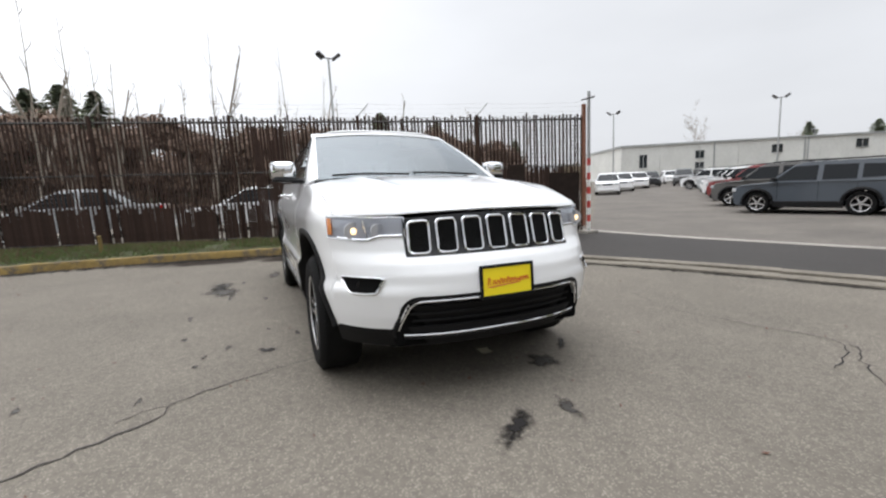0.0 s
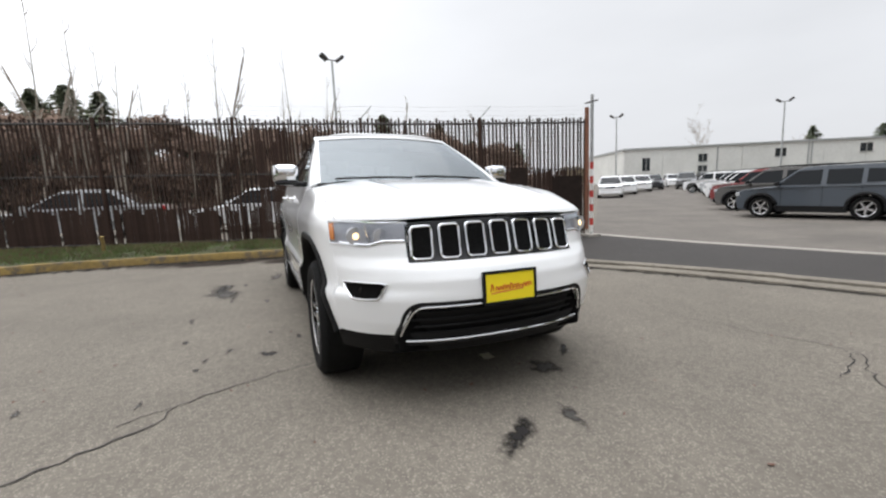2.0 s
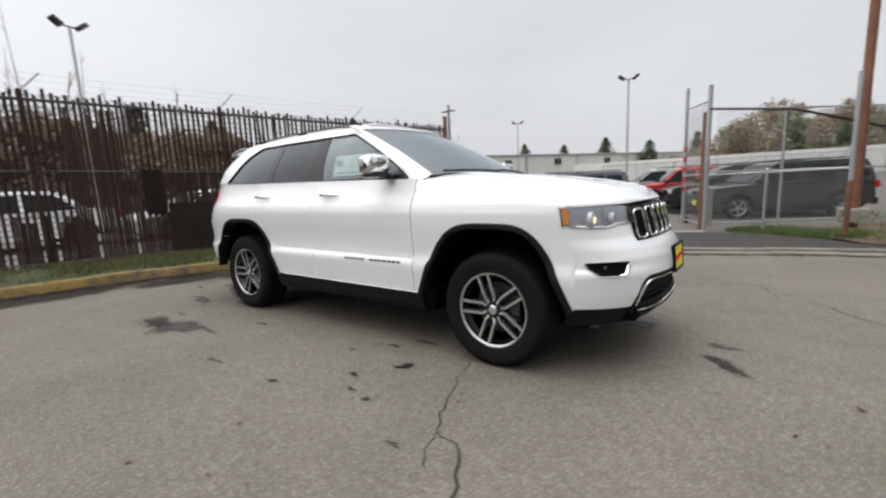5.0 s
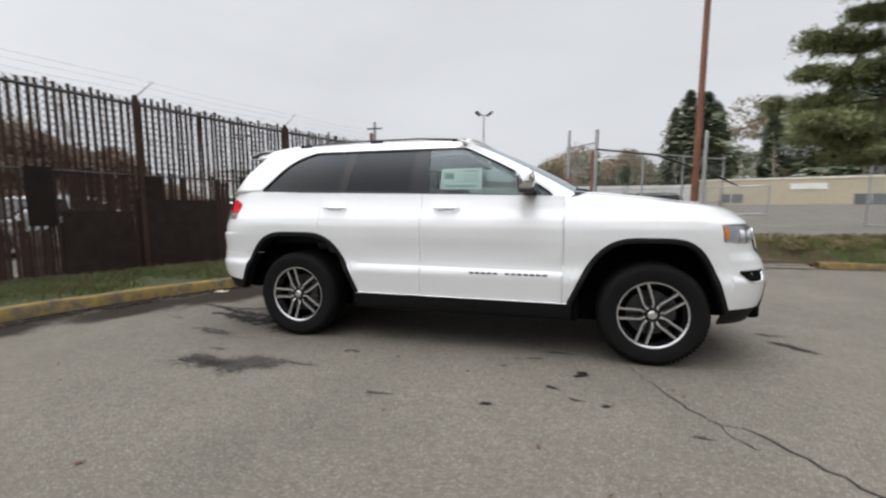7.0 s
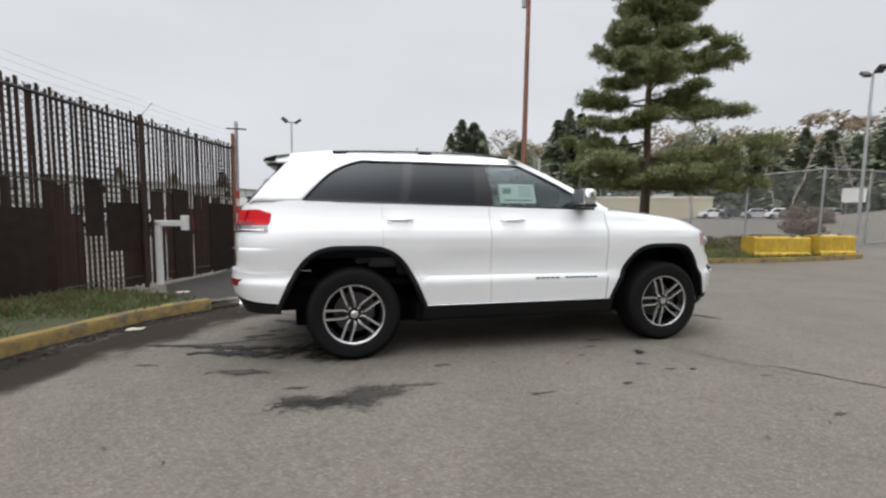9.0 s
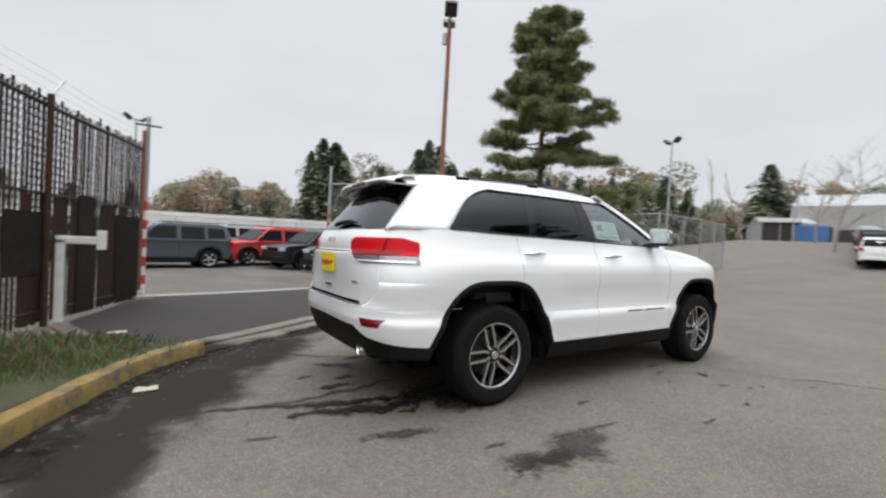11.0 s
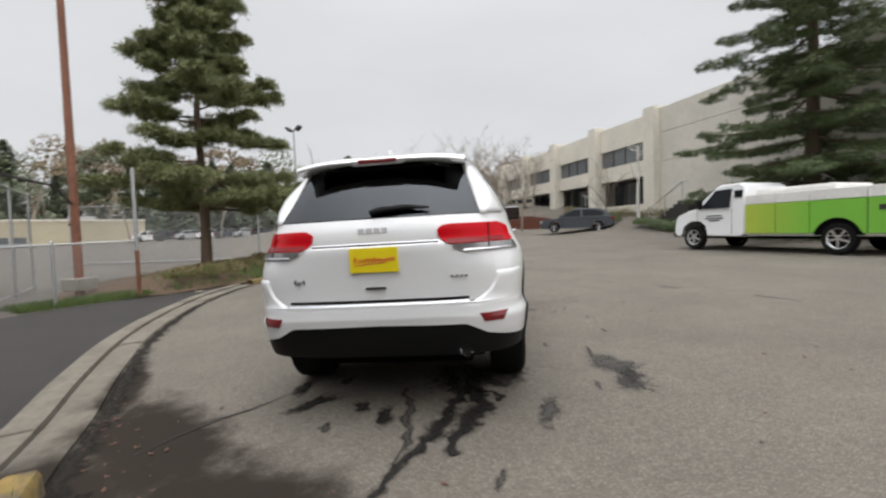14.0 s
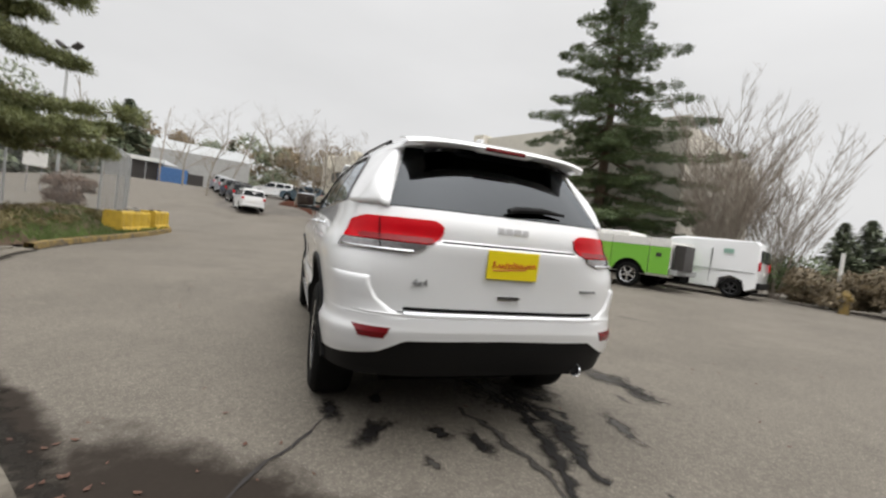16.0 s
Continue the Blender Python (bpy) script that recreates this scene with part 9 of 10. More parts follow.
def service_truck():
    t = thing("service_truck", "white service truck with lime green locker sides", "truck", at_place(8.5, -9.1, 0.91, 0.41) @ Matrix.Scale(0.98, 4))
    W = 2.05
    ax, bx, r = 2.1, -2.0, 0.39
    green = mat("lime_green_wrap", (0.2, 0.5, 0.05), 0.45, coat=0.2)
    gt = green.node_tree
    gco = gt.nodes.new("ShaderNodeTexCoord")
    gse = gt.nodes.new("ShaderNodeSeparateXYZ")
    gt.links.new(gco.outputs["Object"], gse.inputs[0])
    gmr = gt.nodes.new("ShaderNodeMapRange")
    gmr.inputs["From Min"].default_value, gmr.inputs["From Max"].default_value = 0.35, -1.5
    gt.links.new(gse.outputs[0], gmr.inputs["Value"])
    grp = gt.nodes.new("ShaderNodeValToRGB")
    grp.color_ramp.elements[0].color = (0.42, 0.50, 0.06, 1)
    grp.color_ramp.elements[1].color = (0.17, 0.46, 0.045, 1)
    gt.links.new(gmr.outputs[0], grp.inputs[0])
    gt.links.new(grp.outputs[0], gt.nodes["Principled BSDF"].inputs["Base Color"])
    steel = mat("dull_steel_rim", (0.42, 0.42, 0.41), 0.5, 0.3, vary=0.2)
    bm = bmesh.new()
    cab = [(0.35, 0.5), (0.35, 1.55), (0.42, 1.95), (0.6, 2.06), (1.25, 2.05), (1.42, 1.98), (2.05, 1.35), (2.35, 1.27), (2.75, 1.12), (2.86, 0.95), (2.9, 0.55), (2.8, 0.42),
           (ax + 0.52, 0.42), (ax + 0.46, 0.72), (ax + 0.2, 0.9), (ax - 0.2, 0.9), (ax - 0.46, 0.72), (ax - 0.52, 0.42), (0.45, 0.42)]
    extrude_profile(bm, cab, W, 0.06, 0.0, lambda z: 0.16 * max(0, (z - 1.3) / 0.75))
    part("cab", bm, M_BODY, t, smooth=True, angle=28)
    for sd in (-1, 1):
        bm = bmesh.new()
        vs = []
        for o in (0.004, 0.03):
            vs.append([bm.verts.new((x, sd * (W / 2 - 0.16 * max(0, (z - 1.3) / 0.75) + o - 0.016), z)) for x, z in ((0.85, 1.32), (1.85, 1.32), (1.38, 1.88), (0.85, 1.9))])
        for q in range(4):
            bm.faces.new((vs[0][q], vs[0][(q + 1) % 4], vs[1][(q + 1) % 4], vs[1][q]))
        bm.faces.new(vs[0])
        bm.faces.new(vs[1])
        part("door_window", bm, M_CARGLASS, t)
        bm = bmesh.new()
        add_box(bm, (0.6, sd * (W / 2 - 0.09), 1.72), (0.26, 0.03, 0.22), 0.02)
        part("rear_quarter_window", bm, M_CARGLASS, t)
        bm = bmesh.new()
        add_box(bm, (1.75, sd * (W / 2 + 0.16), 1.45), (0.1, 0.2, 0.3), 0.03)
        part("door_mirror", bm, M_BLACKPL, t)
        bm = bmesh.new()
        add_box(bm, (2.82, sd * 0.78, 0.98), (0.12, 0.3, 0.2), 0.03)
        part("headlight", bm, M_HLAMP, t)
        for x in (0.75, 1.95):
            bm = bmesh.new()
            add_box(bm, (x, sd * (W / 2 + 0.001), 0.9), (0.01, 0.004, 0.8))
            part("door_gap", bm, M_DARK, t)
        for k, (w, z) in enumerate(((0.5, 1.08), (0.62, 1.0), (0.4, 0.93))):
            bm = bmesh.new()
            add_box(bm, (1.35, sd * (W / 2 + 0.002), z), (w, 0.004, 0.035))
            part("lettering_bar", bm, M_BLACKPL, t)
        for x in (ax, bx):
            simple_wheel(t, x, sd * (W / 2 - 0.1), r, sd, steel if x > 0 else M_ALLOY)
        # cargo body side lockers
        for i, (x0, x1, z0) in enumerate(((0.3, -0.55, 0.52), (-0.56, -1.4, 0.52), (-1.41, -2.6, 1.0), (-2.61, -3.22, 0.52))):
            bm = bmesh.new()
            if z0 < 1:
                add_box(bm, ((x0 + x1) / 2, sd * (W / 2 + 0.02), (z0 + 1.36) / 2), (abs(x1 - x0) - 0.012, 0.05, 1.36 - z0), 0.012)
            else:
                up = [(x, 1.36) for x in np.linspace(x1 + 0.006, x0 - 0.006, 21)]
                low = [(x, max(0.52, r + math.sqrt(max(0, 0.52 ** 2 - (x - bx) ** 2)))) for x, _ in up]
                add_grid(bm, [[(p[0], sd * (W / 2 + 0.045), p[1] + (q[1] - p[1]) * k / 3) for k in range(4)] for p, q in zip(low, up)], 0.04, (bx, 0, 1.0))
                bw = bmesh.new()
                add_box(bw, (bx, sd * (W / 2 - 0.024), 0.72), (1.08, 0.008, 0.5))
                part("arch_shade", bw, M_DARK, t)
            part("locker_door", bm, green, t, "lime green locker door fading to yellow")
            bm = bmesh.new()
            add_box(bm, ((x0 + x1) / 2, sd * (W / 2 + 0.02), 1.50), (abs(x1 - x0) - 0.012, 0.05, 0.26), 0.012)
            part("upper_panel", bm, M_WHITEPAINT, t, "white upper side panel")
        bm = bmesh.new()
        add_box(bm, (-2.9, sd * (W / 2 + 0.05), 1.12), (0.16, 0.02, 0.12), 0.004)
        part("filler_flap", bm, M_DARKMETAL, t)
    bm = bmesh.new()
    add_box(bm, (-1.45, 0, 1.0), (3.5, W - 0.06, 1.1), 0.03)
    part("cargo_body", bm, M_WHITEPAINT, t)
    bm = bmesh.new()
    add_box(bm, (-0.8, 0, 1.70), (2.0, W * 0.75, 0.2), 0.08)
    part("roof_cover", bm, M_WHITEPAINT, t, "white rounded roof cover")
    bm = bmesh.new()
    vs = [bm.verts.new(p) for p in ((1.52, -0.8, 1.96), (1.52, 0.8, 1.96), (2.08, 0.86, 1.38), (2.08, -0.86, 1.38), (1.46, -0.8, 1.9), (1.46, 0.8, 1.9), (2.02, 0.86, 1.32), (2.02, -0.86, 1.32))]
    for f in ((0, 1, 2, 3), (7, 6, 5, 4), (0, 4, 5, 1), (1, 5, 6, 2), (2, 6, 7, 3), (3, 7, 4, 0)):
        bm.faces.new([vs[i] for i in f])
    part("windscreen", bm, M_CARGLASS, t)
    bm = bmesh.new()
    add_box(bm, (2.88, 0, 0.5), (0.16, W * 0.95, 0.2), 0.04)
    part("front_bumper", bm, M_BLACKPL, t)
    bm = bmesh.new()
    add_box(bm, (2.86, 0, 0.85), (0.08, 1.2, 0.3), 0.03)
    part("grille", bm, M_GLOSSBLK, t)
    bm = bmesh.new()
    add_box(bm, (-3.32, 0, 0.62), (0.25, W * 0.96, 0.16), 0.02)
    part("rear_bumper", bm, M_GALV, t)
    bm = bmesh.new()
    add_box(bm, (-3.42, 0.4, 1.08), (0.3, 0.9, 0.78), 0.02)
    part("tail_rack", bm, M_DARKMETAL, t, "dark folded lift rack at the tail")
    bm = bmesh.new()
    add_box(bm, (-0.4, 0, 0.45), (6.0, 0.9, 0.2), 0.02)
    part("chassis", bm, M_DARK, t)


service_truck()


def cargo_van():
    v = thing("cargo_van", "small white cargo van with dark rear windows", "van", at_place(6.75, -12.4, 0.91, 0.41) @ Matrix.Scale(0.92, 4))
    W = 1.8
    ax, bx, r = 1.45, -1.4, 0.33
    bm = bmesh.new()
    body = [(-2.12, 0.4), (-2.15, 0.95), (-2.1, 1.9), (-1.98, 2.0), (0.3, 2.02), (0.7, 1.95), (1.35, 1.3), (2.0, 1.08), (2.16, 0.85), (2.15, 0.4), (2.05, 0.28),
            (ax + 0.45, 0.28), (ax + 0.38, 0.62), (ax, 0.76), (ax - 0.38, 0.62), (ax - 0.45, 0.26), (bx + 0.45, 0.26), (bx + 0.38, 0.62), (bx, 0.76), (bx - 0.38, 0.62), (bx - 0.45, 0.28)]
    extrude_profile(bm, body, W, 0.06, 0.0, lambda z: 0.12 * max(0, (z - 1.0)))
    part("body", bm, M_BODY, v, smooth=True, angle=28)
    for sd in (-1, 1):
        bm = bmesh.new()
        add_box(bm, (-2.135, sd * 0.4, 1.5), (0.05, 0.66, 0.42), 0.03)
        part("rear_window", bm, M_CARGLASS, v)
        bm = bmesh.new()
        add_box(bm, (-2.14, sd * 0.84, 1.15), (0.06, 0.14, 0.3), 0.02)
        part("tail_light", bm, M_REDLENS, v)
        bm = bmesh.new()
        add_box(bm, (0.75, sd * (W / 2 - 0.06), 1.45), (0.8, 0.03, 0.4), 0.02)
        part("door_window", bm, M_CARGLASS, v)
        for x in (0.25, -0.7):
            bm = bmesh.new()
            add_box(bm, (x, sd * (W / 2 + 0.001 - 0.03), 1.05), (0.01, 0.06, 1.2))
            part("door_gap", bm, M_DARK, v)
        bm = bmesh.new()
        add_box(bm, (-0.9, sd * (W / 2 - 0.0), 0.92), (2.2, 0.02, 0.03))
        part("rub_strip", bm, M_GALV, v)
        bm = bmesh.new()
        add_box(bm, (-1.2, sd * (W / 2 - 0.05), 1.6), (0.3, 0.02, 0.16))
        part("blue_mark", bm, M_PRINT, v)
        for x in (ax, bx):
            simple_wheel(v, x, sd * (W / 2 - 0.1), r, sd, M_DKALLOY)
    bm = bmesh.new()
    add_box(bm, (-2.14, 0, 0.5), (0.12, W * 0.97, 0.22), 0.04)
    part("rear_bumper", bm, M_BLACKPL, v)
    bm = bmesh.new()
    add_box(bm, (-2.16, 0.1, 0.92), (0.02, 0.4, 0.12), 0.004)
    part("plate", bm, M_WHITEPAINT, v)
    bm = bmesh.new()
    add_box(bm, (0, 0, 0.34), (3.9, W * 0.7, 0.2), 0.03)
    part("underbody", bm, M_DARK, v)


cargo_van()


# ---- buildings ----
M_STUCCO = mat("beige_concrete", (0.70, 0.66, 0.57), 0.9, vary=0.12, scale=5, stain=0.2, bump=0.15, bscale=40)
M_STUCCO2 = mat("grey_tilt_panel", (0.62, 0.59, 0.52), 0.9, vary=0.12, scale=4, stain=0.2, bump=0.15, bscale=40)
M_PALEWALL = mat("pale_metal_wall", (0.62, 0.62, 0.59), 0.7, vary=0.12, scale=2, stain=0.2)
M_TANWALL = mat("tan_wall", (0.46, 0.41, 0.30), 0.9, vary=0.12, scale=2, stain=0.15)
M_PANE = mat("office_glass", (0.03, 0.035, 0.04), 0.08, coat=0.6)
# window glass with the sky's reflection put into a lighter base colour
M_SKYPANE = mat("sky_toned_office_glass", (0.13, 0.14, 0.15), 0.12, coat=0.3, vary=0.2, scale=1.5)
M_WHITEBARK = mat("white_birch_bark", (0.62, 0.60, 0.56), 0.8, vary=0.25, scale=10, stain=0.3)
M_SHED = mat("grey_shed_cladding", (0.34, 0.34, 0.33), 0.8, vary=0.2, scale=2)
M_MULCH = mat("red_brown_mulch", (0.052, 0.018, 0.010), 0.95, vary=0.6, scale=3, stain=0.4, bump=0.8, bscale=12, spec=0.08)


def wall_box(name, a, b, z0, z1, depth, material, parent, side=1):
    """A slab between two plan points; depth to the side away from the lot."""
    ax, ay, bx, by = *a, *b
    l = math.hypot(bx - ax, by - ay)
    nx, ny = side * -(by - ay) / l, side * (bx - ax) / l
    bm = bmesh.new()
    vs = [bm.verts.new((x, y, z)) for z in (z0, z1) for x, y in ((ax, ay), (bx, by), (bx + nx * depth, by + ny * depth), (ax + nx * depth, ay + ny * depth))]
    for f in ((0, 1, 5, 4), (1, 2, 6, 5), (2, 3, 7, 6), (3, 0, 4, 7), (4, 5, 6, 7), (3, 2, 1, 0)):
        bm.faces.new([vs[i] for i in f])
    return part(name, bm, material, parent)


def office_building():
    C, E, S = Vector((25.43, -12.02)), Vector((45.43, -4.12)), Vector((12.2, -17.25))
    u = (E - C).normalized()
    n = Vector((u.y, -u.x))            # away from the lot
    at = lambda s, o=0.0: tuple(C + u * s + n * o)
    ob = thing("office_building", "beige two-storey concrete office building with window bays", "building")
    top, base = 8.85, 0.3
    # plain panels of the long flank
    back = (S - C).length
    k = 0
    s = 0.0
    while s > -back:
        e = max(-back, s - 7.4)
        for z0, z1 in ((base, 5.3), (5.33, 7.2), (7.23, 8.85)):
            wall_box("wall_panel", at(e + 0.012), at(s - 0.012), z0, z1, 0.3, M_STUCCO2, ob, -1)
        s = e
    wall_box("flank_mass", at(-back, 0.32), at(-0.12, 0.32), base, 8.4, 12, M_STUCCO2, ob, -1)
    wall_box("rear_mass", at(-0.1, 1.9), at(26, 1.9), base, 8.4, 10.4, M_STUCCO2, ob, -1)
    wall_box("flat_roof", at(-0.1, 0.42), at(26, 0.42), 8.1, 8.35, 1.47, M_STUCCO2, ob, -1)
    wall_box("floor_slab", at(-0.1, 0.42), at(26, 0.42), 4.75, 5.05, 1.47, M_STUCCO2, ob, -1)
    # piers and bays
    for i in range(5):
        s = i * 6.4
        wall_box("pier", at(s - 0.1, -0.5), at(s + 0.9, -0.5), base, top + 0.15, 0.95, M_STUCCO, ob, -1)
        if i == 4:
            break
        a, b = s + 0.9, s + 6.3
        wall_box("parapet", at(a), at(b), 6.95, top - 0.15, 0.4, M_STUCCO, ob, -1)
        wall_box("spandrel", at(a), at(b), 4.55, 5.65, 0.4, M_STUCCO, ob, -1)
        wall_box("plinth", at(a), at(b), base, 2.6, 0.4, M_STUCCO, ob, -1)
        for z0, z1, o in ((5.65, 6.95, 0.22), (2.6, 4.55, 1.3)):
            w = wall_box("window_pane", at(a, o), at(b, o), z0, z1, 0.05, M_SKYPANE if z0 > 5 else M_PANE, ob, -1)
            for q in range(1, 4):
                x = a + (b - a) * q / 4
                wall_box("mullion", at(x - 0.03, o - 0.05), at(x + 0.03, o - 0.05), z0, z1, 0.09, M_DARKMETAL, w, -1)
    # entry stairs with rails: one to the first bay, one with a dark landing on the flank
    for s0, run, lab in ((2.6, 1, "concrete entry stair with a steel handrail"), (-1.6, -1, "side stair with a dark landing and steel handrail")):
        st = thing("entry_stair", lab, "stair")
        wide = (lambda p, q, *rest: wall_box("step", *((p, q) if run > 0 else (q, p)), *rest))
        for i in range(8):
            wide(at(s0 + run * i * 0.32, -2.2), at(s0 + run * 3.0, -2.2), 1.0 + i * 0.18, 1.18 + i * 0.18, 1.5, M_CONC if run > 0 else M_DARKMETAL, st, -1)
        p = lambda s, z: (*at(s0 + run * s, -2.2), z)
        for q in ([p(0, 2.1), p(2.6, 3.5), p(3.0, 3.5)], [p(0, 1.0), p(0, 2.1)], [p(2.6, 2.2), p(2.6, 3.5)], [p(1.3, 1.6), p(1.3, 2.8)]):
            bm = bmesh.new()
            add_tube(bm, q, 0.03, 6)
            part("handrail", bm, M_GALV, st)
    foot = lambda s, o: (*at(s, o), max(gz(*at(s, o)), 0) + 0.7 * smooth_step(-6, 0, s))
    r = random.Random(31)
    spots = [(*foot(r.uniform(a, b), -2.9 + r.uniform(-0.4, 0.3)), r.uniform(0.45, 0.7)) for a, b in ((-5.5, -2.0),) * 9 + ((0.4, 2.2),) * 5]
    shrub_mass("corner_shrubs", spots, 420, 0.07, M_FIR, "rounded dark green shrubs at the building's corner", "shrub", 15)
    # white-barked tree before the first bay
    bi = thing("birch_tree", "white-barked leafless birch before the office windows", "tree", pose(23.43, -10.02, foot(-1.2, -2.6)[2] - 0.1))
    bm = bmesh.new()
    add_tube(bm, [(0, 0, 0), (0.02, 0.03, 1.5), (0, -0.03, 3.2), (0.04, 0.0, 4.9)], [0.11, 0.10, 0.085, 0.06], 10)
    part("trunk", bm, M_WHITEBARK, bi, smooth=True)
    for z, a, l in ((2.7, 2.6, 1.9), (3.9, 2.9, 1.7), (4.2, 3.2, 0.9), (4.6, 0.4, 0.9), (3.2, 5.6, 1.3), (4.8, 1.7, 0.8)):
        bm = bmesh.new()
        add_tube(bm, [(0, 0, z), (math.cos(a) * l * 0.55, math.sin(a) * l * 0.55, z + 0.08 * l), (math.cos(a) * l, math.sin(a) * l, z + 0.5 * l)], [0.045, 0.03, 0.012], 6)
        part("branch", bm, M_WHITEBARK, bi, smooth=True)
    # bank at its foot
    bm = bmesh.new()
    add_grid(bm, [[(lambda q: (q[0], q[1], max(gz(*q), 0) - 0.08 + (h + 0.08) * smooth_step(-6, 0, s)))(at(s, o)) for o, h in ((-6.5, -0.06), (-4, 0.2), (-2, 0.75), (0.3, 1.3))] for s in np.linspace(-6, 26, 30)])
    tagged(part("apron", bm, M_LOT, smooth=True), "grey asphalt apron rising to the building", "apron", kind="structure")


office_building()


def mulch_bed():
    bm = bmesh.new()
    rows = []
    for k in range(25):
        t = k / 24
        ax, ay = 27.2 + 9.5 * t, -6.2 + 9.2 * t - 2.0 * t * (1 - t)
        bx, by = 33.5 + 10 * t, -8.0 + 9.5 * t
        rows.append([(ax + (bx - ax) * q / 8, ay + (by - ay) * q / 8, gz(ax + (bx - ax) * q / 8, ay + (by - ay) * q / 8) + 0.62 * smooth_step(0, 0.6, q / 8) - 0.03 - 0.25 * (1 - smooth_step(0, 0.2, q / 8)) + 0.06 * noise.noise(Vector((ax + q, ay, 0)))) for q in range(9)])
    add_grid(bm, rows)
    tagged(part("mulch_bed", bm, M_MULCH, smooth=True), "red-brown mulch bank with bare young trees", "bed", kind="structure")
    bm = bmesh.new()
    add_grid(bm, [[(x, y, gz(x, y) - 0.05 + 0.435 * smooth_step(33, 38, x) * (1 - smooth_step(4.5, 8, y))) for x in np.linspace(33, 54, 22)] for y in np.linspace(-8, 8, 17)])
    tagged(part("upper_bay", bm, M_FARLOT), "raised parking bay behind the mulch bank", "parking", kind="structure")


mulch_bed()


def warehouse():
    A, B = Vector((-63, 69)), Vector((-8, 168.6))
    u = (B - A).normalized()
    n = Vector((-u.y, u.x))
    at = lambda s, o=0.0: tuple(A + u * s + n * o)
    L = (B - A).length
    ob = thing("warehouse", "long pale metal warehouse with small windows", "warehouse")
    z0, z1 = -0.6, 6.5
    s = 0.0
    while s < L:
        e = min(L, s + 7.6)
        wall_box("wall_panel", at(s + 0.03), at(e - 0.03), z0, z1, 0.3, M_PALEWALL, ob, 1)
        s = e
    wall_box("mass", at(0, 0.3), at(L, 0.3), z0, z1 - 0.05, 30, M_PALEWALL, ob, 1)
    wall_box("roof_edge", at(-0.3, -0.3), at(L + 0.3, -0.3), z1, z1 + 0.35, 30.6, M_GALV, ob, 1)
    for s, z, w, h in ((3.6, 2.2, 1.5, 2.6), (14.5, 3.6, 1.7, 1.5), (14.5, 1.6, 1.7, 1.2), (29, 3.9, 2.0, 1.6), (44.5, 4.1, 2.2, 1.6), (62, 4.1, 2.2, 1.6), (80, 4.1, 2.2, 1.6)):
        wd = wall_box("window", at(s, -0.05), at(s + w, -0.05), z, z + h, 0.08, M_PANE, ob, 1)
        wall_box("mullion", at(s + w / 2 - 0.06, -0.1), at(s + w / 2 + 0.06, -0.1), z, z + h, 0.06, M_GALV, wd, 1)
        wall_box("sill", at(s - 0.1, -0.15), at(s + w + 0.1, -0.15), z - 0.1, z, 0.15, M_GALV, wd, 1)
    for s in (18, 35, 35.6, 52, 70):
        wall_box("downpipe", at(s, -0.12), at(s + 0.25, -0.12), z0, z1, 0.12, M_GALV, ob, 1)


warehouse()


def tan_building():
    A, B = Vector((22.0, 72.2)), Vector((52.4, 49.4))
    u = (B - A).normalized()
    n = Vector((-u.y, u.x))
    L = (B - A).length
    at = lambda s, o=0.0: tuple(A + u * s + n * o)
    ob = thing("tan_building", "low tan flat-roofed building across the yard", "building")
    wall_box("wall", at(0), at(L), -0.8, 3.8, 12, M_TANWALL, ob, 1)
    wall_box("parapet", at(-0.1, -0.1), at(L + 0.1, -0.1), 3.8, 4.05, 12.2, M_STUCCO, ob, 1)
    for s in (3.0, 18.0, 22.5):
        w = wall_box("window", at(s, -0.04), at(s + 3.0, -0.04), 0.5, 1.8, 0.08, M_SKYPANE, ob, 1)
        wall_box("mullion", at(s + 1.45, -0.08), at(s + 1.55, -0.08), 0.5, 1.8, 0.05, M_WHITEPAINT, w, 1)
    wall_box("sign_board", at(11.5, -0.12), at(15.4, -0.12), 2.4, 3.2, 0.12, M_WHITEPAINT, ob, 1)
    wall_box("roof_unit", at(L - 8, 4), at(L - 5, 4), 3.9, 4.6, 2, M_GALV, ob, 1)
    # low pale wall along the far side of the yard
    w = tagged(new("boundary_wall"), "low pale boundary wall across the yard", "wall", kind="structure")
    a, b = Vector((-30, 90)), Vector((21.6, 72.6))
    for k in range(10):
        p, q = a.lerp(b, k / 10), a.lerp(b, (k + 0.98) / 10)
        wall_box("wall_panel", tuple(p), tuple(q), -0.6, 3.3, 0.3, M_PALEWALL, w, 1)


tan_building()


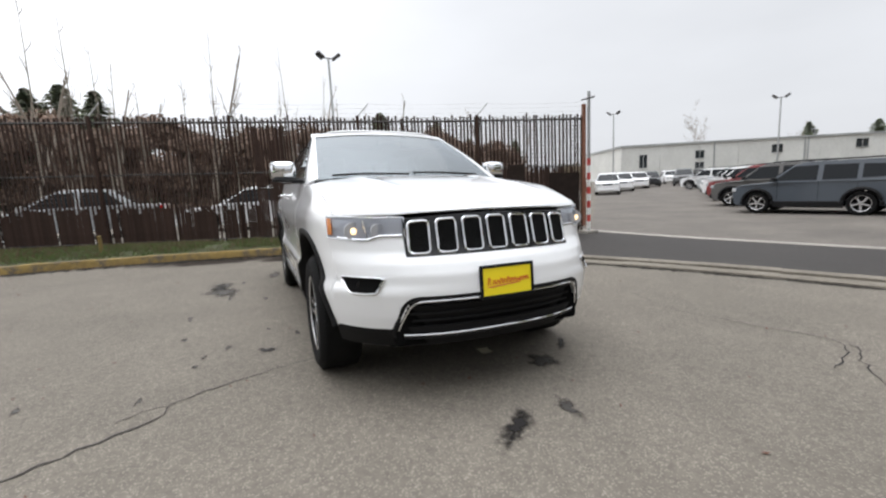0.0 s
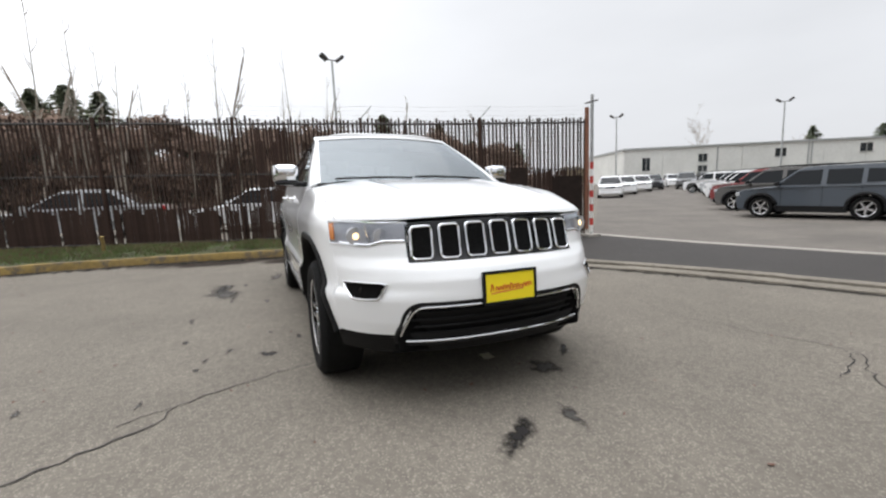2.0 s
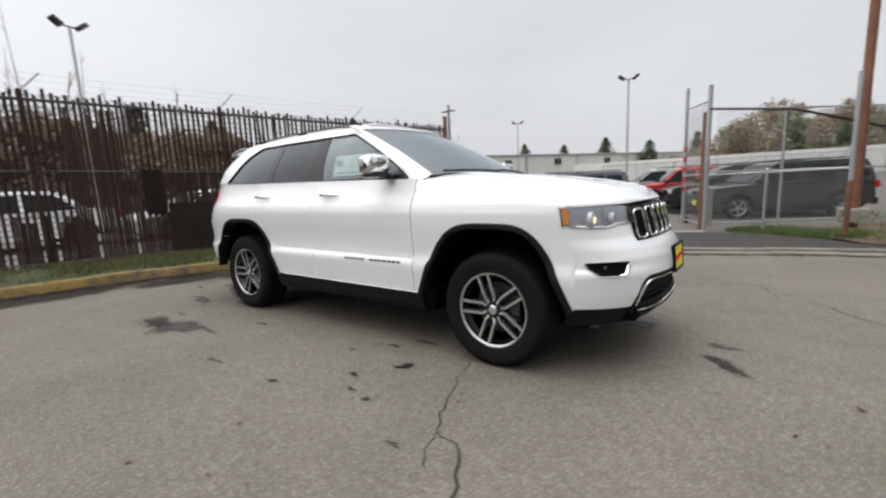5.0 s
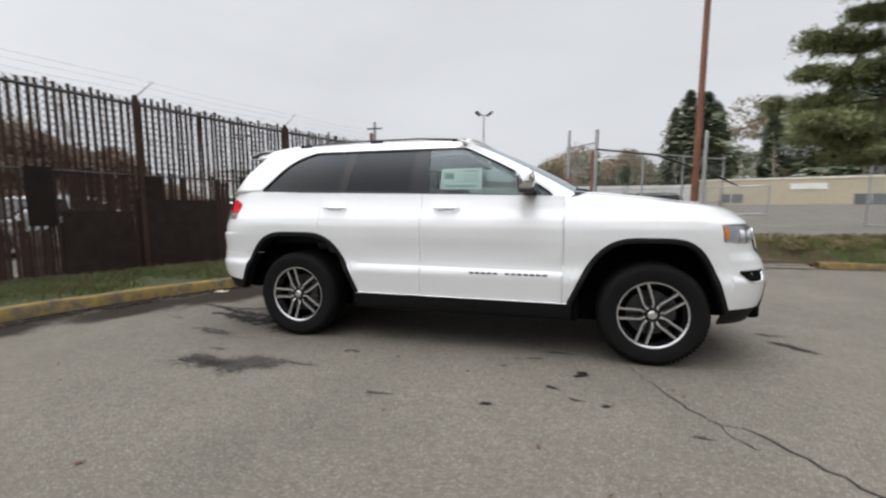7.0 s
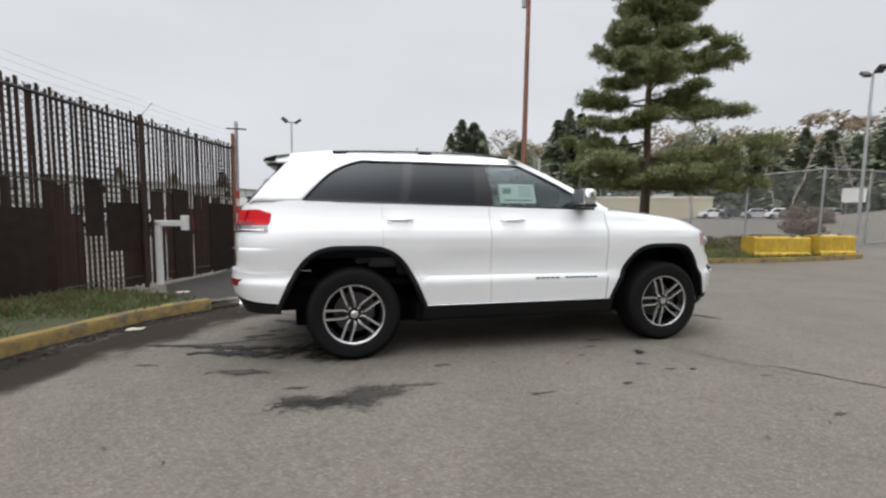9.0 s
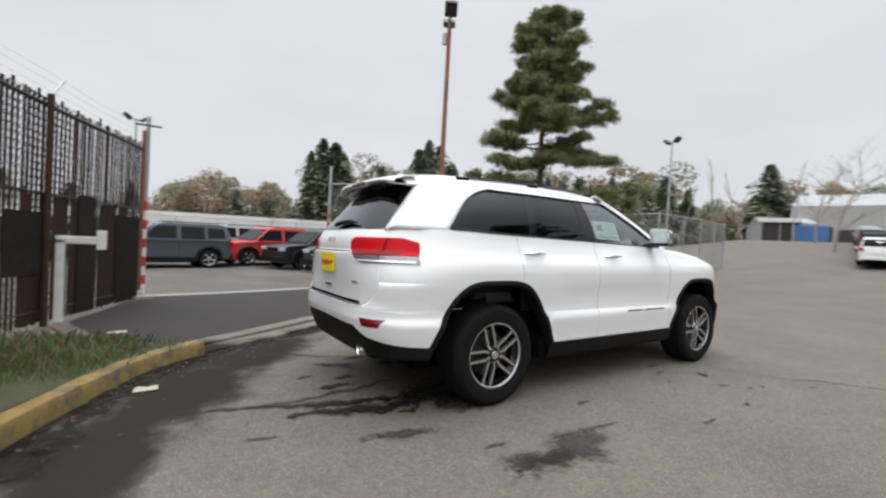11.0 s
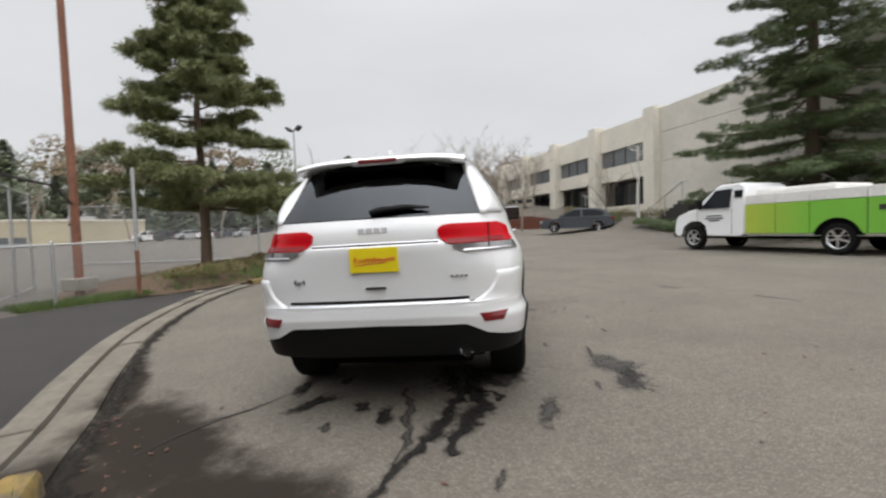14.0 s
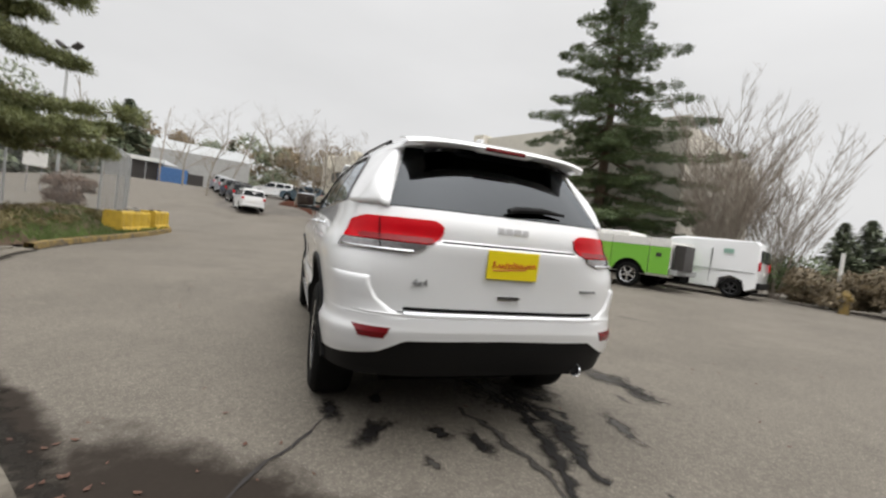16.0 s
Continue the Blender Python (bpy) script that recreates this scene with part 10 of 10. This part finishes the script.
def far_sheds():
    for (ax, ay, bx, by, h, mt, nm) in ((77.5, 23.5, 80.5, 9, 8.5, M_SHED, "pale grey warehouse far along the road"), (66, 23, 69, 17.5, 4.2, M_SHED, "small grey shed far along the road")):
        ob = thing("far_shed", nm, "warehouse")
        z = gz(ax, ay) - 0.4
        wall_box("wall", (ax, ay), (bx, by), z, z + h * 0.72, 14, mt, ob, 1)
        l = math.hypot(bx - ax, by - ay)
        nx, ny = -(by - ay) / l, (bx - ax) / l
        bm = bmesh.new()
        q = [(ax - 0.4, ay), (bx + 0.4, by)]
        vs = [bm.verts.new(p) for p in ((ax, ay, z + h * 0.72), (bx, by, z + h * 0.72), (bx + nx * 7, by + ny * 7, z + h), (ax + nx * 7, ay + ny * 7, z + h), (bx + nx * 14, by + ny * 14, z + h * 0.72), (ax + nx * 14, ay + ny * 14, z + h * 0.72))]
        for f in ((0, 1, 2, 3), (3, 2, 4, 5), (0, 3, 5), (1, 4, 2), (0, 5, 4, 1)):
            bm.faces.new([vs[i] for i in f])
        part("roof", bm, M_GALV, ob)
        for k in range(4):
            t = (k + 0.5) / 4
            x, y = ax + (bx - ax) * t, ay + (by - ay) * t
            wall_box("bay_door", (x - nx * 0.05, y - ny * 0.05), (x - nx * 0.05 + (bx - ax) / l * 2.2, y - ny * 0.05 + (by - ay) / l * 2.2), z, z + 2.6, 0.1, M_DARKMETAL, ob, 1)


far_sheds()
# yard posts at the edge of the brambles
for x, y, h in ((4.6, -16.4, 1.9), (2.9, -17.4, 1.9), (1.0, -18.2, 1.9)):
    t = thing("marker_post", "white painted pipe post at the lot's edge", "post", group="edge posts")
    pipe("pipe", (x, y), h, 0.06, M_WHITEPAINT, t)
hy = thing("hydrant", "yellow fire hydrant at the lot's edge", "hydrant")
x, y = 5.2, -17.6
z = gz(x, y)
bm = bmesh.new()
add_tube(bm, [(x, y, z - 0.1), (x, y, z + 0.05), (x, y, z + 0.06), (x, y, z + 0.5), (x, y, z + 0.52), (x, y, z + 0.62), (x, y, z + 0.7)], [0.16, 0.16, 0.1, 0.1, 0.13, 0.11, 0.03], 16)
part("barrel", bm, MY, hy, smooth=True)
for dx, dy in ((0.16, 0), (-0.16, 0), (0, 0.18)):
    bm = bmesh.new()
    add_tube(bm, [(x, y, z + 0.42), (x + dx, y + dy, z + 0.42)], 0.055, 10)
    part("outlet", bm, MY, hy, smooth=True)


def canopy_and_container():
    """A pale canopy and a blue container where the road climbs out of the lot."""
    z = gz(68, 19) - 0.1
    c = thing("canopy_shelter", "pale flat canopy over a dark bay by the road", "shelter")
    wall_box("roof_slab", (65.0, 23.0), (66.2, 18.6), z + 2.6, z + 3.1, 5, M_PALEWALL, c, 1)
    wall_box("back_wall", (65.9, 22.8), (67.1, 18.8), z - 0.2, z + 2.6, 3.8, M_DARKMETAL, c, 1)
    for q in (0.02, 0.5, 0.98):
        bm = bmesh.new()
        x, y = 65.3 + 1.2 * q, 22.8 - 4.1 * q
        add_tube(bm, [(x, y, z - 0.3), (x, y, z + 2.6)], 0.07, 8)
        part("post", bm, M_GALV, c)
    b = thing("storage_container", "blue steel storage container by the road", "container")
    blue = mat("blue_container_paint", (0.06, 0.16, 0.36), 0.6, vary=0.2, scale=3)
    wall_box("body", (64.9, 18.9), (65.9, 15.6), z - 0.2, z + 2.1, 2.2, blue, b, 1)
    for k in range(12):
        wall_box("rib", (64.87 + 1.0 * k / 12, 18.9 - 3.3 * k / 12), (64.87 + 1.0 * (k + 0.5) / 12, 18.9 - 3.3 * (k + 0.5) / 12), z - 0.15, z + 2.05, 0.06, blue, b, -1)


canopy_and_container()
